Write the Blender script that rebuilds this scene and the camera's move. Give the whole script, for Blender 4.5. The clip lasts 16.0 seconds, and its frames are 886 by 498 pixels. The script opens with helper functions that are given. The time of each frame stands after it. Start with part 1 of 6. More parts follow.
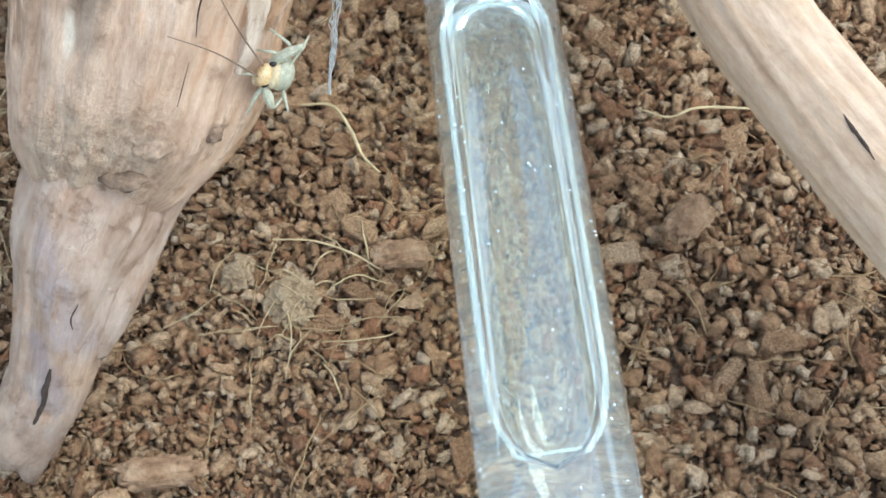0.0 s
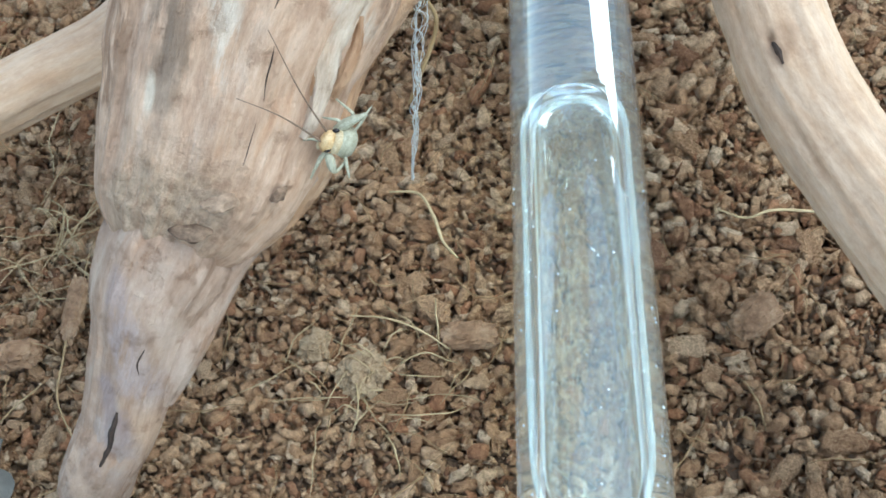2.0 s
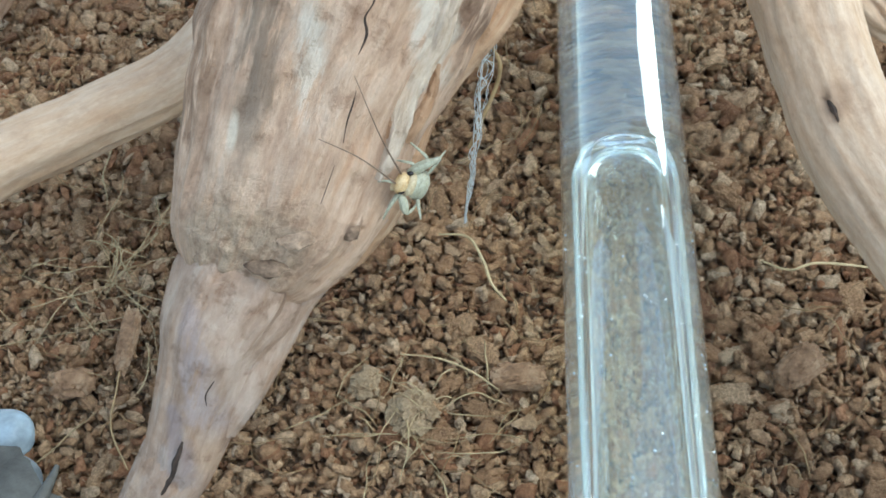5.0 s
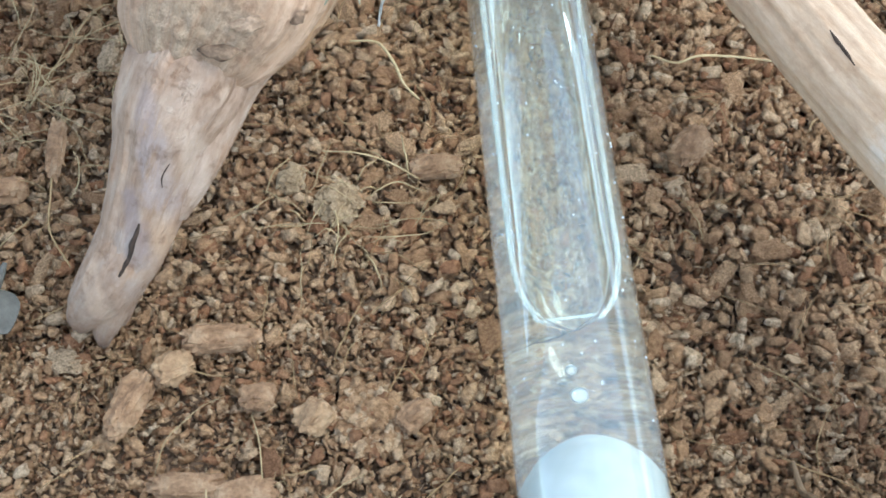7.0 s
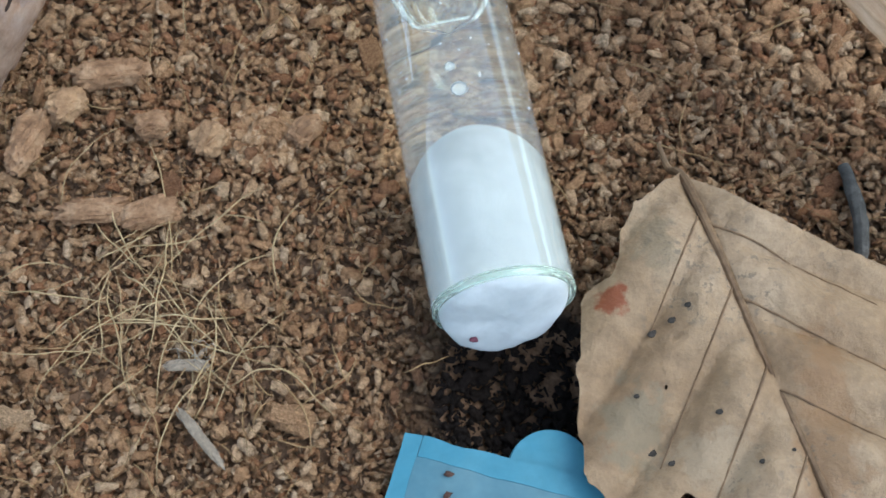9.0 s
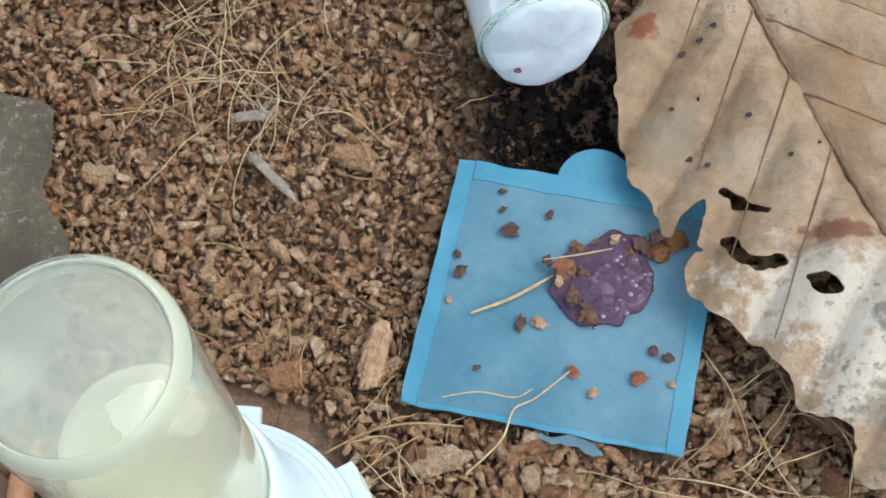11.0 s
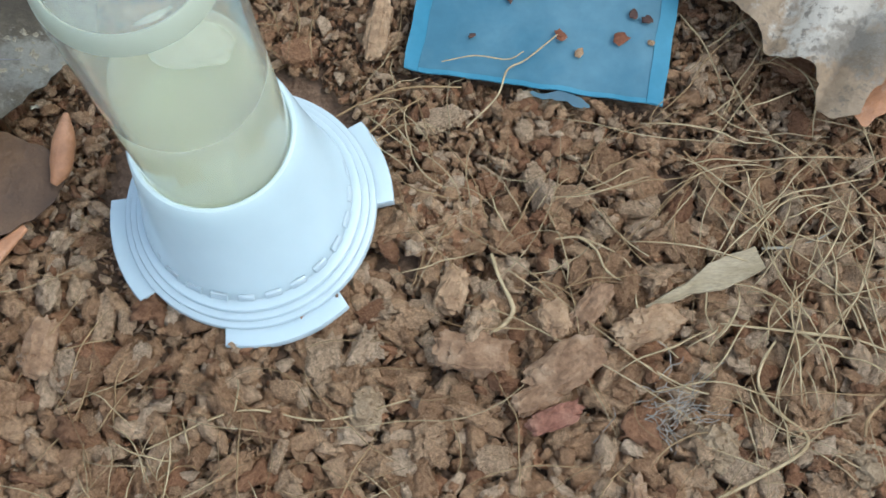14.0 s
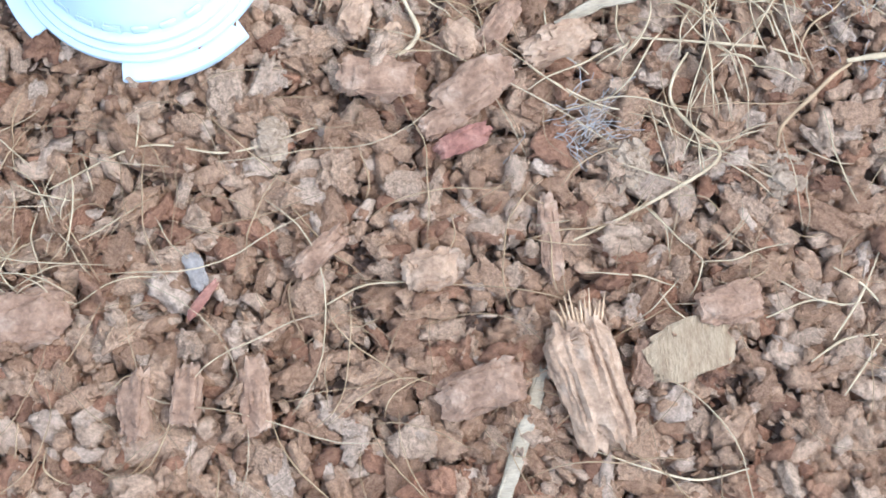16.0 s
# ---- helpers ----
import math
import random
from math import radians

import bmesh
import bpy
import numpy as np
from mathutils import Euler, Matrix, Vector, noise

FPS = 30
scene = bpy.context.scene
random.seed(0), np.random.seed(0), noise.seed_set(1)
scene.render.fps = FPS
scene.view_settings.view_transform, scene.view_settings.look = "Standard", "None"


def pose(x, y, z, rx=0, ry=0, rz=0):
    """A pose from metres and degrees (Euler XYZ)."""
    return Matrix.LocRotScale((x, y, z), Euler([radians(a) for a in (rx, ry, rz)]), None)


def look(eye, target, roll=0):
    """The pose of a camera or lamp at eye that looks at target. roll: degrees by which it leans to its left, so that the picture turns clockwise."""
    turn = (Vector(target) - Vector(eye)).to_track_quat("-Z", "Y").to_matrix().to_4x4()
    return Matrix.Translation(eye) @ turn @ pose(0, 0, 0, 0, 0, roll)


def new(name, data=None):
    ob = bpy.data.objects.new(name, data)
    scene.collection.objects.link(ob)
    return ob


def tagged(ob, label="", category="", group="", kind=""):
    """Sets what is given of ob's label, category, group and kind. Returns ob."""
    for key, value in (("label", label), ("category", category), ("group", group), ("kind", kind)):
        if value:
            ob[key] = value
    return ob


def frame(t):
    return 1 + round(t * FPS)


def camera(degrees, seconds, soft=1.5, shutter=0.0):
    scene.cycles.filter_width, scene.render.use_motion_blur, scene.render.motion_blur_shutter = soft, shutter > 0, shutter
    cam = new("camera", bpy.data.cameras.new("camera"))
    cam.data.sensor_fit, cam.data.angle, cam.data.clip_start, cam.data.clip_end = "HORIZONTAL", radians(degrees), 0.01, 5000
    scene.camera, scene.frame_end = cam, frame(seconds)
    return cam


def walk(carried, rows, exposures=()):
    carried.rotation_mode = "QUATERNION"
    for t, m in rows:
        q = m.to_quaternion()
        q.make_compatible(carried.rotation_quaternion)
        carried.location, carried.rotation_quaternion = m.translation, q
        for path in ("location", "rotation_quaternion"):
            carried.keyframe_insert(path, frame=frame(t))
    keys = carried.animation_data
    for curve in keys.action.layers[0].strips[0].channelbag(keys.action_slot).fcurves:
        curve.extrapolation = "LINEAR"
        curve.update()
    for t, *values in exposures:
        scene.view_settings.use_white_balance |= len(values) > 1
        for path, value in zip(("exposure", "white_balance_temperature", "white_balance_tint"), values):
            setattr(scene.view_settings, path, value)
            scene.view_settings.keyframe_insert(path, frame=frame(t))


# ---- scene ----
from mathutils.bvhtree import BVHTree

cam = camera(36.0, 16.0, soft=1.6)
PATH = [
    (0, (0.00426, -0.09567, 0.14394), (-0.01648, -0.02299, 0.01438), -9.30),
    (0.5, (0.00488, -0.09298, 0.13867), (-0.02444, -0.01730, 0.01253), -12.47),
    (1, (0.01059, -0.09603, 0.14103), (-0.02555, -0.01802, 0.01812), -14.58),
    (1.5, (0.01397, -0.10131, 0.14280), (-0.02517, -0.02144, 0.02201), -15.07),
    (2, (0.01639, -0.10251, 0.14273), (-0.02289, -0.01992, 0.02383), -14.08),
    (2.5, (0.01651, -0.10263, 0.14339), (-0.02388, -0.01829, 0.02610), -13.69),
    (3, (0.01737, -0.10152, 0.14392), (-0.02356, -0.01662, 0.02723), -13.47),
    (3.2, (0.01823, -0.10273, 0.14274), (-0.02363, -0.01635, 0.02747), -13.35),
    (5.3, (0.00762, -0.10802, 0.14702), (-0.03026, -0.02125, 0.03067), -10.81),
    (5.5, (0.00599, -0.10920, 0.14690), (-0.03076, -0.02305, 0.02973), -10.45),
    (6, (0.00456, -0.11442, 0.14737), (-0.02667, -0.03004, 0.02735), -8.78),
    (6.5, (0.00432, -0.12128, 0.14909), (-0.02146, -0.03895, 0.02638), -7.16),
    (7, (0.00285, -0.12535, 0.15186), (-0.01662, -0.04575, 0.02622), -5.06),
    (7.5, (0.00155, -0.12984, 0.15182), (-0.01225, -0.05294, 0.02378), -2.99),
    (8, (0.00306, -0.13419, 0.15095), (-0.00556, -0.06174, 0.01989), -1.12),
    (8.5, (0.00400, -0.13816, 0.15233), (-0.00160, -0.07011, 0.01877), -0.30),
    (8.7, (0.00386, -0.13972, 0.15300), (-0.00088, -0.07379, 0.01835), -0.23),
    (10.8, (0.00025, -0.17289, 0.15203), (-0.00418, -0.11005, 0.01590), -4.17),
    (11, (-0.00122, -0.17421, 0.15332), (-0.00587, -0.11319, 0.01637), -4.71),
    (11.5, (-0.00565, -0.17970, 0.15770), (-0.01169, -0.12188, 0.01943), -6.77),
    (12, (-0.00977, -0.18416, 0.16086), (-0.01645, -0.13042, 0.02098), -8.38),
    (12.5, (-0.01477, -0.18601, 0.16535), (-0.02120, -0.13375, 0.02490), -8.60),
    (13, (-0.01885, -0.18651, 0.16620), (-0.02436, -0.13651, 0.02489), -8.18),
    (13.5, (-0.01211, -0.18962, 0.16458), (-0.01644, -0.14395, 0.02176), -7.80),
    (14, (-0.00393, -0.20050, 0.15944), (-0.00692, -0.15500, 0.01654), -6.32),
    (14.5, (0.00017, -0.20012, 0.16050), (-0.00182, -0.15941, 0.01614), -5.78),
    (15, (0.00339, -0.20109, 0.16061), (0.00294, -0.16666, 0.01462), -4.32),
    (15.5, (0.00486, -0.20236, 0.15959), (0.00383, -0.17448, 0.01221), -6.29),
    (16, (0.00376, -0.20516, 0.15440), (0.00169, -0.18447, 0.00585), -10.56),
]
EXPOSE = [(0, 0.44, 5750, -1), (1, 0.43, 5660, -2), (2, 0.27, 5550, -4), (3, 0.05, 5600, -5), (5.5, 0.13, 5600, -5), (6, 0.48, 5650, -3), (6.5, 0.67, 5650, -2), (7.5, 0.1, 5810, 0), (8.5, -0.01, 5960, 3), (10.8, 0.22, 6410, 8), (12, -0.25, 6010, 5), (13.3, -0.52, 5880, 3), (14.5, 0.14, 5830, 5), (15, 0.04, 5460, 5), (15.5, 0.28, 5410, 8), (16, 0.82, 5160, 12)]
walk(cam, [(t, look(eye, target, roll)) for t, eye, target, roll in PATH], EXPOSE)

# ---- light: daylit room, one lamp over the terrarium ----
world = bpy.data.worlds.new("room_daylight")
scene.world = world
world.use_nodes = True
wn = world.node_tree.nodes
sky = wn.new("ShaderNodeTexSky")
sky.sky_type, sky.sun_disc = "NISHITA", False
sky.sun_elevation, sky.sun_rotation = radians(55), radians(110)
haze = wn.new("ShaderNodeHueSaturation")
haze.inputs["Saturation"].default_value = 0.65
world.node_tree.links.new(sky.outputs[0], haze.inputs["Color"])
world.node_tree.links.new(haze.outputs[0], wn["Background"].inputs[0])
wn["Background"].inputs[1].default_value = 0.36
sun = new("sun", bpy.data.lights.new("sun", "SUN"))
sun.data.energy, sun.data.angle, sun.data.color = 1.3, radians(34), (1.0, 0.97, 0.92)
sun.matrix_world = look((0.50, 0.10, 0.80), (0, 0, 0))
window = new("window_light", bpy.data.lights.new("window_light", "AREA"))
window.data.shape, window.data.size, window.data.size_y = "RECTANGLE", 0.30, 0.40
window.data.energy, window.data.color = 3.2, (1.0, 0.99, 0.97)
window.matrix_world = look((0.37, 0.91, 0.27), (0.0, -0.02, 0.0))

# ---- helpers; all shapes below are in centimetres ----
CM = 0.01
ORIGIN = {}
rnd = random.Random(7)


def thing(name, x, y, z, label, category, group=""):
    ob = new(name)
    ob.empty_display_size = 0.005
    ob.location = (x * CM, y * CM, z * CM)
    ORIGIN[ob.name] = Vector((x, y, z))
    return tagged(ob, label, category, group)


def part(name, bm, material, parent=None, label="", smooth=True, crease=38):
    me = bpy.data.meshes.new(name)
    o = ORIGIN[parent.name] if parent else Vector((0, 0, 0))
    for v in bm.verts:
        v.co = (v.co - o) * CM
    bmesh.ops.recalc_face_normals(bm, faces=bm.faces)
    bm.to_mesh(me)
    bm.free()
    if smooth:
        me.shade_smooth()
        if crease:
            me.set_sharp_from_angle(angle=radians(crease))
    me.materials.append(material)
    ob = new(name, me)
    if parent:
        ob.parent = parent
    ORIGIN[ob.name] = o
    return tagged(ob, label)


def rows_mesh(name, verts, faces, material, parent=None, label="", smooth=False):
    me = bpy.data.meshes.new(name)
    o = np.array(ORIGIN[parent.name]) if parent else np.zeros(3)
    me.from_pydata(((np.asarray(verts) - o) * CM).tolist(), [], faces)
    if smooth:
        me.shade_smooth()
    me.materials.append(material)
    ob = new(name, me)
    if parent:
        ob.parent = parent
    ORIGIN[ob.name] = Vector(o)
    return tagged(ob, label)


def n3(x, y, z, s=1.0):
    return noise.noise(Vector((x * s, y * s, z * s)))


def spline(points, n):
    """Catmull-Rom through rows of numbers, n samples."""
    p = np.array(points, float)
    p = np.vstack([2 * p[0] - p[1], p, 2 * p[-1] - p[-2]])
    out = []
    for k in range(n):
        u = k / (n - 1) * (len(p) - 3)
        i = min(int(u), len(p) - 4)
        f = u - i
        a, b, c, d = p[i:i + 4]
        out.append(0.5 * (2 * b + (c - a) * f + (2 * a - 5 * b + 4 * c - d) * f * f + (3 * b - a - 3 * c + d) * f ** 3))
    return np.array(out)


def sweep(bm, points, n, around, shape=None, close=True, ease=1):
    """A tube along rows of x, y, z, radius. shape(s, angle, place) gives a factor on the radius."""
    many = spline(points, 4 * n)
    step = np.concatenate([[0.0], np.cumsum(np.linalg.norm(np.diff(many[:, :3], axis=0), axis=1))])
    rows = np.stack([np.interp(np.linspace(0, step[-1], n), step, many[:, k]) for k in range(4)], axis=1)
    rings, up = [], Vector((0.13, 0.21, 0.97))
    for k, (x, y, z, r) in enumerate(rows):
        a, b = rows[max(k - ease, 0)][:3], rows[min(k + ease, n - 1)][:3]
        ahead = Vector(b - a).normalized()
        side = ahead.cross(up).normalized()
        top = side.cross(ahead)
        up = top
        ring = []
        for j in range(around):
            w = 2 * math.pi * j / around
            way = side * math.cos(w) + top * math.sin(w)
            f = shape(k / (n - 1), w, Vector((x, y, z)) + way * r) if shape else 1.0
            ring.append(bm.verts.new(Vector((x, y, z)) + way * max(r, 0.004) * f))
        rings.append(ring)
    uv = bm.loops.layers.uv.verify()
    far = [0.0]
    for a, b in zip(rows, rows[1:]):
        far.append(far[-1] + float(np.linalg.norm(b[:3] - a[:3])))
    round_way = 2 * math.pi * float(np.mean(rows[:, 3]))
    for k, (p, q) in enumerate(zip(rings, rings[1:])):
        for j in range(around):
            f = bm.faces.new((p[j], p[(j + 1) % around], q[(j + 1) % around], q[j]))
            for loop, (u, v) in zip(f.loops, ((j, k), (j + 1, k), (j + 1, k + 1), (j, k + 1))):
                loop[uv].uv = (u / around * round_way, far[v])
    if close:
        bm.faces.new(rings[0][::-1])
        bm.faces.new(rings[-1])
    return bm


def lathe(bm, profile, around, cx, cy, cz=0.0, close=False):
    """Rows of radius, height turned about the upright through cx, cy."""
    rings = []
    for r, z in profile:
        rings.append([bm.verts.new((cx + r * math.cos(2 * math.pi * j / around), cy + r * math.sin(2 * math.pi * j / around), cz + z)) for j in range(around)])
    for p, q in zip(rings, rings[1:]):
        for j in range(around):
            bm.faces.new((p[j], p[(j + 1) % around], q[(j + 1) % around], q[j]))
    if close:
        bm.faces.new(rings[0][::-1])
        bm.faces.new(rings[-1])
    return bm


def blob(bm, x, y, z, rx, ry, rz, level=2, rough=0.0, turn=None, seed=0.0):
    made = bmesh.ops.create_icosphere(bm, subdivisions=level, radius=1.0)["verts"]
    m = turn.to_3x3() if turn else Matrix.Identity(3)
    for v in made:
        f = 1 + rough * n3(v.co.x + seed, v.co.y, v.co.z, 1.7)
        v.co = m @ Vector((v.co.x * rx * f, v.co.y * ry * f, v.co.z * rz * f)) + Vector((x, y, z))
    return bm


# ---- materials ----
def material(name):
    m = bpy.data.materials.new(name)
    m.use_nodes = True
    t = m.node_tree
    return m, t.nodes, t.links, t.nodes["Principled BSDF"]


def noise_node(nodes, links, scale, detail=6.0, rough=0.6, stretch=None, source="Object"):
    tc = nodes.new("ShaderNodeTexCoord")
    tex = nodes.new("ShaderNodeTexNoise")
    tex.inputs["Scale"].default_value = scale
    tex.inputs["Detail"].default_value = detail
    tex.inputs["Roughness"].default_value = rough
    if stretch:
        mp = nodes.new("ShaderNodeMapping")
        mp.inputs["Scale"].default_value = stretch
        links.new(tc.outputs[source], mp.inputs[0])
        links.new(mp.outputs[0], tex.inputs["Vector"])
    else:
        links.new(tc.outputs[source], tex.inputs["Vector"])
    return tex


def ramp(nodes, links, source, stops):
    r = nodes.new("ShaderNodeValToRGB")
    while len(r.color_ramp.elements) < len(stops):
        r.color_ramp.elements.new(0.5)
    for e, (p, c) in zip(r.color_ramp.elements, stops):
        e.position, e.color = p, (*c, 1)
    links.new(source, r.inputs[0])
    return r


def mixed(nodes, links, fac, a, b, kind="MIX"):
    m = nodes.new("ShaderNodeMix")
    m.data_type, m.blend_type = "RGBA", kind
    for slot, value in ((0, fac), (6, a), (7, b)):
        if isinstance(value, (int, float)):
            m.inputs[slot].default_value = value
        elif isinstance(value, tuple):
            m.inputs[slot].default_value = (*value, 1)
        else:
            links.new(value, m.inputs[slot])
    return m.outputs[2]


def bump(nodes, links, bsdf, source, strength, distance):
    b = nodes.new("ShaderNodeBump")
    b.inputs["Strength"].default_value, b.inputs["Distance"].default_value = strength, distance
    links.new(source, b.inputs["Height"])
    links.new(b.outputs[0], bsdf.inputs["Normal"])


def varied(name, stops, scale, rough=0.8, relief=0.3, fine=4.0, stretch=None, spec=0.3, source="Object", grain=0.8):
    """Colours by noise at two scales, with a relief of the finer one."""
    m, nodes, links, bsdf = material(name)
    big = noise_node(nodes, links, scale, 4, 0.6, stretch, source)
    small = noise_node(nodes, links, scale * fine, 8, 0.65, stretch, source)
    c = ramp(nodes, links, big.outputs[0], stops)
    shade = ramp(nodes, links, small.outputs[0], [(0.3, (0.62, 0.62, 0.62)), (0.7, (1.15, 1.15, 1.15))])
    links.new(mixed(nodes, links, grain, c.outputs[0], shade.outputs[0], "MULTIPLY"), bsdf.inputs["Base Color"])
    bsdf.inputs["Roughness"].default_value = rough
    bsdf.inputs["Specular IOR Level"].default_value = spec
    bump(nodes, links, bsdf, small.outputs[0], relief, 0.0006)
    return m


def chip_material(name, single):
    """Coconut husk chips: each piece has a tone of its own; moist, with shade painted in darker, round the mouth of the
    tube.
    """
    m, nodes, links, bsdf = material(name)
    if single:
        pick = nodes.new("ShaderNodeObjectInfo").outputs["Random"]
    else:
        pick = nodes.new("ShaderNodeNewGeometry").outputs["Random Per Island"]
    tone = ramp(nodes, links, pick, [(0.0, (0.310, 0.158, 0.078)), (0.10, (0.500, 0.245, 0.118)), (0.18, (0.430, 0.242, 0.120)), (0.42, (0.560, 0.330, 0.168)),
                                     (0.68, (0.650, 0.410, 0.222)), (0.88, (0.710, 0.488, 0.288)), (1.0, (0.730, 0.530, 0.335))])
    tex = noise_node(nodes, links, 1150, 8, 0.72)
    grain = ramp(nodes, links, tex.outputs[0], [(0.36, (0.58, 0.50, 0.45)), (0.60, (1.22, 1.22, 1.22))])
    col = mixed(nodes, links, 0.85, tone.outputs[0], grain.outputs[0], "MULTIPLY")
    # dark disc holds damp husk and the painted shade under the tube's mouth
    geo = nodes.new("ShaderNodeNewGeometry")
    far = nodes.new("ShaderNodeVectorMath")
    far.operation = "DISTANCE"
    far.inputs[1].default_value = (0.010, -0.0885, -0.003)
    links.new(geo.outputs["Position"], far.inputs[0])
    wet_shade = nodes.new("ShaderNodeMapRange")
    wet_shade.inputs["From Min"].default_value, wet_shade.inputs["From Max"].default_value = 0.011, 0.019
    wet_shade.inputs["To Min"].default_value, wet_shade.inputs["To Max"].default_value = 1.0, 0.0
    links.new(far.outputs["Value"], wet_shade.inputs["Value"])
    moist_shaded = mixed(nodes, links, wet_shade.outputs[0], col, (0.018, 0.011, 0.008))
    links.new(moist_shaded, bsdf.inputs["Base Color"])
    bsdf.inputs["Roughness"].default_value = 0.85
    bsdf.inputs["Specular IOR Level"].default_value = 0.25
    bump(nodes, links, bsdf, tex.outputs[0], 1.0, 0.0019)
    return m


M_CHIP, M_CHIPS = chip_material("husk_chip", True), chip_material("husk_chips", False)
M_SOIL = varied("fine_husk_soil", [(0.3, (0.17, 0.10, 0.058)), (0.7, (0.34, 0.212, 0.128))], 500, 0.95, 1.0)
M_FIBRE = varied("coir_fibre", [(0.3, (0.29, 0.172, 0.072)), (0.7, (0.44, 0.295, 0.14))], 120, 0.7, 0.1)
M_STRAW = varied("pale_straw", [(0.3, (0.41, 0.29, 0.14)), (0.7, (0.57, 0.43, 0.235))], 150, 0.7, 0.1)


def zone(nodes, links, centre, radii, ragged=0.5, soft=0.25, grain=260):
    """1 within an uneven patch of the place (centimetres), 0 beyond it."""
    geo = nodes.new("ShaderNodeNewGeometry")
    mp = nodes.new("ShaderNodeMapping")
    mp.vector_type = "TEXTURE"
    mp.inputs["Location"].default_value = [c * CM for c in centre]
    mp.inputs["Scale"].default_value = [r * CM for r in radii]
    links.new(geo.outputs["Position"], mp.inputs[0])
    far = nodes.new("ShaderNodeVectorMath")
    far.operation = "LENGTH"
    links.new(mp.outputs[0], far.inputs[0])
    tex = nodes.new("ShaderNodeTexNoise")
    tex.inputs["Scale"].default_value, tex.inputs["Detail"].default_value, tex.inputs["Roughness"].default_value = grain, 8, 0.65
    links.new(geo.outputs["Position"], tex.inputs["Vector"])
    add = nodes.new("ShaderNodeMath")
    add.operation, add.inputs[1].default_value = "MULTIPLY_ADD", ragged * 3
    links.new(tex.outputs[0], add.inputs[0])
    links.new(far.outputs["Value"], add.inputs[2])
    out = nodes.new("ShaderNodeMapRange")
    out.inputs["From Min"].default_value, out.inputs["From Max"].default_value = 1 + ragged * 1.5 - soft, 1 + ragged * 1.5 + soft
    out.inputs["To Min"].default_value, out.inputs["To Max"].default_value = 1.0, 0.0
    links.new(add.outputs[0], out.inputs["Value"])
    return out.outputs[0]


def scaled(nodes, links, source, k):
    m = nodes.new("ShaderNodeMath")
    m.operation, m.inputs[1].default_value = "MULTIPLY", k
    links.new(source, m.inputs[0])
    return m.outputs[0]


def wood_material(name, stops, patches=(), pitted=None, checks=0.32, worn=1.0):
    """Bare wood: streaks along the grain (by the piece's own length), blotches, thin dark checks, flaking skin."""
    m, nodes, links, bsdf = material(name)
    big = noise_node(nodes, links, 1.5, 9, 0.66, (1.7, 0.5, 1.0), "UV")
    streak = noise_node(nodes, links, 2.0, 10, 0.66, (2.6, 0.5, 1.0), "UV")
    fine = noise_node(nodes, links, 10.0, 8, 0.75, (2.2, 0.5, 1.0), "UV")
    check = noise_node(nodes, links, 2.2, 5, 0.6, (2.6, 0.14, 1.0), "UV")
    flake = noise_node(nodes, links, 330, 9, 0.7)
    c = ramp(nodes, links, streak.outputs[0], stops)
    blotch = ramp(nodes, links, big.outputs[0], [(0.36, (0.74, 0.68, 0.64)), (0.45, (0.95, 0.90, 0.86)), (0.53, (1.06, 1.05, 1.03)), (0.62, (1.05, 0.95, 0.86)), (0.70, (0.90, 0.74, 0.60))])
    col = mixed(nodes, links, 0.9 * worn, c.outputs[0], blotch.outputs[0], "MULTIPLY")
    fleck = noise_node(nodes, links, 2.6, 9, 0.68, (2.4, 0.42, 1.0), "UV")
    lines = ramp(nodes, links, fleck.outputs[0], [(0.40, (0, 0, 0)), (0.50, (1, 1, 1))])
    for centre, radii, colour, amount in patches:
        f = scaled(nodes, links, zone(nodes, links, centre, radii, 0.7 if max(radii) > 0.3 else 0.25, 0.3), amount)
        if min(radii) > 0.155 and max(radii) > 0.55:
            both = nodes.new("ShaderNodeMath")
            both.operation = "MULTIPLY"
            links.new(f, both.inputs[0])
            links.new(lines.outputs[0], both.inputs[1])
            f = both.outputs[0]
        col = mixed(nodes, links, f, col, colour)
    skin = ramp(nodes, links, flake.outputs[0], [(0.36, (0.66, 0.58, 0.52)), (0.45, (0.97, 0.95, 0.93)), (0.56, (1.0, 1.0, 1.0)), (0.63, (1.14, 1.15, 1.15))])
    col = mixed(nodes, links, 0.75 * worn, col, skin.outputs[0], "MULTIPLY")
    g = ramp(nodes, links, fine.outputs[0], [(0.3, (0.78, 0.74, 0.71)), (0.6, (1.06, 1.06, 1.06))])
    col = mixed(nodes, links, 0.6, col, g.outputs[0], "MULTIPLY")
    pit = noise_node(nodes, links, 900, 8, 0.75)
    if pitted:
        specks = ramp(nodes, links, pit.outputs[0], [(0.40, (0.45, 0.36, 0.29)), (0.50, (1, 1, 1)), (0.62, (1.15, 1.12, 1.05))])
        col = mixed(nodes, links, scaled(nodes, links, zone(nodes, links, *pitted, 0.4, 0.4), 0.5), col, mixed(nodes, links, 1.0, col, specks.outputs[0], "MULTIPLY"))
    dark = ramp(nodes, links, check.outputs[0], [(checks - 0.015, (1, 1, 1)), (checks, (0, 0, 0))])
    links.new(mixed(nodes, links, scaled(nodes, links, dark.outputs[0], 0.7), col, (0.15, 0.095, 0.06)), bsdf.inputs["Base Color"])
    bsdf.inputs["Roughness"].default_value = 0.62
    bsdf.inputs["Specular IOR Level"].default_value = 0.3
    height = nodes.new("ShaderNodeMath")
    height.operation = "MULTIPLY_ADD"
    links.new(pit.outputs[0], height.inputs[0])
    height.inputs[1].default_value = 0.7
    links.new(fine.outputs[0], height.inputs[2])
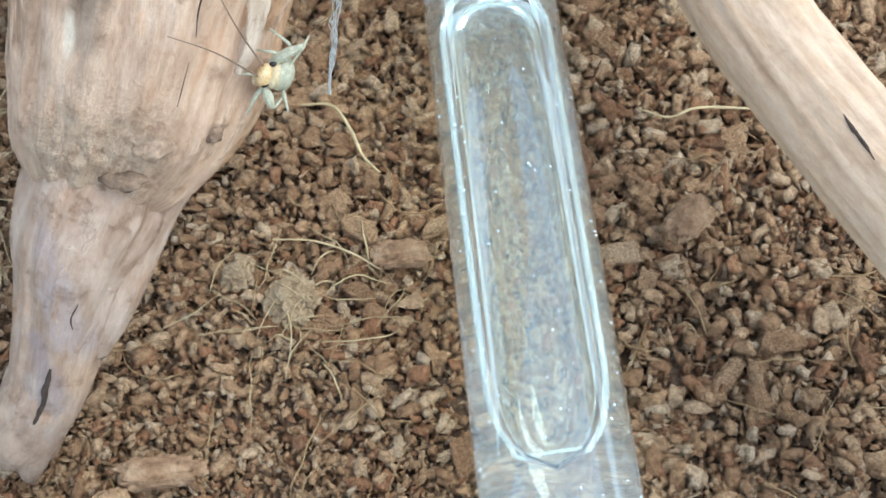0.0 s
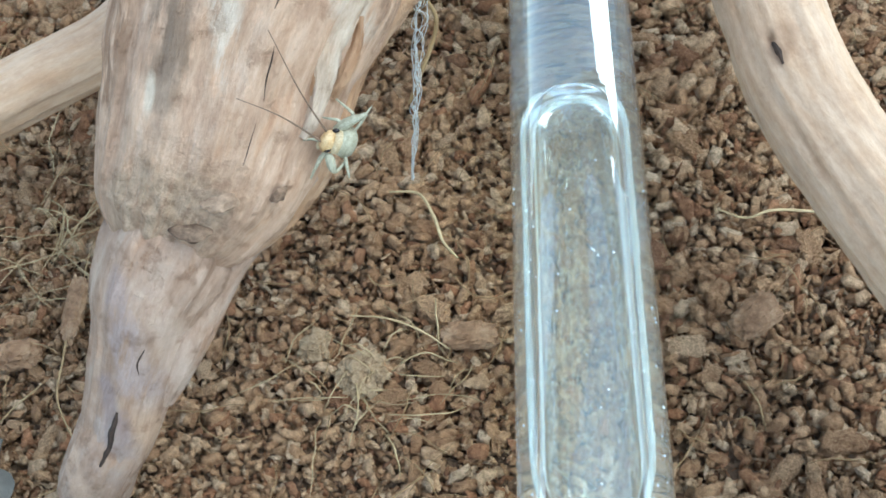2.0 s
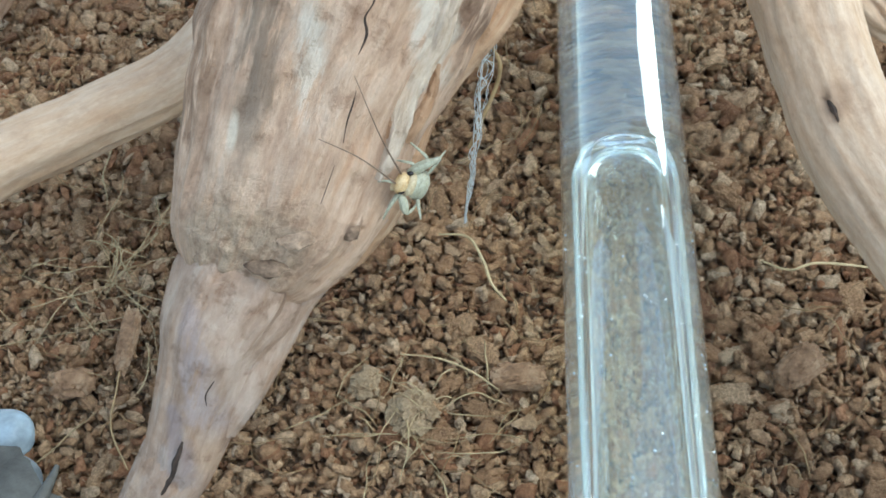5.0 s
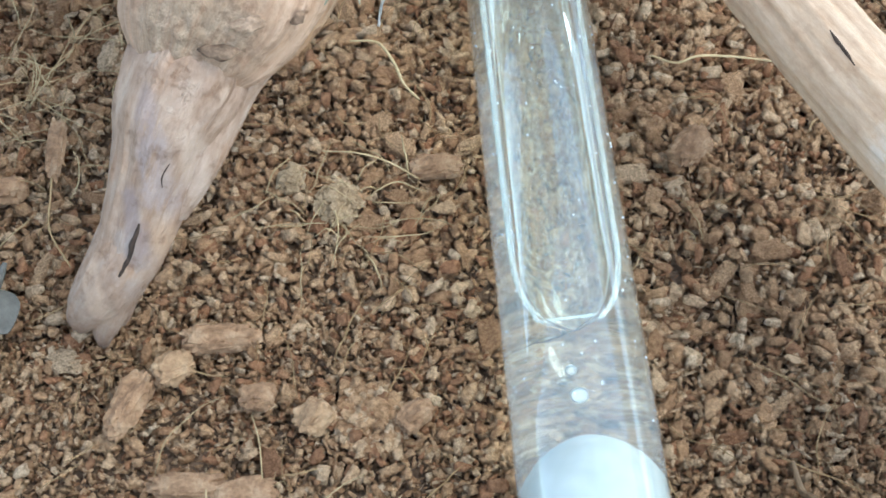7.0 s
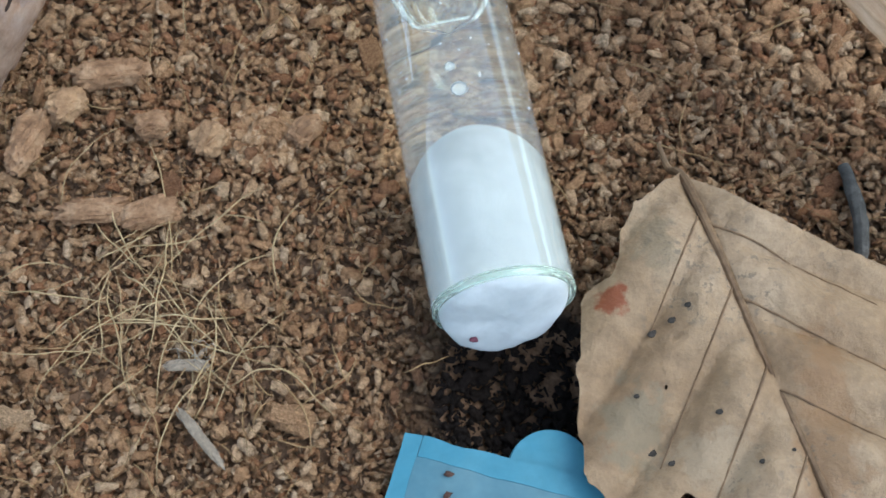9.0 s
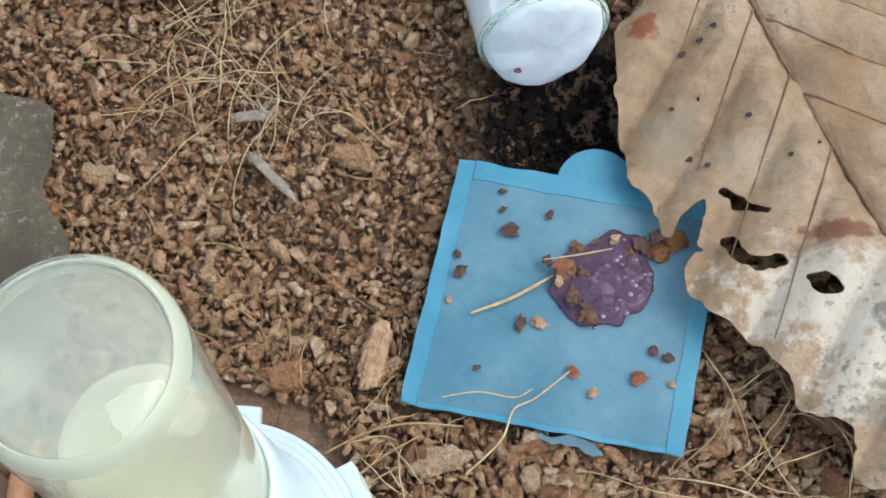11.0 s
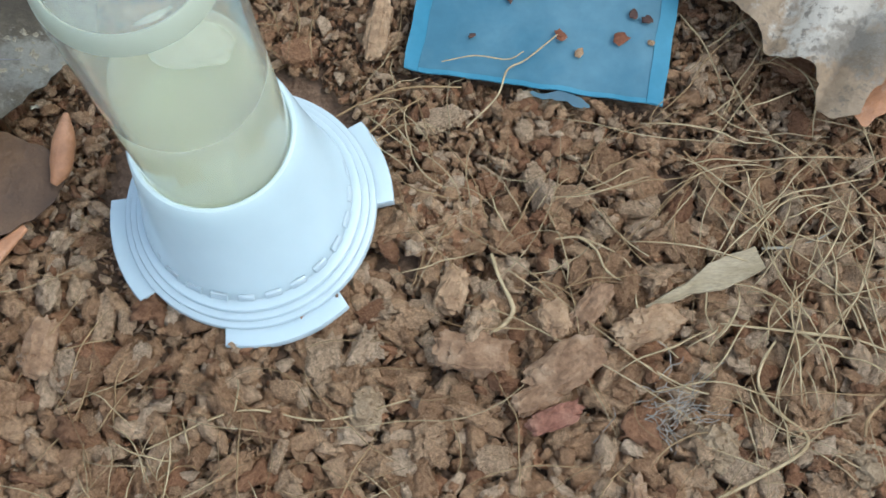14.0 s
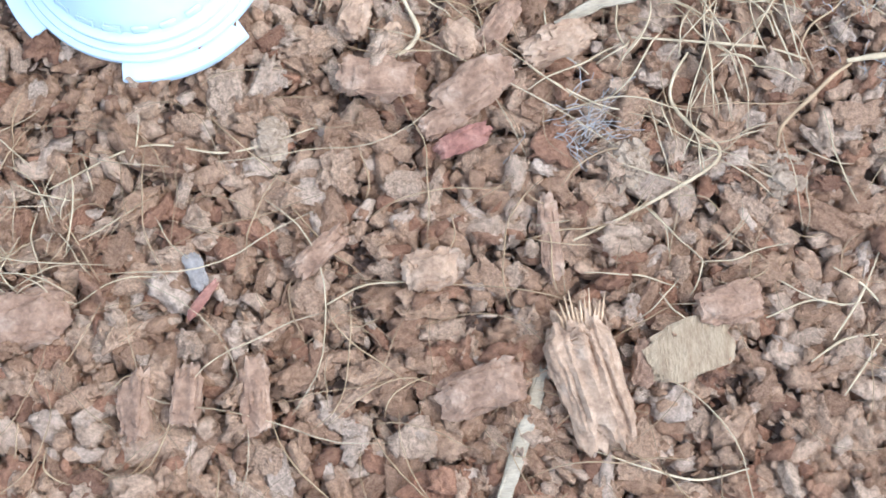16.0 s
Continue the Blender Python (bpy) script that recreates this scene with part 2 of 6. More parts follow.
    if pitted:
        deep = nodes.new("ShaderNodeMath")
        deep.operation = "MULTIPLY_ADD"
        links.new(scaled(nodes, links, zone(nodes, links, *pitted, 0.4, 0.4), 4.5), deep.inputs[0])
        links.new(pit.outputs[0], deep.inputs[1])
        links.new(height.outputs[0], deep.inputs[2])
        height = deep
    more = nodes.new("ShaderNodeMath")
    more.operation = "ADD"
    links.new(height.outputs[0], more.inputs[0])
    links.new(skin.outputs[0], more.inputs[1])
    bump(nodes, links, bsdf, more.outputs[0], 0.75 * worn, 0.0009)
    return m


TAN = [(0.28, (0.405, 0.248, 0.149)), (0.42, (0.54, 0.356, 0.236)), (0.55, (0.612, 0.423, 0.293)), (0.72, (0.666, 0.495, 0.365))]
ROSY = [(0.28, (0.36, 0.222, 0.138)), (0.42, (0.50, 0.338, 0.235)), (0.55, (0.565, 0.405, 0.300)), (0.72, (0.625, 0.485, 0.375))]
CREAM = [(0.28, (0.423, 0.266, 0.149)), (0.42, (0.504, 0.338, 0.211)), (0.55, (0.549, 0.387, 0.257)), (0.72, (0.594, 0.441, 0.31))]
TRUNK_STREAKS = [
    ((-4.40, -1.9, 6.0), (0.30, 1.0, 1.0), (0.25, 0.165, 0.105), 0.8),
    ((-4.5, -2.5, 5.4), (0.22, 0.40, 0.5), (0.31, 0.215, 0.145), 0.7),
    ((-5.3, -1.8, 5.4), (0.42, 1.0, 1.0), (0.28, 0.16, 0.09), 0.85),
    ((-2.60, -1.3, 5.45), (0.22, 0.9, 0.7), (0.22, 0.13, 0.08), 0.9),
    ((-2.84, -1.5, 5.6), (0.16, 0.9, 0.6), (0.72, 0.61, 0.48), 0.8),
    ((-3.9, -2.1, 5.85), (0.17, 0.7, 0.6), (0.72, 0.61, 0.48), 0.75),
]
TRUNK_PATCHES = [
    ((-4.65, -2.55, 5.2), (0.06, 0.2, 0.25), (0.74, 0.63, 0.48), 0.65),
    ((-4.6, -3.35, 4.4), (0.62, 0.5, 0.5), (0.60, 0.46, 0.32), 0.5),
    ((-4.23, -3.53, 4.22), (0.15, 0.12, 0.12), (0.24, 0.17, 0.11), 0.8),
    ((-3.93, -3.22, 4.44), (0.15, 0.14, 0.15), (0.33, 0.25, 0.18), 0.75),
    ((-3.47, -2.84, 4.22), (0.08, 0.08, 0.10), (0.20, 0.12, 0.08), 0.85),
]
M_WOOD = wood_material("driftwood", TAN, TRUNK_STREAKS + TRUNK_PATCHES, ((-4.45, -3.35, 4.35), (0.85, 0.6, 0.55)))
M_ROSYWOOD = wood_material("rosy_driftwood", [(q, tuple(0.86 * c for c in col)) for q, col in ROSY], [
    ((-5.0, -4.1, 3.3), (0.16, 0.7, 0.8), (0.40, 0.29, 0.25), 0.7),
    ((-4.6, -4.0, 2.9), (0.12, 0.6, 0.7), (0.62, 0.46, 0.35), 0.7),
    ((-5.3, -4.6, 2.3), (0.14, 0.5, 0.6), (0.36, 0.27, 0.25), 0.7),
    ((-5.0, -4.7, 1.9), (0.13, 0.5, 0.6), (0.60, 0.40, 0.26), 0.7),
    ((-5.9, -5.0, 1.3), (0.14, 0.4, 0.5), (0.62, 0.43, 0.30), 0.7),
    ((-4.95, -4.35, 3.0), (0.20, 0.6, 0.7), (0.50, 0.39, 0.345), 0.6),
    ((-5.45, -4.9, 1.9), (0.18, 0.5, 0.6), (0.47, 0.375, 0.32), 0.6)])
M_CREAMWOOD = wood_material("cream_driftwood", CREAM, [((3.3, -3.4, 3.3), (0.5, 0.7, 0.4), (0.72, 0.65, 0.56), 0.5), ((1.02, 0.5, 3.4), (0.16, 0.30, 0.3), (0.30, 0.185, 0.11), 0.6)], None, 0.28, 0.4)
M_BROWNWOOD = wood_material("brown_inner_bark", [(0.28, (0.30, 0.155, 0.075)), (0.42, (0.44, 0.255, 0.140)), (0.55, (0.54, 0.345, 0.205)), (0.72, (0.62, 0.44, 0.29))])
M_PALEWOOD = wood_material("pale_worn_wood", [(0.28, (0.46, 0.33, 0.22)), (0.42, (0.60, 0.46, 0.335)), (0.55, (0.68, 0.55, 0.42)), (0.72, (0.73, 0.62, 0.49))])
M_CRACK = varied("crack_in_wood", [(0.3, (0.03, 0.02, 0.014)), (0.7, (0.08, 0.05, 0.035))], 300, 0.95, 0.3)


def glass(name, ior=1.45, tint=(1, 1, 1), rough=0.0):
    m, nodes, links, bsdf = material(name)
    bsdf.inputs["Base Color"].default_value = (*tint, 1)
    bsdf.inputs["Transmission Weight"].default_value = 1.0
    bsdf.inputs["Roughness"].default_value = rough
    bsdf.inputs["IOR"].default_value = ior
    return m


def milky(m, clear, tone):
    b = m.node_tree.nodes["Principled BSDF"]
    b.inputs["Transmission Weight"].default_value = clear
    b.inputs["Base Color"].default_value = (*tone, 1)
    return m


M_GLASS = milky(glass("tube_glass_and_water", 1.34), 0.925, (0.93, 0.975, 0.915))
M_GLASS.node_tree.nodes["Principled BSDF"].inputs["Coat Weight"].default_value = 1.0
M_GLASS.node_tree.nodes["Principled BSDF"].inputs["Coat IOR"].default_value = 1.6
M_GLASS.node_tree.nodes["Principled BSDF"].inputs["Coat Roughness"].default_value = 0.0
M_BUBBLE = glass("air_in_water", 1 / 1.33, (0.985, 1.0, 0.94), 0.04)

# ---- ground ----
def ground_z(x, y):
    z = 0.10 * n3(x, y, 3.1, 0.35) + 0.05 * n3(x, y, 7.7, 1.1)
    pit = math.hypot((x - 1.0) / 1.3, (y + 8.75) / 1.0)
    return z - 0.75 * max(0.0, 1 - pit * pit) ** 1.2 - 0.12


def build_ground():
    bm = bmesh.new()
    n = 160
    grid = []
    for i in range(n + 1):
        row = []
        for j in range(n + 1):
            x, y = -22 + 36 * i / n, -32 + 46 * j / n
            row.append(bm.verts.new((x, y, ground_z(x, y) - 0.12 + 0.05 * n3(x, y, 1, 3.0))))
        grid.append(row)
    for i in range(n):
        for j in range(n):
            bm.faces.new((grid[i][j], grid[i + 1][j], grid[i + 1][j + 1], grid[i][j + 1]))
    return tagged(part("ground", bm, M_SOIL), "bed of fine brown coconut husk soil", "ground", kind="structure")


ground = build_ground()


def build_tray():
    """The plain tank that holds it all, off to the sides."""
    m = varied("tank_plastic", [(0.3, (0.62, 0.62, 0.60)), (0.7, (0.70, 0.70, 0.68))], 20, 0.4, 0.02)
    for name, x0, x1, y0, y1 in (("wall_north", -22.4, 14.4, 14.0, 14.4), ("wall_south", -22.4, 14.4, -32.4, -32.0),
                                 ("wall_west", -22.4, -22.0, -32.0, 14.0), ("wall_east", 14.0, 14.4, -32.0, 14.0)):
        bm = bmesh.new()
        made = bmesh.ops.create_cube(bm, size=1.0)["verts"]
        for v in made:
            v.co = Vector(((x0 + x1) / 2 + v.co.x * (x1 - x0), (y0 + y1) / 2 + v.co.y * (y1 - y0), 0.3 + v.co.z * 3.6))
        tagged(part(name, bm, m, None, "", False), "plain pale plastic tank side", "wall", kind="structure")
    bm = bmesh.new()
    for v in bmesh.ops.create_cube(bm, size=1.0)["verts"]:
        v.co = Vector((-4 + v.co.x * 36.8, -9 + v.co.y * 46.8, -1.3 + v.co.z * 0.4))
    tagged(part("tank_floor", bm, m, None, "", False), "plain pale plastic tank bottom", "floor", kind="structure")
    bm = bmesh.new()
    for v in bmesh.ops.create_cube(bm, size=1.0)["verts"]:
        v.co = Vector((-4 + v.co.x * 64, -9 + v.co.y * 74, -3.0 + v.co.z * 3.0))
    table = varied("table_laminate", [(0.3, (0.60, 0.59, 0.57)), (0.7, (0.66, 0.65, 0.63))], 8, 0.5, 0.02)
    tagged(part("table_top", bm, table, None, "", False), "plain pale table top under the tank", "table", kind="structure")


build_tray()

# ---- things, largest first ----
# ---- driftwood ----
def wood_shape(dents, ridge=0.05, seed=0.0, long=6.0):
    """Long grooves along the grain, lumps, and the given hollows as (place, width, depth)."""
    def shape(s, w, p):
        c, d = math.cos(w), math.sin(w)
        f = 1 + ridge * n3(c * 2.0 + seed, d * 2.0, s * long * 0.5) + 0.5 * ridge * n3(c * 5.5, d * 5.5 + seed, s * long) + 0.28 * ridge * n3(c * 14, d * 14 + seed, s * long * 1.4)
        f += 0.03 * n3(p.x, p.y + seed, p.z, 2.3)
        for (x, y, z), wide, deep in dents:
            g = (p - Vector((x, y, z))).length / wide + 0.5 * n3(p.x, p.y, p.z, 6.0)
            if g < 1.7:
                f += deep * (0.15 * math.exp(-9 * (g - 1.15) ** 2) - max(0.0, 1 - g * g) ** 0.7)
        return f
    return shape


M_KNOT = varied("grey_brown_knot", [(0.35, (0.26, 0.16, 0.095)), (0.6, (0.44, 0.295, 0.19))], 420, 0.85, 0.9)
M_DARKKNOT = varied("dark_knot", [(0.35, (0.10, 0.058, 0.035)), (0.6, (0.31, 0.20, 0.125))], 420, 0.9, 1.0)


SLIT = [(2.28, -1.62, 3.52), (2.36, -1.78, 3.52), (2.45, -1.93, 3.52), (2.55, -2.12, 3.52)]
KNOTHOLE = [(0.90, 0.51, 3.43), (0.94, 0.42, 3.43), (0.98, 0.34, 3.43), (1.04, 0.2, 3.42)]


def build_driftwood():
    wood = thing("driftwood", -5.9, -5.0, 0.0, "pale tan bare driftwood branch with knots and forked foot", "driftwood")
    dents = [((-4.22, -3.66, 4.02), 0.22, 0.07), ((-3.86, -3.30, 4.42), 0.15, 0.06), ((-3.5, -2.76, 4.12), 0.10, 0.07)]
    base = wood_shape(dents, 0.09)

    def trunk_shape(s, w, p):
        f = base(s, w, p)
        worn = max(0.0, 1 - (p - Vector((-4.5, -3.35, 4.2))).length / 1.0)
        f += worn * (0.05 * n3(p.x, p.y, p.z, 3.5) + 0.09 * n3(p.x, p.y, p.z, 7.0) + 0.09 * abs(n3(p.x, p.y, p.z, 13.0)) - 0.02)
        f += 0.02 * n3(p.x * 2.5, p.y, p.z, 2.0)
        return f
    bm = bmesh.new()
    sweep(bm, [(-4.98, -3.30, 3.18, 0.42), (-4.89, -3.04, 3.36, 0.70), (-4.82, -2.87, 3.48, 0.88), (-4.73, -2.70, 3.61, 1.01), (-4.62, -2.45, 3.78, 1.12),
               (-4.46, -1.86, 4.2, 1.25), (-4.32, -1.27, 4.65, 1.34), (-4.13, -0.71, 5.06, 1.45), (-3.68, 0.6, 6.0, 1.72), (-3.2, 2.0, 6.8, 2.0), (-2.8, 4.0, 7.4, 2.0)], 300, 170, trunk_shape, True, 34)
    skin = BVHTree.FromBMesh(bm)
    trunk_skin = skin
    part("trunk", bm, M_WOOD, wood, "", True, 0)
    for x, y, z, rx, ry, mat in ((-3.93, -3.22, 4.44, 0.19, 0.14, M_KNOT), (-4.23, -3.53, 4.22, 0.21, 0.12, M_DARKKNOT), (-3.47, -2.84, 4.22, 0.08, 0.11, M_DARKKNOT)):
        hit, normal, _, _ = skin.find_nearest(Vector((x, y, z)))
        bm = bmesh.new()
        blob(bm, hit.x, hit.y, hit.z, rx, ry, 0.05, 4, 0.4, normal.to_track_quat("Z", "Y").to_matrix().to_4x4(), x)
        part("knot", bm, mat, wood, "rough dark knot in the wood")
    cracks = [((skin,), 0.011, [(-3.24, -1.5, 6.3), (-3.26, -1.59, 6.19), (-3.36, -1.70, 6.10), (-3.30, -1.80, 5.98), (-3.37, -1.94, 5.82)]),
              ((skin,), 0.008, [(-3.40, -2.10, 5.5), (-3.41, -2.2, 5.4), (-3.46, -2.3, 5.25), (-3.48, -2.42, 5.08)]),
              ((skin,), 0.006, [(-3.56, -2.6, 4.95), (-3.62, -2.75, 4.8), (-3.66, -2.9, 4.65)])]
    bm = bmesh.new()
    sweep(bm, [(-5.84, -4.78, 0.95, 0.24), (-5.57, -4.47, 1.55, 0.41), (-5.31, -4.11, 2.2, 0.47), (-5.10, -3.78, 2.75, 0.54), (-4.95, -3.44, 3.15, 0.66), (-4.74, -3.0, 3.48, 0.70), (-4.55, -2.5, 3.8, 0.4)],
          140, 90, wood_shape([((-5.02, -4.3, 3.1), 0.10, 0.06)], 0.13, 2.0, 3.0))
    leg_skin = BVHTree.FromBMesh(bm)
    cracks.append(((leg_skin,), 0.010, [(-4.78, -4.2, 3.1), (-4.86, -4.3, 2.95), (-4.9, -4.36, 2.8)]))
    part("leg", bm, M_ROSYWOOD, wood, "", True, 0)
    bm = bmesh.new()
    sweep(bm, [(-6.62, -4.64, -0.2, 0.13), (-6.45, -4.70, 0.22, 0.21), (-6.17, -4.74, 0.7, 0.32), (-5.87, -4.68, 1.15, 0.40), (-5.57, -4.43, 1.65, 0.42), (-5.3, -4.1, 2.1, 0.36)],
          90, 56, wood_shape([], 0.14, 3.0, 3.0))
    toe_skin = BVHTree.FromBMesh(bm)
    part("toe", bm, M_ROSYWOOD, wood, "", True, 0)
    bm = bmesh.new()
    sweep(bm, [(-6.24, -4.86, -0.2, 0.07), (-6.12, -4.90, 0.22, 0.13), (-5.95, -4.86, 0.62, 0.19), (-5.75, -4.72, 1.1, 0.25), (-5.52, -4.44, 1.6, 0.34), (-5.32, -4.04, 2.2, 0.33)],
          90, 56, wood_shape([], 0.14, 9.0, 3.0))
    cracks.append(((leg_skin, toe_skin, BVHTree.FromBMesh(bm)), 0.034, [(-5.2, -4.6, 2.4), (-5.3, -4.72, 2.2), (-5.38, -4.86, 1.95), (-5.5, -5.0, 1.75)]))
    part("toe", bm, M_ROSYWOOD, wood, "", True, 0)
    bm = bmesh.new()
    sweep(bm, [(-5.98, -4.66, 0.1, 0.05), (-5.86, -4.62, 0.4, 0.09), (-5.66, -4.50, 0.9, 0.13), (-5.43, -4.27, 1.5, 0.18)], 50, 32, wood_shape([], 0.1, 5.0, 3.0))
    part("peg", bm, M_ROSYWOOD, wood, "", True, 0)
    # pale ridge that runs from the trunk down into the leg
    bm = bmesh.new()
    sweep(bm, [(-3.46, -2.25, 3.95, 0.20), (-3.70, -2.52, 3.78, 0.23), (-4.02, -2.78, 3.52, 0.25), (-4.27, -3.06, 3.32, 0.26), (-4.44, -3.40, 3.02, 0.25), (-4.63, -3.82, 2.62, 0.21), (-4.95, -4.17, 2.1, 0.14)],
          110, 44, wood_shape([], 0.16, 8.0, 5.0))
    part("ridge", bm, M_ROSYWOOD, wood, "", True, 0)
    # strip of bark that stands off under the far side of the trunk
    bm = bmesh.new()
    sweep(bm, [(-4.49, -3.02, 3.20, 0.10), (-4.19, -2.76, 3.26, 0.23), (-3.80, -2.40, 3.50, 0.29), (-3.54, -1.97, 3.78, 0.32), (-3.34, -1.32, 4.24, 0.28), (-3.08, -0.79, 4.58, 0.28), (-2.64, -0.1, 5.0, 0.3), (-2.20, 0.9, 5.8, 0.3)],
          120, 48, wood_shape([], 0.16, 4.0, 6.0))
    part("bark_strip", bm, M_BROWNWOOD, wood, "orange-brown strip of inner bark", True, 0)
    def skin_strip(name, pts, mat, label, seed, sunk=0.5):
        rows = []
        for x, y, z, rad in pts:
            hit, normal, _, _ = trunk_skin.find_nearest(Vector((x, y, z)))
            hit = hit - normal * rad * sunk
            rows.append((hit.x, hit.y, hit.z, rad))
        one = bmesh.new()
        sweep(one, rows, 130, 30, wood_shape([], 0.42, seed, 14.0))
        part(name, one, mat, wood, label, True, 0)
    skin_strip("worn_ridge", [(-2.62, -0.72, 6.1, 0.12), (-2.80, -1.03, 5.75, 0.13), (-2.97, -1.27, 5.4, 0.12), (-3.09, -1.56, 5.1, 0.115), (-3.15, -1.87, 4.85, 0.11), (-3.22, -2.1, 4.65, 0.09), (-3.32, -2.34, 4.5, 0.05)], M_PALEWOOD, "pale splintered ridge of bare wood", 11.0)
    skin_strip("bark_patch", [(-2.66, -1.40, 5.2, 0.03), (-2.80, -1.58, 5.0, 0.06), (-2.93, -1.80, 4.8, 0.07), (-3.03, -1.95, 4.65, 0.03)], M_BROWNWOOD, "bare brown patch under lifted grain", 12.0, 0.75)
    skin_strip("bark_patch", [(-3.16, -1.76, 5.05, 0.015), (-3.22, -1.90, 4.9, 0.04), (-3.26, -2.02, 4.78, 0.015)], M_BROWNWOOD, "bare brown patch under lifted grain", 13.0, 0.75)

    def add_crack(skin, r, pts):
        bm = bmesh.new()
        rows = []
        for k, p in enumerate(pts):
            hit = min((sk.find_nearest(Vector(p)) for sk in skin), key=lambda h: h[3])[0]
            rows.append((hit.x, hit.y, hit.z, r * (0.35 if k in (0, len(pts) - 1) else 1.0)))
        sweep(bm, rows, 40, 6, lambda s, w, p: 1 + 0.7 * n3(p.x, p.y, p.z, 9))
        part("crack", bm, M_CRACK, wood, "dark crack along the grain")
    for row in cracks:
        add_crack(*row)
    # side branch that leaves the trunk low and far
    bm = bmesh.new()
    sweep(bm, [(-14.0, -4.6, 0.4, 0.35), (-11.5, -2.4, 1.4, 0.42), (-9.7, -0.9, 2.0, 0.46), (-8.6, 0.0, 2.1, 0.44), (-7.4, 1.32, 2.2, 0.46), (-6.2, 3.0, 3.4, 0.6), (-4.6, 4.0, 6.0, 0.8)],
          140, 64, wood_shape([], 0.12, 1.0, 8.0))
    part("side_branch", bm, M_CREAMWOOD, wood, "", True, 0)
    bm = bmesh.new()
    sweep(bm, [(-13.5, 1.2, 0.0, 0.4), (-12.4, 2.6, 1.2, 0.5), (-11.0, 4.2, 2.6, 0.55), (-8.5, 5.2, 4.5, 0.6), (-4.5, 4.6, 6.6, 0.9)], 80, 48, wood_shape([], 0.1, 8.0, 8.0))
    part("far_branch", bm, M_WOOD, wood, "", True, 0)
    # long branch that bridges the test tube and comes down beside the leaf
    bm = bmesh.new()
    hole = [((0.97, 0.58, 3.3), 0.10, 0.30)]
    sweep(bm, [(-2.6, 4.8, 6.8, 0.9), (-1.0, 4.2, 4.8, 0.75), (0.15, 3.2, 3.5, 0.68), (0.82, 1.66, 2.95, 0.61), (1.27, 0.47, 2.85, 0.60), (1.89, -0.65, 2.85, 0.57), (2.80, -2.02, 2.9, 0.57),
               (3.90, -3.50, 2.95, 0.60), (5.0, -4.9, 2.8, 0.57), (6.6, -6.0, 1.8, 0.5), (8.6, -7.2, 0.2, 0.4)], 280, 96, wood_shape(hole, 0.10, 6.0, 10.0))
    skin = BVHTree.FromBMesh(bm)
    part("long_branch", bm, M_CREAMWOOD, wood, "", True, 0)
    add_crack((skin,), 0.024, SLIT)
    add_crack((skin,), 0.034, KNOTHOLE)
    bm = bmesh.new()
    sweep(bm, [(-1.0, 4.4, 4.6, 0.5), (0.4, 4.1, 3.2, 0.42), (1.1, 3.85, 2.4, 0.34), (1.6, 3.62, 1.85, 0.26), (1.85, 3.5, 1.6, 0.12)], 70, 48, wood_shape([], 0.5, 7.0, 9.0))
    part("broken_stub", bm, M_CREAMWOOD, wood, "pale broken stub", True, 0)
    return wood


driftwood = build_driftwood()


# ---- test tube ----
AX0, AXD = Vector((0.64, -8.02, 0.84)), Vector((-0.2296, 0.9733, 0.0))
SIDE = Vector((0.9733, 0.2296, 0.0))


def along(bm, profile, around, centre=None, squash=None):
    """Rows of (distance along the tube's axis, radius)."""
    rings = []
    for d, r in profile:
        ring = []
        for j in range(around):
            w = 2 * math.pi * j / around
            a, b = r * math.cos(w), r * math.sin(w)
            if squash:
                b = squash(a, b, r)
            ring.append(bm.verts.new(AX0 + AXD * d + SIDE * a + Vector((0, 0, b + (centre or 0.0)))))
        rings.append(ring)
    for p, q in zip(rings, rings[1:]):
        for j in range(around):
            bm.faces.new((p[j], p[(j + 1) % around], q[(j + 1) % around], q[j]))
    bm.faces.new(rings[0][::-1])
    bm.faces.new(rings[-1])
    return bm


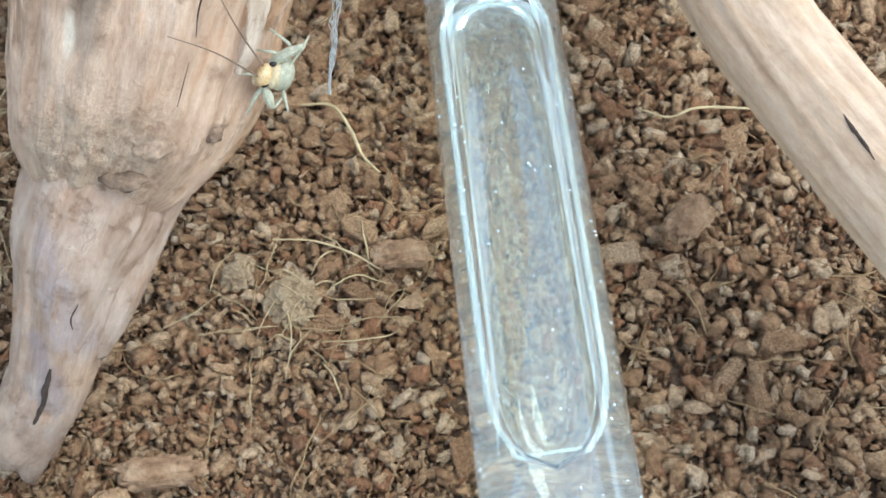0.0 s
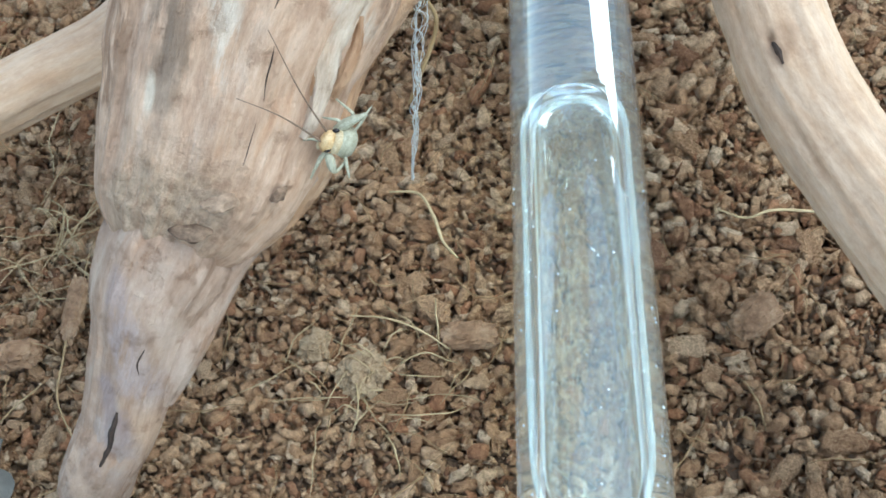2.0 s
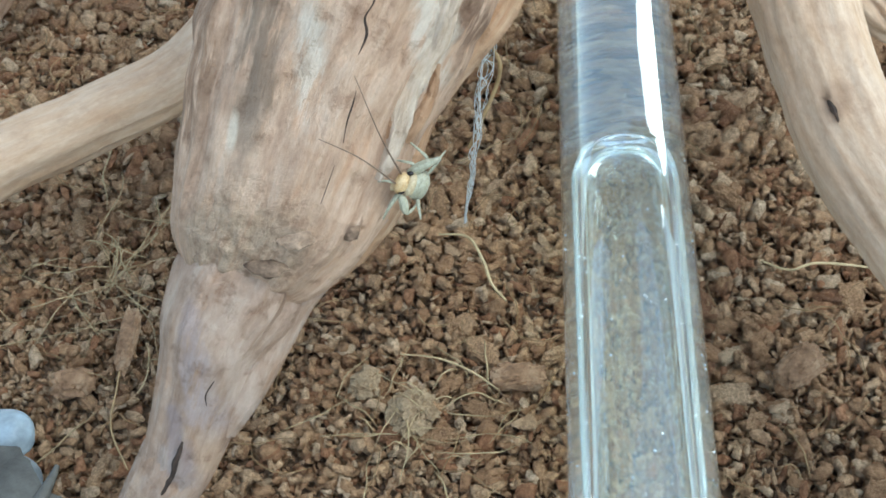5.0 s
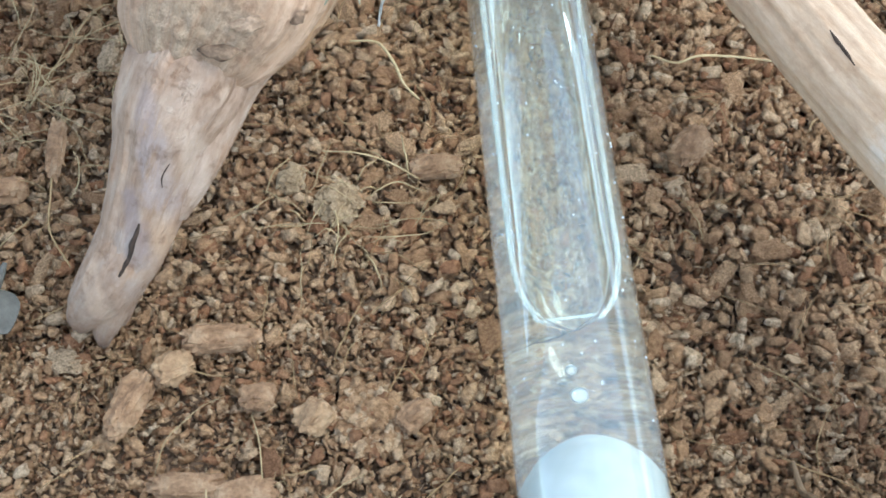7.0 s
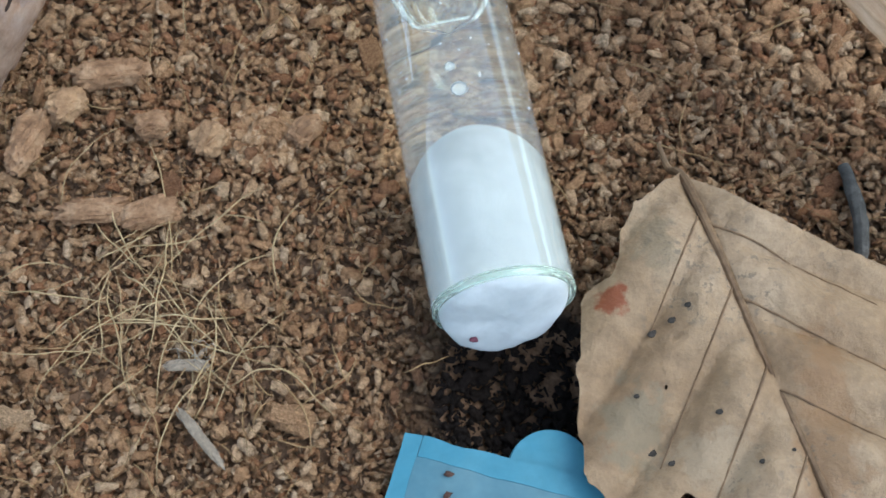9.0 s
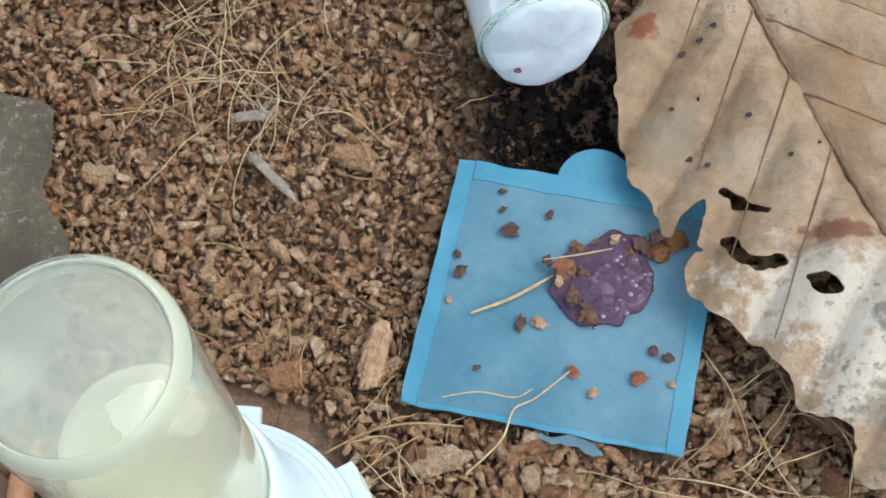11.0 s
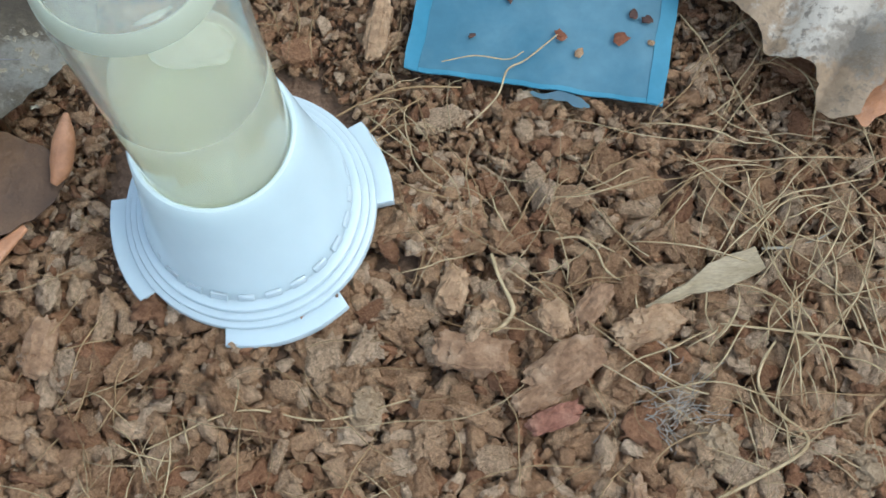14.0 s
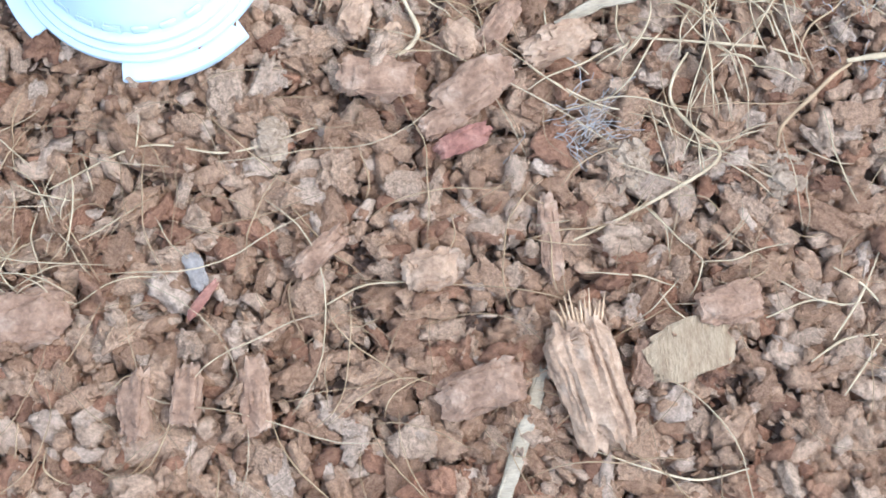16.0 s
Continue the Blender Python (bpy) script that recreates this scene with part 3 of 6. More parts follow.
def build_tube():
    tube = thing("test_tube", 0.6, -7.86, -0.1, "clear glass water test tube with cotton plug, lying on the soil", "test tube")
    R = 0.85
    bm = bmesh.new()
    prof = [(0.02, R - 0.03), (0.05, R), (15.0, R)] + [(15.0 + R * math.sin(a), R * math.cos(a)) for a in (0.3, 0.6, 0.9, 1.2, 1.4)]
    along(bm, prof, 96)
    body = part("water_column", bm, M_GLASS, tube, "water filled length of clear glass tube")
    body.visible_shadow = False
    # mouth: an open glass collar round the cotton
    bm = bmesh.new()
    rings = []
    for d, r in ((0.045, R - 0.004), (-0.02, R), (-0.05, R - 0.02), (-0.05, R - 0.06), (-0.02, R - 0.075), (0.045, R - 0.075)):
        rings.append([bm.verts.new(AX0 + AXD * d + SIDE * (r * math.cos(2 * math.pi * j / 96)) + Vector((0, 0, r * math.sin(2 * math.pi * j / 96)))) for j in range(96)])
    for p, q in zip(rings, rings[1:] + rings[:1]):
        for j in range(96):
            bm.faces.new((p[j], p[(j + 1) % 96], q[(j + 1) % 96], q[j]))
    mouth = part("mouth", bm, M_RIM, tube, "clear glass rim with a green edge")
    mouth.visible_shadow = False
    # air bubble under the upper side of the glass
    bm = bmesh.new()
    d0, d1, rows = 3.46, 9.86, []
    for k in range(41):
        u = k / 40
        d = d0 + (d1 - d0) * u
        e0, e1 = (d - d0) / 1.2, (d1 - d) / 0.8
        r = 0.56 * math.sqrt(max(0.0, 1 - max(0.0, 1 - e0) ** 2)) * math.sqrt(max(0.0, 1 - max(0.0, 1 - e1) ** 2))
        rows.append((d, max(r, 0.01)))
    along(bm, rows, 64, 0.24, lambda a, b, r: b * 0.86 if b > 0 else b * 0.62)
    air = part("air_bubble", bm, M_BUBBLE, tube, "long rounded air bubble")
    air.visible_shadow = False
    # added pale band standing in for the bright reflection at the bubble's edge
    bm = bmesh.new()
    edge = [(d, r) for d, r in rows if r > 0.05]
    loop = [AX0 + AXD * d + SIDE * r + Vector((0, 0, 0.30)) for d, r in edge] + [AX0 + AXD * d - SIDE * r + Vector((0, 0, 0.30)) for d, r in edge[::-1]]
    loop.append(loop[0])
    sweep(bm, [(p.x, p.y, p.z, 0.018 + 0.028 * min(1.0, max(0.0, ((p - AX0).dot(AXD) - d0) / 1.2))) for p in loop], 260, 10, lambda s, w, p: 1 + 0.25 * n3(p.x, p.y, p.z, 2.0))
    part("rim_gleam", bm, M_RIMGLEAM, air, "added pale band that stands for the reflection round the air bubble").visible_shadow = False
    for d, a, z, r in ((2.52, -0.06, 0.60, 0.10), (2.82, -0.12, 0.66, 0.068)):
        bm = bmesh.new()
        p = AX0 + AXD * d + SIDE * a + Vector((0, 0, z))
        blob(bm, p.x, p.y, p.z, r, r, r * 0.8, 3)
        part("small_bubble", bm, M_SMALLAIR, tube).visible_shadow = False
    # droplets on the glass
    r2 = random.Random(3)
    for k in range(170):
        d, w = r2.uniform(2.2, 9.5), r2.choice((r2.uniform(0.35, 0.9), r2.uniform(2.2, 2.8), r2.uniform(1.0, 2.1)))
        p = AX0 + AXD * d + SIDE * (R * math.cos(w)) + Vector((0, 0, R * math.sin(w)))
        s = r2.choice((0.006, 0.008, 0.011, 0.016))
        bm = bmesh.new()
        blob(bm, p.x, p.y, p.z, s, s, s, 2)
        part("droplet", bm, M_DROP, body).visible_shadow = False
    # cotton plug
    bm = bmesh.new()
    prof = [(2.22, 0.02), (2.18, 0.16), (2.06, 0.36), (1.86, 0.54), (1.62, 0.67), (1.36, 0.745), (1.1, 0.77), (0.7, 0.77), (0.12, 0.77), (0.0, 0.765), (-0.10, 0.70), (-0.17, 0.5), (-0.20, 0.25), (-0.21, 0.02)]
    along(bm, [tuple(p) for p in spline(prof, 44)], 72)
    for v in bm.verts:
        d = (v.co - AX0).dot(AXD)
        if d < 0.05:
            v.co += Vector((0.04 * n3(v.co.x, v.co.y, v.co.z, 2.2), 0.035 * n3(v.co.y, v.co.z, v.co.x, 2.4) + 0.016 * n3(v.co.y, v.co.z, v.co.x, 9), 0.04 * n3(v.co.z, v.co.x, v.co.y, 3)))
            v.co.y -= 0.32 * max(0.0, 0.80 - v.co.z)
    plug = part("cotton_plug", bm, M_COTTON, tube, "white cotton wool plug")
    bm = bmesh.new()
    blob(bm, 0.32, -8.40, 0.56, 0.06, 0.04, 0.03, 1, 0.6)
    part("speck", bm, M_SPECK, plug, "small purple speck on the cotton")
    return tube


M_RIM = glass("rim_glass", 1.3, (0.86, 0.97, 0.90))
M_DROP = milky(glass("droplet", 1.33), 0.5, (0.95, 0.97, 0.96))
M_SMALLAIR = milky(glass("small_air_bubble", 1 / 1.33), 0.8, (0.9, 0.95, 0.95))
# pale tone of the painted reflection round the bubble
M_RIMGLEAM = milky(glass("painted_rim_gleam", 1.2), 0.75, (0.86, 0.94, 0.94))
M_COTTON = varied("cotton_wool", [(0.3, (0.46, 0.50, 0.51)), (0.7, (0.53, 0.57, 0.58))], 120, 0.95, 0.35, grain=0.2)
M_COTTON.node_tree.nodes["Principled BSDF"].inputs["Subsurface Weight"].default_value = 0.3
M_COTTON.node_tree.nodes["Principled BSDF"].inputs["Subsurface Scale"].default_value = 1.0
M_COTTON.node_tree.nodes["Principled BSDF"].inputs["Subsurface Radius"].default_value = (0.002, 0.002, 0.002)
M_SPECK = varied("purple_speck", [(0.3, (0.08, 0.02, 0.04)), (0.7, (0.16, 0.05, 0.07))], 500, 0.6, 0.2)
test_tube = build_tube()


# ---- liquid feeder ----
def build_feeder():
    cx, cy = -3.26, -14.0
    feeder = thing("liquid_feeder", cx, cy, -0.1, "glass vial of cloudy yellow liquid on a white plastic base", "feeder")
    bm = bmesh.new()
    wall = [(0.815, 0.5), (0.90, 0.5), (0.90, 0.53), (0.90, 0.6), (0.90, 5.02), (0.90, 5.3), (0.897, 5.50), (0.885, 5.62), (0.86, 5.72), (0.82, 5.80), (0.77, 5.84), (0.4, 5.85), (0.005, 5.85),
            (0.005, 5.74), (0.4, 5.74), (0.70, 5.735), (0.76, 5.70), (0.79, 5.62), (0.808, 5.45), (0.815, 5.2), (0.815, 5.0), (0.815, 0.6), (0.815, 0.53), (0.815, 0.5)]
    lathe(bm, wall, 96, cx, cy)
    bmesh.ops.remove_doubles(bm, verts=bm.verts, dist=0.0008)
    vial = part("vial", bm, M_VIALGLASS, feeder, "clear glass vial")
    vial.visible_shadow = False
    bm = bmesh.new()
    lathe(bm, [(0.01, 0.52), (0.80, 0.52), (0.83, 0.55), (0.83, 0.62), (0.83, 3.05), (0.83, 3.2), (0.828, 3.26), (0.80, 3.22), (0.74, 3.18), (0.6, 3.15), (0.01, 3.14)], 96, cx, cy, 0.0, True)
    part("liquid", bm, M_LIQUID, feeder, "cloudy pale yellow sugar water").visible_shadow = False
    # added cream ring for the light guided through the thick glass shoulder
    bm = bmesh.new()
    lathe(bm, [(0.832, 5.46), (0.845, 5.46), (0.838, 5.60), (0.815, 5.70), (0.79, 5.745), (0.775, 5.73), (0.80, 5.68), (0.82, 5.60), (0.832, 5.46)], 80, cx, cy)
    bmesh.ops.remove_doubles(bm, verts=bm.verts, dist=0.0005)
    part("shoulder_tint", bm, M_SHOULDERTINT, feeder, "added cream ring for the pale light in the thick glass shoulder")
    bm = bmesh.new()
    blob(bm, cx + 0.08, cy + 0.42, 3.15, 0.50, 0.27, 0.05, 4, 0.22)
    part("froth", bm, M_FROTH, feeder, "pale froth on the liquid")
    bm = bmesh.new()
    lathe(bm, [(0.01, 0.30), (0.97, 0.30), (0.98, 0.33), (0.97, 0.37), (0.85, 0.40), (0.01, 0.40)], 64, cx, cy, 0.0, True)
    part("drinking_plate", bm, M_WHITE, feeder)
    # white base: tall collar, then stepped rings and a flange with lobes
    bm = bmesh.new()
    prof = [(0.905, 1.30), (0.905, 1.70), (0.93, 1.73), (0.97, 1.72), (1.0, 1.66), (1.03, 1.5), (1.09, 1.15), (1.16, 0.85), (1.22, 0.6), (1.28, 0.43), (1.30, 0.36), (1.26, 0.34), (0.92, 0.36), (0.905, 0.5), (0.905, 1.30)]
    lathe(bm, prof, 128, cx, cy)
    for v in bm.verts:
        lean = max(0.0, 1.7 - v.co.z) / 1.4 if math.hypot(v.co.x - cx, v.co.y - cy) > 0.925 else 0.0
        v.co += Vector((0.20 * lean, -0.38 * lean, 0))
    bmesh.ops.remove_doubles(bm, verts=bm.verts, dist=0.0005)
    part("collar", bm, M_WHITE, feeder)
    lobes = [(radians(a), radians(b)) for a, b in ((-101, -48), (0, 38), (80, 120), (172, 222))]

    def flange(name, r0, r1, z0, z1, lobed, cut=0.26):
        bm2 = bmesh.new()
        around = 180
        rings = []
        for r, z in ((r0, z0 + 0.02), (r1 - 0.05, z0), (r1 - 0.012, z0 - 0.015), (r1, z0 - 0.05), (r1, z1), (r0, z1)):
            ring = []
            for j in range(around):
                w = 2 * math.pi * j / around
                ww = (w + math.pi) % (2 * math.pi) - math.pi
                rr = r
                if lobed and r > r0 and not any(a <= ww <= b or a <= ww + 2 * math.pi <= b for a, b in lobed):
                    rr = r - cut
                ring.append(bm2.verts.new((cx + 0.20 + rr * math.cos(w), cy - 0.38 + rr * math.sin(w), z)))
            rings.append(ring)
        for p, q in zip(rings, rings[1:] + rings[:1]):
            for j in range(around):
                bm2.faces.new((p[j], p[(j + 1) % around], q[(j + 1) % around], q[j]))
        return part(name, bm2, M_WHITE, feeder)
    flange("step_ring", 1.05, 1.38, 0.42, 0.30, None)
    flange("step_ring", 1.05, 1.47, 0.34, 0.22, None)
    flange("step_ring", 1.05, 1.55, 0.27, 0.15, None)
    flange("flange", 1.05, 1.76, 0.20, 0.04, lobes)
    flange("foot_ring", 1.05, 1.45, 0.04, -0.15, None)
    # row of small raised teeth where the cone meets the steps
    for k in range(24):
        a = 2 * math.pi * k / 24
        bm = bmesh.new()
        for v in bmesh.ops.create_cube(bm, size=1.0)["verts"]:
            q = Vector((1.246 + 0.04 * v.co.x - 0.035 * v.co.z, 0.20 * v.co.y, 0.45 + 0.12 * v.co.z))
            v.co = Vector((cx + 0.195 + q.x * math.cos(a) - q.y * math.sin(a), cy - 0.37 + q.x * math.sin(a) + q.y * math.cos(a), q.z))
        bmesh.ops.bevel(bm, geom=bm.edges[:], offset=0.012, segments=1, affect="EDGES")
        part("tooth", bm, M_WHITE, feeder)
    bm = bmesh.new()
    blob(bm, -1.85, -14.03, 0.24, 0.035, 0.06, 0.03, 1, 0.6)
    part("crumb", bm, M_CHIP, feeder, "tiny brown husk crumb")
    return feeder


M_VIALGLASS = milky(glass("vial_glass_wall", 1.16, (1, 1, 1), 0.06), 0.92, (0.82, 0.84, 0.76))
M_VIALGLASS.node_tree.nodes["Principled BSDF"].inputs["Coat Weight"].default_value = 0.1
M_VIALGLASS.node_tree.nodes["Principled BSDF"].inputs["Coat Roughness"].default_value = 0.02
M_WHITE = varied("white_plastic", [(0.3, (0.495, 0.58, 0.57)), (0.7, (0.53, 0.615, 0.605))], 40, 0.24, 0.03, spec=0.5, grain=0.08)
M_WHITE.node_tree.nodes["Principled BSDF"].inputs["Subsurface Weight"].default_value = 0.6
M_WHITE.node_tree.nodes["Principled BSDF"].inputs["Subsurface Scale"].default_value = 1.0
M_WHITE.node_tree.nodes["Principled BSDF"].inputs["Subsurface Radius"].default_value = (0.003, 0.003, 0.003)
M_LIQUID = varied("sugar_water", [(0.3, (0.84, 0.82, 0.61)), (0.7, (0.88, 0.86, 0.65))], 60, 0.5, 0.0, spec=0.15, grain=0.1)
M_LIQUID.node_tree.nodes["Principled BSDF"].inputs["Subsurface Weight"].default_value = 1.0
M_LIQUID.node_tree.nodes["Principled BSDF"].inputs["Subsurface Scale"].default_value = 1.0
M_LIQUID.node_tree.nodes["Principled BSDF"].inputs["Subsurface Radius"].default_value = (0.016, 0.016, 0.014)
M_LIQUID.node_tree.nodes["Principled BSDF"].inputs["Transmission Weight"].default_value = 0.68
M_LIQUID.node_tree.nodes["Principled BSDF"].inputs["IOR"].default_value = 1.05
M_FROTH = varied("pale_froth", [(0.3, (0.46, 0.45, 0.35)), (0.7, (0.54, 0.53, 0.42))], 300, 0.7, 0.2, grain=0.2)
M_SHOULDERTINT = milky(glass("cream_shoulder_tint", 1.15, (1, 1, 1), 0.3), 0.5, (0.68, 0.70, 0.58))
feeder = build_feeder()


# ---- thin sheets: leaves and torn plastic ----
def leaf_sheet(name, outline, height, mat, parent, holes=(), thick=0.02, step=0.085, label=""):
    """A blade inside an outline (closed, by its corners), lifted by height(x, y), with holes; two skins and an edge."""
    pts = spline(list(outline) + [outline[0]], 160)[:-1]
    xs, ys = pts[:, 0], pts[:, 1]

    def inside(x, y, poly):
        hit = False
        j = len(poly) - 1
        for i in range(len(poly)):
            (xi, yi), (xj, yj) = poly[i], poly[j]
            if (yi > y) != (yj > y) and x < (xj - xi) * (y - yi) / (yj - yi + 1e-12) + xi:
                hit = not hit
            j = i
        return hit
    poly = [(float(a) + 0.05 * n3(a, b, 1, 4) + 0.03 * n3(a, b, 5, 11), float(b) + 0.05 * n3(b, a, 2, 4) + 0.03 * n3(b, a, 6, 11)) for a, b in pts]
    nx, ny = int((xs.max() - xs.min()) / step) + 2, int((ys.max() - ys.min()) / step) + 2
    cells = []
    for i in range(nx):
        for j in range(ny):
            x, y = xs.min() + i * step, ys.min() + j * step
            wob = 0.06 * n3(x, y, 9, 5) + 0.14 * n3(x, y, 3, 13)
            if inside(x, y, poly) and not any(((x - hx) * math.cos(ha) + (y - hy) * math.sin(ha)) ** 2 / ra ** 2 + (-(x - hx) * math.sin(ha) + (y - hy) * math.cos(ha)) ** 2 / rb ** 2 < 1 + 6 * wob for hx, hy, ra, rb, ha in holes):
                cells.append((i, j))
    bm = bmesh.new()
    verts = {}

    def corner(i, j):
        if (i, j) not in verts:
            x, y = xs.min() + (i - 0.5) * step, ys.min() + (j - 0.5) * step
            x += 0.03 * n3(x, y, 4, 7)
            y += 0.03 * n3(y, x, 4, 7)
            verts[(i, j)] = bm.verts.new((x, y, height(x, y)))
        return verts[(i, j)]
    for i, j in cells:
        bm.faces.new((corner(i, j), corner(i + 1, j), corner(i + 1, j + 1), corner(i, j + 1)))
    for _ in range(2):
        rim = [v for v in bm.verts if v.is_boundary]
        moved = {v: sum((e.other_vert(v).co for e in v.link_edges if e.is_boundary), Vector()) / max(1, sum(e.is_boundary for e in v.link_edges)) for v in rim}
        for v, c in moved.items():
            v.co = v.co.lerp(c, 0.4)
    bmesh.ops.recalc_face_normals(bm, faces=bm.faces)
    bmesh.ops.solidify(bm, geom=bm.faces[:], thickness=thick)
    return part(name, bm, mat, parent, label)


# ---- blue feeding dish ----
D0 = Vector((-1.14, -12.6, 0.0))
DU = Vector((3.24, -0.69, 0.0))
DV = Vector((0.72, 3.18, 0.0))


def dish_point(u, v, z):
    return D0 + DU * u + DV * v + Vector((0, 0, z))


def build_dish():
    dish = thing("feeding_dish", 0.8, -11.3, -0.1, "square translucent blue plastic dish holding food, lying on the soil", "dish")

    def slab(name, u0, u1, v0, v1, z0, z1, mat, wobble=0.032):
        bm = bmesh.new()
        n = 24
        edge = []
        for k in range(n):
            edge.append((u0 + (u1 - u0) * k / n, v0))
        for k in range(n):
            edge.append((u1, v0 + (v1 - v0) * k / n))
        for k in range(n):
            edge.append((u1 - (u1 - u0) * k / n, v1))
        for k in range(n):
            edge.append((u0, v1 - (v1 - v0) * k / n))
        low, mid, top = [], [], []
        uc, vc = (u0 + u1) / 2, (v0 + v1) / 2
        for u, v in edge:
            p = dish_point(u, v, z0)
            d = wobble * n3(p.x, p.y, 2.0, 2.5)
            low.append(bm.verts.new(dish_point(uc + (u - uc) * 0.965, vc + (v - vc) * 0.965, z0) + Vector((d, d, 0))))
            mid.append(bm.verts.new(dish_point(u, v, z1 - 0.015) + Vector((d, d, 0))))
            s = 0.995
            top.append(bm.verts.new(dish_point(uc + (u - uc) * s, vc + (v - vc) * s, z1) + Vector((d, d, 0))))
        m = len(edge)
        for a, b in ((low, mid), (mid, top)):
            for j in range(m):
                bm.faces.new((a[j], a[(j + 1) % m], b[(j + 1) % m], b[j]))
        bm.faces.new(top)
        bm.faces.new(low[::-1])
        return part(name, bm, mat, dish, "", False)
    slab("base", 0.0, 1.0, 0.0, 1.0, 0.02, 0.16, M_BLUE)
    slab("rim", 0.0, 0.06, 0.0, 1.0, 0.148, 0.172, M_BLUERIM)
    slab("rim", 0.935, 1.0, 0.0, 1.0, 0.148, 0.172, M_BLUERIM)
    slab("rim", 0.061, 0.934, 0.92, 1.0, 0.148, 0.172, M_BLUERIM)
    slab("rim", 0.061, 0.934, 0.0, 0.02, 0.148, 0.175, M_BLUERIM)
    bm = bmesh.new()
    c = dish_point(0.52, 1.0, 0)
    lathe(bm, [(0.01, 0.02), (0.48, 0.02), (0.5, 0.06), (0.48, 0.13), (0.01, 0.13)], 40, c.x, c.y)
    part("tab", bm, M_BLUERIM, dish, "rounded tab")
    leaf_sheet("torn_flap", [(0.35, -13.0), (0.75, -13.02), (1.0, -13.08), (1.2, -13.24), (1.14, -13.28), (0.9, -13.15), (0.6, -13.07)], lambda x, y: 0.14 + 0.04 * n3(x, y, 2, 3), M_TORN, dish, (), 0.012, 0.04, "torn sliver of clear blue plastic")
    return dish


def plastic(name, a, b, sss):
    m = varied(name, [(0.36, a), (0.64, b)], 95, 0.28, 0.06, 5.0, spec=0.5, grain=0.3)
    bs = m.node_tree.nodes["Principled BSDF"]
    bs.inputs["Transmission Weight"].default_value = sss
    bs.inputs["Roughness"].default_value = 0.45
    bs.inputs["IOR"].default_value = 1.3
    return m


M_BLUE = plastic("frosted_blue_plastic", (0.080, 0.205, 0.262), (0.150, 0.290, 0.338), 0.2)
M_BLUERIM = plastic("blue_plastic_rim", (0.07, 0.285, 0.39), (0.12, 0.365, 0.465), 0.3)
M_TORN = plastic("torn_plastic", (0.22, 0.42, 0.50), (0.32, 0.52, 0.60), 0.75)
dish = build_dish()


def build_jelly():
    ob = thing("fruit_jelly", 1.3, -11.1, 0.16, "glossy dark purple blob of fruit jelly on the blue dish", "food")
    bm = bmesh.new()
    bmesh.ops.create_icosphere(bm, subdivisions=5, radius=1.0)
    for v in bm.verts:
        a = math.atan2(v.co.y, v.co.x)
        f = 1 + 0.28 * n3(math.cos(a), math.sin(a), 3.3, 1.1) + 0.12 * n3(math.cos(a), math.sin(a), 8.3, 3.5)
        r = Vector((v.co.x * 0.62 * f, v.co.y * 0.60 * f))
        z = 0.17 + (0.13 + 0.05 * n3(v.co.x, v.co.y, 5, 2.5) + 0.018 * n3(v.co.x, v.co.y, 5, 7) + 0.020 * n3(v.co.x, v.co.y, 5, 12) + 0.014 * n3(v.co.x, v.co.y, 5, 24)) * max(0.0, v.co.z) ** 0.6
        v.co = Vector((1.30 + r.x, -11.1 + r.y, z if v.co.z > 0 else 0.165))
    skin = BVHTree.FromBMesh(bm)
    part("jelly", bm, M_JELLY, ob)

    def top(x, y):
        hit = skin.ray_cast(Vector((x, y, 2.0)), Vector((0, 0, -1)))[0]
        return hit.z if hit else 0.17
    # glossy beads added to stand in for the small highlights on the wet jelly
    for k, (x, y) in enumerate([(1.53, -11.13), (1.62, -11.17), (1.65, -11.22), (1.78, -11.07), (1.84, -11.06), (1.59, -11.33), (1.47, -11.4), (1.42, -11.51), (1.25, -11.6), (1.16, -11.71), (1.49, -10.85), (1.44, -10.9), (1.51, -10.96), (1.68, -10.89), (1.45, -10.65), (1.55, -10.62), (1.33, -10.98), (1.53, -11.55)]):
        bm = bmesh.new()
        size = 0.030 + 0.008 * (k % 3)
        blob(bm, x, y, top(x, y), size, size * 0.8, size * 0.6, 3, 0.1, None, k)
        part("glint_bead", bm, M_GLINTBEAD, ob)
    # husk stuck to the edge
    for k, (x, y, size) in enumerate([(0.87, -11.04, 0.11), (0.9, -11.33, 0.09), (1.07, -11.58, 0.11), (0.99, -10.71, 0.1), (1.12, -11.66, 0.06), (1.61, -10.77, 0.06), (1.22, -10.64, 0.05), (1.04, -11.07, 0.06)]):
        bm = bmesh.new()
        blob(bm, x, y, top(x, y) + size * 0.2, size, size * 0.75, size * 0.5, 3, 0.9, Matrix.Rotation(k * 1.7, 4, "Z"), k * 5.0)
        part("stuck_crumb", bm, M_STUCK, ob, "dark wet husk crumb stuck in the jelly")
    for k, (x, y, size) in enumerate(((2.18, -10.62, 0.16), (1.97, -10.77, 0.15))):
        bm = bmesh.new()
        blob(bm, x, y, 0.19, size, size * 0.8, 0.07, 3, 0.5, None, 9.0 + k)
        part("dried_skin", bm, M_RUSTSKIN, ob, "rusty dried skin of jelly")
    return ob


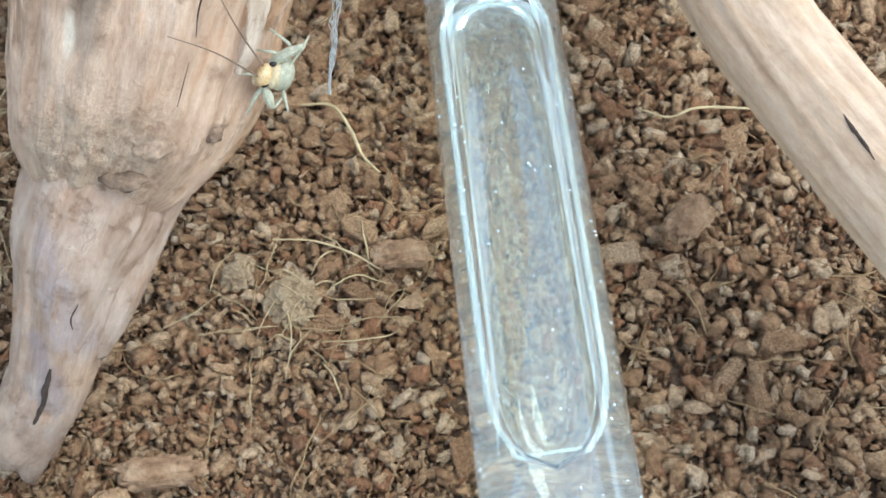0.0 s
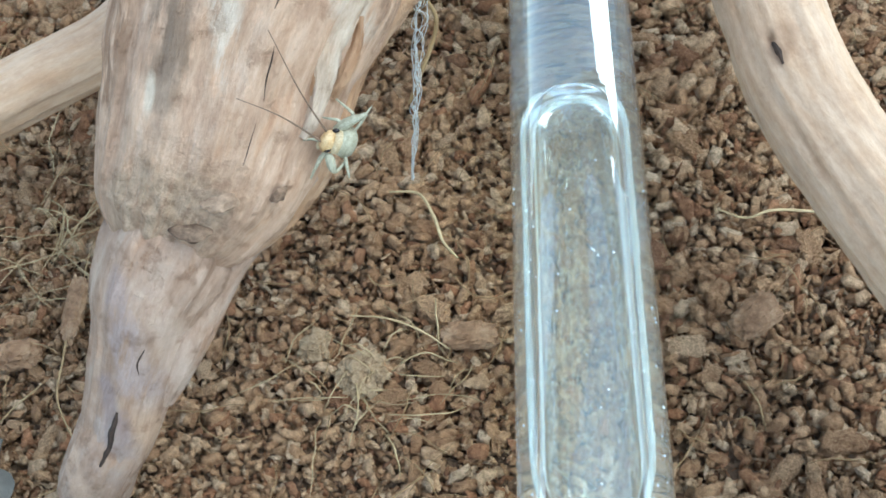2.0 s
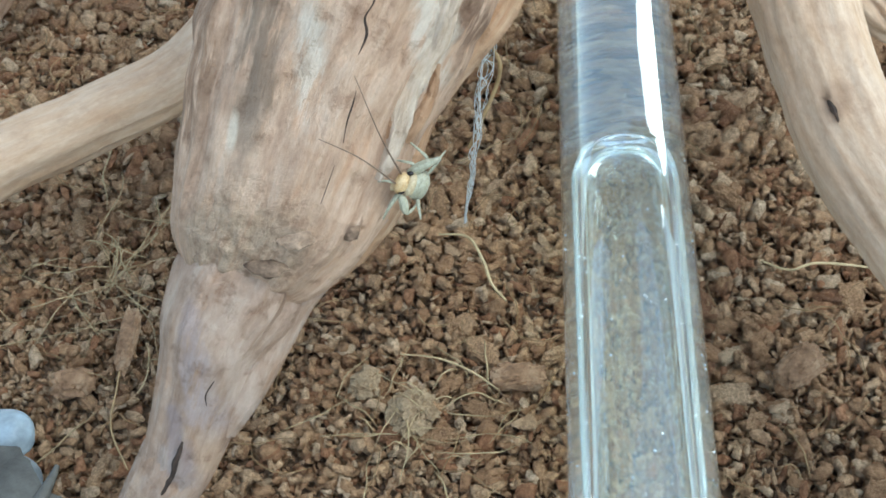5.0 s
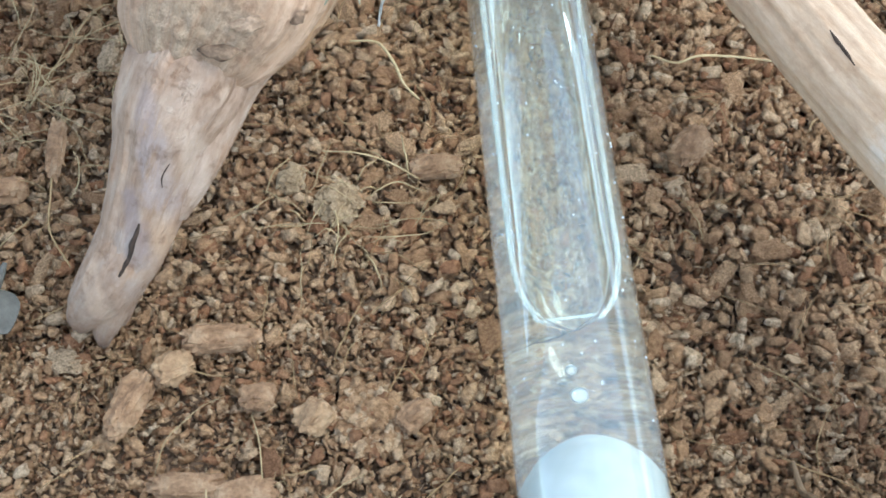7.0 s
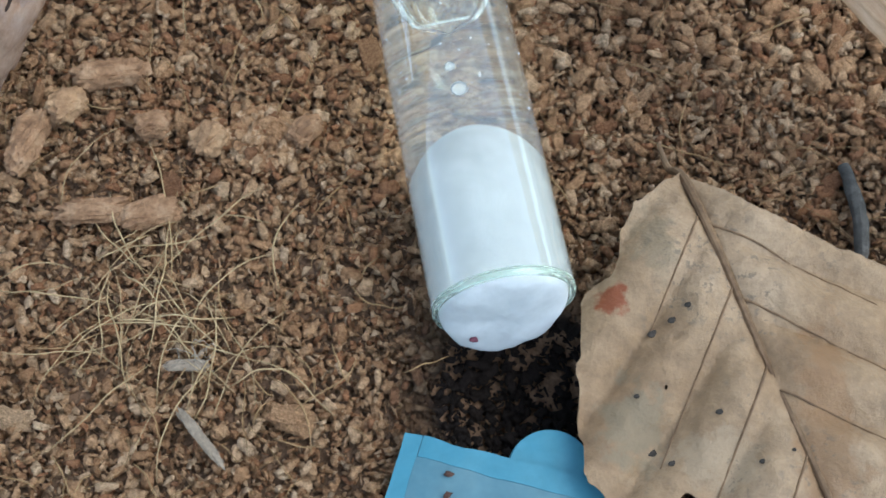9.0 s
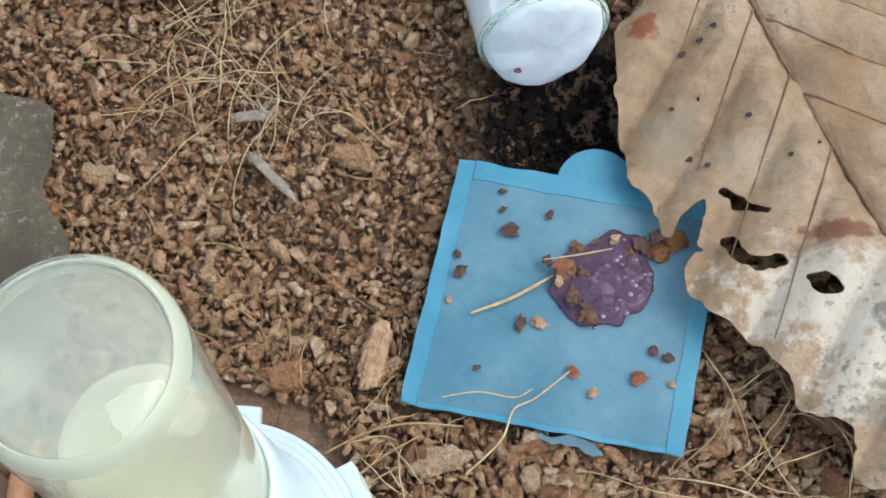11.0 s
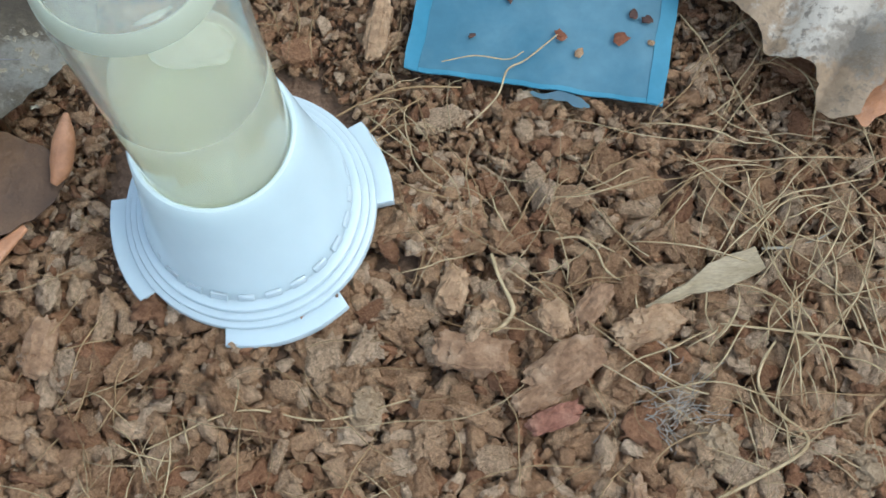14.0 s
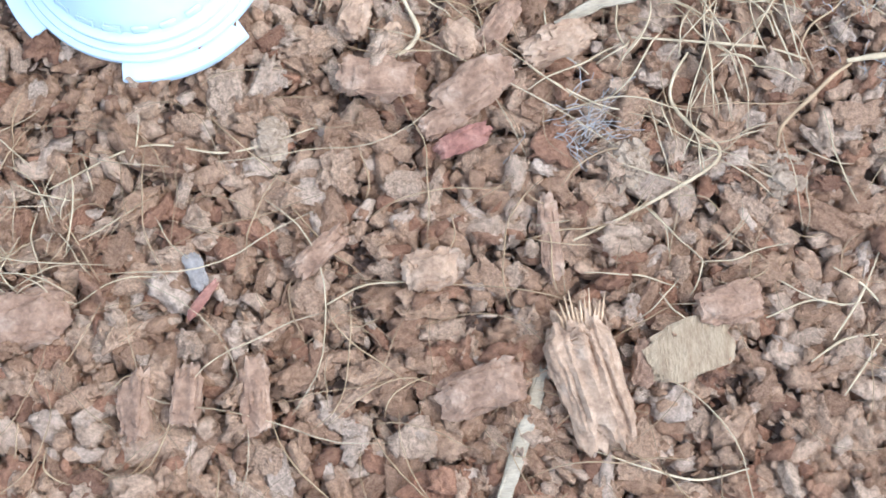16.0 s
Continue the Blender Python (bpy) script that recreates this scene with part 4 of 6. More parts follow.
M_STUCK = varied("wet_husk", [(0.3, (0.08, 0.035, 0.02)), (0.7, (0.22, 0.105, 0.05))], 600, 0.45, 0.6)
M_RUSTSKIN = varied("rusty_dried_jelly", [(0.3, (0.10, 0.035, 0.012)), (0.7, (0.24, 0.115, 0.03))], 500, 0.4, 0.6)
M_GLINTBEAD = varied("glint_bead_jelly", [(0.3, (0.10, 0.055, 0.085)), (0.7, (0.16, 0.09, 0.13))], 300, 0.08, 0.1, spec=0.6, grain=0.3)
M_GLINTBEAD.node_tree.nodes["Principled BSDF"].inputs["Coat Weight"].default_value = 1.0
M_GLINTBEAD.node_tree.nodes["Principled BSDF"].inputs["Coat Roughness"].default_value = 0.03


M_JELLY = varied("purple_jelly", [(0.3, (0.060, 0.024, 0.046)), (0.7, (0.105, 0.050, 0.085))], 300, 0.14, 1.0, spec=0.35, grain=0.4)
M_JELLY.node_tree.nodes["Principled BSDF"].inputs["Coat Weight"].default_value = 0.3
M_JELLY.node_tree.nodes["Principled BSDF"].inputs["Coat Roughness"].default_value = 0.02
jelly = build_jelly()


# ---- leaves ----
def leaf_material(name, stops, spots, scale=45, rough=0.55, patches=(), soft=0.25, mould=None):
    m, nodes, links, bsdf = material(name)
    big = noise_node(nodes, links, scale, 5, 0.6)
    fine = noise_node(nodes, links, scale * 9, 8, 0.7)
    blot = noise_node(nodes, links, scale * 3.2, 6, 0.7)
    c = ramp(nodes, links, big.outputs[0], stops)
    g = ramp(nodes, links, fine.outputs[0], [(0.34, (0.62, 0.59, 0.56)), (0.62, (1.12, 1.12, 1.12))])
    col = mixed(nodes, links, 0.7, c.outputs[0], g.outputs[0], "MULTIPLY")
    s = ramp(nodes, links, blot.outputs[0], [(0.60, (0, 0, 0)), (0.68, (1, 1, 1))])
    col = mixed(nodes, links, scaled(nodes, links, s.outputs[0], 0.8), col, spots)
    for centre, radii, colour, amount in patches:
        col = mixed(nodes, links, scaled(nodes, links, zone(nodes, links, centre, radii, 1.1, soft, 420), amount), col, colour)
    if mould:
        # fine dark mould specks, thick in some places and absent in others
        speck = ramp(nodes, links, noise_node(nodes, links, 900, 5, 0.7).outputs[0], [(0.55, (0, 0, 0)), (0.62, (1, 1, 1))])
        where = ramp(nodes, links, noise_node(nodes, links, 75, 4, 0.6).outputs[0], [(0.50, (0, 0, 0)), (0.62, (1, 1, 1))])
        both = nodes.new("ShaderNodeMath")
        both.operation = "MULTIPLY"
        links.new(speck.outputs[0], both.inputs[0])
        links.new(where.outputs[0], both.inputs[1])
        col = mixed(nodes, links, scaled(nodes, links, both.outputs[0], 0.75), col, mould)
    links.new(col, bsdf.inputs["Base Color"])
    bsdf.inputs["Roughness"].default_value = rough
    rise = nodes.new("ShaderNodeMath")
    rise.operation = "MULTIPLY_ADD"
    links.new(blot.outputs[0], rise.inputs[0])
    rise.inputs[1].default_value = 2.0
    links.new(fine.outputs[0], rise.inputs[2])
    bump(nodes, links, bsdf, rise.outputs[0], 0.5, 0.0008)
    return m


LEAF_MOULD = [
    ((3.9, -11.6, 0.6), (1.2, 0.6, 2.0), (0.48, 0.42, 0.32), 0.8),
    ((4.2, -12.5, 0.6), (0.6, 0.7, 2.0), (0.50, 0.44, 0.34), 0.8),
    ((3.1, -9.7, 0.6), (0.5, 0.3, 2.0), (0.327, 0.246, 0.151), 0.6),
    ((2.15, -9.35, 0.6), (0.34, 0.45, 2.0), (0.191, 0.152, 0.089), 0.7),
    ((2.4, -7.1, 0.6), (0.25, 0.4, 2.0), (0.176, 0.141, 0.080), 0.5),
    ((4.3, -9.4, 0.6), (0.3, 1.3, 2.0), (0.225, 0.117, 0.044), 0.6),
]
LEAF_STAINS = [
    ((1.9, -7.85, 0.6), (0.16, 0.17, 2.0), (0.20, 0.048, 0.010), 0.95),
    ((4.0, -10.8, 0.6), (0.42, 0.13, 2.0), (0.150, 0.047, 0.013), 0.95),
    ((2.2, -10.8, 0.6), (0.14, 0.2, 2.0), (0.204, 0.082, 0.022), 0.8),
    ((3.1, -10.95, 0.6), (0.9, 0.08, 2.0), (0.170, 0.099, 0.044), 0.5),
    ((4.4, -13.0, 0.6), (0.45, 0.35, 2.0), (0.109, 0.082, 0.049), 0.7),
    ((4.5, -11.9, 0.6), (0.3, 0.2, 2.0), (0.068, 0.053, 0.036), 0.7),
]
M_BEIGE = leaf_material("beige_dead_leaf", [(0.36, (0.215, 0.132, 0.063)), (0.46, (0.268, 0.174, 0.089)), (0.56, (0.305, 0.207, 0.113)), (0.68, (0.345, 0.245, 0.145))], (0.315, 0.222, 0.128), 55, 0.55, LEAF_MOULD + LEAF_STAINS, 0.25, (0.13, 0.10, 0.065))
M_VEIN = varied("leaf_vein", [(0.3, (0.12, 0.070, 0.034)), (0.7, (0.22, 0.14, 0.075))], 200, 0.6, 0.2)
M_GREYLEAF = leaf_material("grey_brown_leaf", [(0.40, (0.044, 0.032, 0.016)), (0.52, (0.066, 0.050, 0.026)), (0.66, (0.100, 0.080, 0.047))], (0.125, 0.105, 0.068), 60, 0.78, [
    ((-7.9, -11.2, 0.7), (0.95, 1.5, 2.0), (0.105, 0.095, 0.072), 0.7), ((-7.5, -13.0, 0.7), (0.75, 0.7, 2.0), (0.27, 0.28, 0.265), 0.8), ((-5.7, -12.4, 0.7), (0.40, 0.30, 2.0), (0.26, 0.24, 0.18), 0.7),
    ((-6.4, -12.6, 0.7), (0.7, 0.4, 2.0), (0.16, 0.15, 0.12), 0.5), ((-7.9, -12.4, 0.7), (0.3, 0.5, 2.0), (0.20, 0.12, 0.05), 0.6)], 0.42, (0.24, 0.215, 0.16))
M_GREYSTEM = varied("grey_stem", [(0.3, (0.12, 0.11, 0.10)), (0.7, (0.22, 0.21, 0.20))], 200, 0.55, 0.2)
M_ORANGE = leaf_material("orange_brown_leaf", [(0.35, (0.095, 0.050, 0.022)), (0.55, (0.145, 0.077, 0.033)), (0.7, (0.21, 0.115, 0.05))], (0.16, 0.09, 0.04), 40, 0.6)
M_ORANGEBACK = leaf_material("orange_leaf_back", [(0.35, (0.42, 0.180, 0.075)), (0.6, (0.53, 0.26, 0.125))], (0.52, 0.34, 0.22), 40, 0.4)


def beige_height(x, y):
    """Midrib ridge from the stem; the blade bulges between its side veins and lifts towards the dish."""
    far = (x - 2.72) * 0.351 + (-6.0 - y) * 0.936
    d = (x - 2.72) * 0.936 - (-6.0 - y) * 0.351
    z = 0.30 + 0.42 * math.exp(-(d / 1.4) ** 2) + 0.10 * n3(x, y, 1, 0.9)
    z += 0.19 * abs(math.sin(math.pi * (far - 0.75 * abs(d)) / 1.05)) * min(1.0, abs(d) / 0.5)
    z += 0.04 * n3(x, y, 7, 2.2) + 0.025 * n3(x, y, 3, 6.0) - 0.04 * math.exp(-(d / 0.08) ** 2)
    return max(z, 0.05) + 0.25 * max(0.0, min(1.0, (-10.0 - y) / 1.5))


def build_beige_leaf():
    leaf = thing("dead_leaf", 3.0, -9.0, 0.0, "large dry beige leaf with holes and dark stains on the soil", "leaf", "fallen leaves")
    outline = [(2.72, -6.05), (2.07, -6.75), (1.94, -7.43), (1.6, -7.75), (1.53, -8.6), (1.56, -9.35), (1.64, -9.95), (1.92, -10.25), (2.0, -10.8), (2.22, -10.42),
               (2.5, -10.3), (2.36, -10.85), (2.2, -11.25), (2.34, -11.65), (2.8, -12.0), (3.22, -12.5), (3.38, -12.95), (3.85, -13.15), (3.87, -13.5), (3.95, -13.8), (4.28, -13.85), (4.36, -13.6), (4.9, -13.35), (5.7, -13.0),
               (7.4, -12.4), (8.6, -10.5), (8.0, -8.6), (6.4, -7.5), (5.17, -7.2), (3.9, -6.75)]
    holes = [(2.76, -10.16, 0.10, 0.07, -0.4), (2.93, -10.30, 0.14, 0.10, -0.6), (3.08, -10.42, 0.13, 0.06, -0.7), (3.17, -10.47, 0.07, 0.05, 0.3),
             (2.74, -10.84, 0.10, 0.10, 0.0), (2.79, -11.02, 0.09, 0.12, 0.2), (2.93, -11.17, 0.16, 0.08, -0.4), (3.12, -11.17, 0.14, 0.08, 0.2), (3.28, -11.12, 0.10, 0.08, 0.2),
             (3.58, -11.40, 0.10, 0.08, -0.4), (3.70, -11.50, 0.14, 0.14, -0.3), (3.85, -11.60, 0.10, 0.05, -0.6), (2.42, -10.93, 0.07, 0.03, 0.0), (4.9, -12.3, 0.2, 0.14, 0.5), (2.53, -8.9, 0.03, 0.06, 0.4)]
    blade = leaf_sheet("blade", outline, beige_height, M_BEIGE, leaf, holes, 0.02, 0.05)
    leaf_sheet("curled_edge", [(4.30, -13.5), (4.42, -13.82), (4.9, -13.62), (5.5, -13.42), (6.2, -13.2), (6.1, -12.9), (5.2, -13.05)], lambda x, y: 0.42 + 0.10 * math.sin(3 * x) + 0.05 * n3(x, y, 1, 2), M_ORANGEBACK, leaf, (), 0.02, 0.06, "smooth pale orange turned edge")
    bm = bmesh.new()
    sweep(bm, [(2.55, -5.4, 0.12, 0.03), (2.66, -5.8, 0.2, 0.045)] + [(2.72 + 3.0 * t, -6.0 - 8.0 * t, beige_height(2.72 + 3.0 * t, -6.0 - 8.0 * t) + 0.01, 0.055 - 0.03 * t) for t in (0.02, 0.15, 0.3, 0.45, 0.6, 0.75)], 60, 8)
    part("midrib", bm, M_VEIN, blade)
    for t, dx, dy in ((0.08, -0.62, -1.6), (0.2, -0.85, -2.2), (0.32, -0.95, -2.5), (0.45, -0.95, -2.5), (0.10, 2.0, -0.9), (0.22, 2.2, -1.0), (0.36, 2.0, -0.9)):
        x0, y0 = 2.72 + 3.0 * t, -6.0 - 8.0 * t
        bm = bmesh.new()
        sweep(bm, [(x0 + dx * u, y0 + dy * u, beige_height(x0 + dx * u, y0 + dy * u) + 0.006, 0.016 * (1 - 0.6 * u)) for u in [k / 14 for k in range(15)]], 56, 6)
        part("vein", bm, M_VEIN, blade)
    for x, y, r in ((2.77, -7.93, 0.05), (2.6, -8.1, 0.06), (2.39, -8.24, 0.07), (2.2, -9.0, 0.04), (3.1, -9.2, 0.05), (2.4, -9.6, 0.06), (3.55, -9.75, 0.04), (3.9, -9.6, 0.03), (2.6, -9.75, 0.05)):
        bm = bmesh.new()
        blob(bm, x, y, beige_height(x, y) + 0.005, r, r * 0.8, 0.02, 1, 0.6)
        part("spot", bm, M_DARKSPOT, blade, "black mould spot")
    return leaf


M_RUST = varied("rust_stain", [(0.3, (0.16, 0.05, 0.02)), (0.7, (0.30, 0.12, 0.06))], 300, 0.8, 0.4)
M_DARKSPOT = varied("mould_spot", [(0.3, (0.02, 0.018, 0.015)), (0.7, (0.06, 0.05, 0.04))], 500, 0.9, 0.4)
beige_leaf = build_beige_leaf()


def grey_height(x, y):
    d = x + 6.9 - 0.1 * (y + 11.5)
    return 0.75 - 0.20 * abs(d) ** 1.2 + 0.15 * math.sin(y * 1.3) + 0.10 * n3(x, y, 6, 1.0) + 0.05 * n3(x, y, 2, 2.6)


def build_grey_leaf():
    leaf = thing("dead_leaf", -6.9, -11.5, 0.0, "dark grey-brown lobed leaf with pale patches and a long stalk", "leaf", "fallen leaves")
    outline = [(-6.1, -8.75), (-5.55, -8.9), (-5.45, -9.5), (-5.53, -10.05), (-5.2, -10.6), (-5.36, -11.1), (-5.12, -11.45), (-5.2, -12.1), (-5.4, -12.5), (-5.8, -12.95),
               (-6.2, -13.45), (-6.6, -13.85), (-6.95, -13.6), (-7.45, -13.85), (-7.9, -13.5), (-8.6, -12.9), (-9.2, -11.8), (-9.0, -10.6), (-9.5, -9.6), (-8.6, -8.4), (-7.4, -8.0)]
    blade = leaf_sheet("blade", outline, lambda x, y: max(0.12, grey_height(x, y)), M_GREYLEAF, leaf, [(-6.62, -12.0, 0.09, 0.06, 0.2)])
    bm = bmesh.new()
    sweep(bm, [(-7.45, -8.6, grey_height(-7.45, -8.6) - 0.01, 0.015), (-7.3, -10.0, grey_height(-7.3, -10) - 0.005, 0.024), (-6.95, -11.7, grey_height(-6.95, -11.7), 0.036), (-6.9, -13.3, grey_height(-6.9, -13.3) + 0.05, 0.065),
               (-7.0, -14.3, 0.95, 0.07), (-7.12, -15.2, 0.9, 0.075), (-7.15, -15.9, 0.75, 0.09), (-7.1, -16.3, 0.6, 0.13)], 60, 10)
    part("stalk", bm, M_GREYSTEM, leaf, "grey leaf stalk")
    for t, dx, dy in ((-9.4, -1.2, 0.6), (-10.2, -1.5, 0.4), (-11.2, -1.6, 0.6), (-9.6, 1.3, 0.5), (-10.6, 1.4, 0.4), (-11.6, 1.5, 0.5), (-12.5, 0.9, 0.1)):
        x0 = -6.95 + 0.2 * (t + 11.7) * -1
        bm = bmesh.new()
        sweep(bm, [(x0 + dx * u, t + dy * u, max(0.12, grey_height(x0 + dx * u, t + dy * u)) - 0.004, 0.016 * (1 - 0.7 * u)) for u in (0, 0.3, 0.6, 1)], 16, 6)
        part("vein", bm, M_GREYSTEM, blade)
    return leaf


grey_leaf = build_grey_leaf()


def build_orange_leaf():
    leaf = thing("dead_leaf", -6.8, -14.6, 0.0, "curled orange-brown leaf with a rolled pale orange edge", "leaf", "fallen leaves")
    outline = [(-8.9, -13.1), (-7.4, -12.9), (-6.3, -13.2), (-5.6, -13.5), (-5.38, -13.8), (-5.45, -14.1), (-5.9, -14.5), (-6.5, -14.95), (-7.3, -15.6), (-8.2, -16.6), (-9.6, -16.4), (-9.8, -14.6)]
    leaf_sheet("blade", outline, lambda x, y: 0.30 + 0.08 * n3(x, y, 3, 1.2) - 0.10 * (x + 6.5), M_ORANGE, leaf)
    bm = bmesh.new()
    sweep(bm, [(-5.85, -14.5, 0.2, 0.05), (-6.3, -14.95, 0.25, 0.16), (-6.8, -15.4, 0.3, 0.24), (-7.3, -15.9, 0.3, 0.30), (-7.9, -16.6, 0.3, 0.3), (-8.4, -17.2, 0.25, 0.2)], 40, 20,
          lambda s, w, p: (1 + 0.12 * n3(p.x, p.y, p.z, 2)) * (1 - 0.45 * math.sin(w) ** 2))
    part("rolled_edge", bm, M_ORANGEBACK, leaf, "smooth pale orange rolled edge")
    bm = bmesh.new()
    sweep(bm, [(-5.30, -13.15, 0.55, 0.03), (-5.30, -13.45, 0.45, 0.14), (-5.36, -13.8, 0.35, 0.14), (-5.48, -14.0, 0.3, 0.05)], 20, 12, lambda s, w, p: 1 + 0.3 * math.cos(w))
    part("turned_tip", bm, M_ORANGEBACK, leaf)
    return leaf


orange_leaf = build_orange_leaf()


def build_small_leaf():
    leaf = thing("dead_leaf", -7.6, -4.9, 0.0, "small curled grey leaf with a pointed stalk", "leaf", "fallen leaves")
    outline = [(-7.3, -4.6), (-7.2, -5.0), (-7.35, -5.35), (-7.6, -5.9), (-8.3, -6.2), (-9.4, -5.8), (-9.6, -4.8), (-8.9, -4.2), (-8.2, -4.15), (-7.6, -4.6)]
    leaf_sheet("blade", outline, lambda x, y: 0.45 + 0.18 * math.sin(x * 2.2) + 0.1 * n3(x, y, 1, 1.5), M_PALEGREY, leaf)
    bm = bmesh.new()
    sweep(bm, [(-7.75, -5.3, 0.5, 0.1), (-7.58, -4.9, 0.62, 0.09), (-7.5, -4.55, 0.7, 0.06), (-7.48, -4.35, 0.75, 0.03)], 20, 10)
    part("stalk", bm, M_PALEGREY, leaf)
    return leaf


M_PALEGREY = leaf_material("pale_grey_leaf", [(0.35, (0.060, 0.053, 0.042)), (0.6, (0.135, 0.122, 0.098))], (0.13, 0.105, 0.08), 60, 0.6)
small_leaf = build_small_leaf()


def build_pebble(x, y, r, mat, label, name="pebble"):
    ob = thing(name, x, y, 0.0, label, "pebble")
    bm = bmesh.new()
    blob(bm, x, y, 0.25 * r, r, r * 0.85, r * 0.7, 4, 0.18)
    part("stone", bm, mat, ob)


M_PEBBLE = varied("white_pebble", [(0.3, (0.30, 0.35, 0.38)), (0.7, (0.38, 0.43, 0.46))], 120, 0.35, 0.1)
M_GREYSTONE = varied("grey_stone", [(0.3, (0.10, 0.11, 0.12)), (0.7, (0.30, 0.31, 0.31))], 90, 0.45, 0.3)
build_pebble(-8.75, -3.8, 0.42, M_PEBBLE, "smooth white pebble half sunk in the soil")
build_pebble(-8.35, -4.5, 0.5, M_GREYSTONE, "dark grey rounded stone on the soil", "stone")


# ---- cricket on the wood ----
def build_cricket():
    bug = thing("cricket", -3.02, -2.20, 4.30, "tiny pale cricket with an orange head, clinging to the driftwood", "cricket")
    c = Vector((-3.02, -2.22, 4.42))
    side, up, out = Vector((0.87, 0.15, -0.10)), Vector((0.15, 0.75, 0.62)), Vector((0.25, -0.60, 0.76))

    def at(a, b, h=0.0):
        return c + side * a + up * b + out * h
    turn = Matrix((side, up, out)).transposed()
    def ball(name, place, radii, mat, parent, label="", rough=0.0):
        one = bmesh.new()
        p = at(*place)
        blob(one, p.x, p.y, p.z, *radii, 3, rough, turn)
        return part(name, one, mat, parent, label)
    ball("abdomen", (0.135, -0.05, -0.10), (0.115, 0.16, 0.20), M_PALEBUG, bug, "", 0.08)
    ball("thorax", (0.095, -0.05, 0.0), (0.095, 0.145, 0.12), M_PALEBUG, bug)
    ball("collar", (0.035, -0.052, 0.06), (0.085, 0.125, 0.10), M_TANBUG, bug, "pale orange plate behind the head")
    head = ball("head", (-0.065, -0.045, 0.10), (0.095, 0.12, 0.10), M_ORANGEBUG, bug, "orange head")
    ball("mouthparts", (-0.155, -0.085, 0.06), (0.035, 0.05, 0.05), M_TANBUG, head, "tan mouthparts")
    ball("eye", (-0.05, -0.135, 0.13), (0.045, 0.028, 0.030), M_EYE, head, "black eye")
    ball("eye", (0.0, 0.062, 0.13), (0.042, 0.024, 0.028), M_EYE, head, "black eye")

    def limb(name, rows, parent, label=""):
        one = bmesh.new()
        sweep(one, [(*at(*row[:3]), row[3]) for row in rows], 18, 8, lambda q, w, p: 1 + 0.10 * n3(p.x, p.y, p.z, 14))
        return part(name, one, M_PALEBUG, parent, label)
    upper = limb("hind_thigh", [(-0.03, 0.07, 0.02, 0.03), (0.05, 0.115, 0.05, 0.055), (0.13, 0.165, 0.07, 0.052), (0.21, 0.205, 0.08, 0.036), (0.286, 0.239, 0.08, 0.024)], bug, "swollen pale hind thigh")
    limb("shin", [(0.286, 0.239, 0.08, 0.020), (0.24, 0.15, 0.04, 0.017), (0.18, 0.05, 0.0, 0.014)], upper)
    limb("spur", [(0.275, 0.235, 0.08, 0.014), (0.30, 0.28, 0.07, 0.010), (0.325, 0.33, 0.05, 0.005)], upper)
    lower = limb("hind_thigh", [(-0.04, -0.17, 0.05, 0.035), (0.01, -0.25, 0.05, 0.050), (0.05, -0.32, 0.02, 0.042), (0.085, -0.36, 0.0, 0.022)], bug, "swollen pale hind thigh")
    limb("shin", [(0.085, -0.36, 0.0, 0.018), (0.13, -0.31, -0.03, 0.016), (0.165, -0.24, -0.06, 0.012)], lower)
    limb("leg", [(0.11, 0.16, 0.03, 0.020), (0.139, 0.235, 0.04, 0.018), (0.02, 0.32, 0.0, 0.014), (-0.10, 0.392, -0.05, 0.009)], bug)
    limb("leg", [(0.03, 0.13, 0.04, 0.020), (-0.015, 0.172, 0.06, 0.018), (-0.11, 0.185, 0.05, 0.013), (-0.198, 0.197, 0.02, 0.008)], bug)
    limb("leg", [(-0.06, -0.15, 0.05, 0.024), (-0.10, -0.21, 0.06, 0.026), (-0.14, -0.31, 0.02, 0.018), (-0.178, -0.435, -0.05, 0.009)], bug)
    limb("leg", [(0.155, -0.20, -0.04, 0.020), (0.19, -0.28, -0.03, 0.018), (0.225, -0.35, -0.04, 0.013), (0.254, -0.414, -0.05, 0.007)], bug)
    limb("leg", [(-0.14, -0.05, 0.06, 0.018), (-0.24, -0.03, 0.09, 0.014), (-0.34, -0.04, 0.07, 0.010), (-0.447, -0.05, 0.03, 0.006)], bug)
    feelers = []
    for base, mid, tip in (((-0.115, -0.062, 0.15), (-0.581, 0.176, 0.5), (-1.059, 0.334, 0.8)), ((-0.10, 0.05, 0.15), (-0.433, 0.426, 0.5), (-0.835, 0.963, 0.9))):
        bm = bmesh.new()
        b = at(*base)
        sweep(bm, [(*at(*base), 0.011), (*at(*mid), 0.007), (*at(*tip), 0.003)], 16, 6)
        for v in bm.verts:
            v.co -= b
        for v in bm.verts:
            v.co += ORIGIN[bug.name]
        f = part("antenna", bm, M_FEELER, bug, "thin brown antenna")
        f.location = (b - ORIGIN[bug.name]) * CM
        feelers.append((f, (b - ORIGIN[bug.name]) * CM))
    return bug, feelers


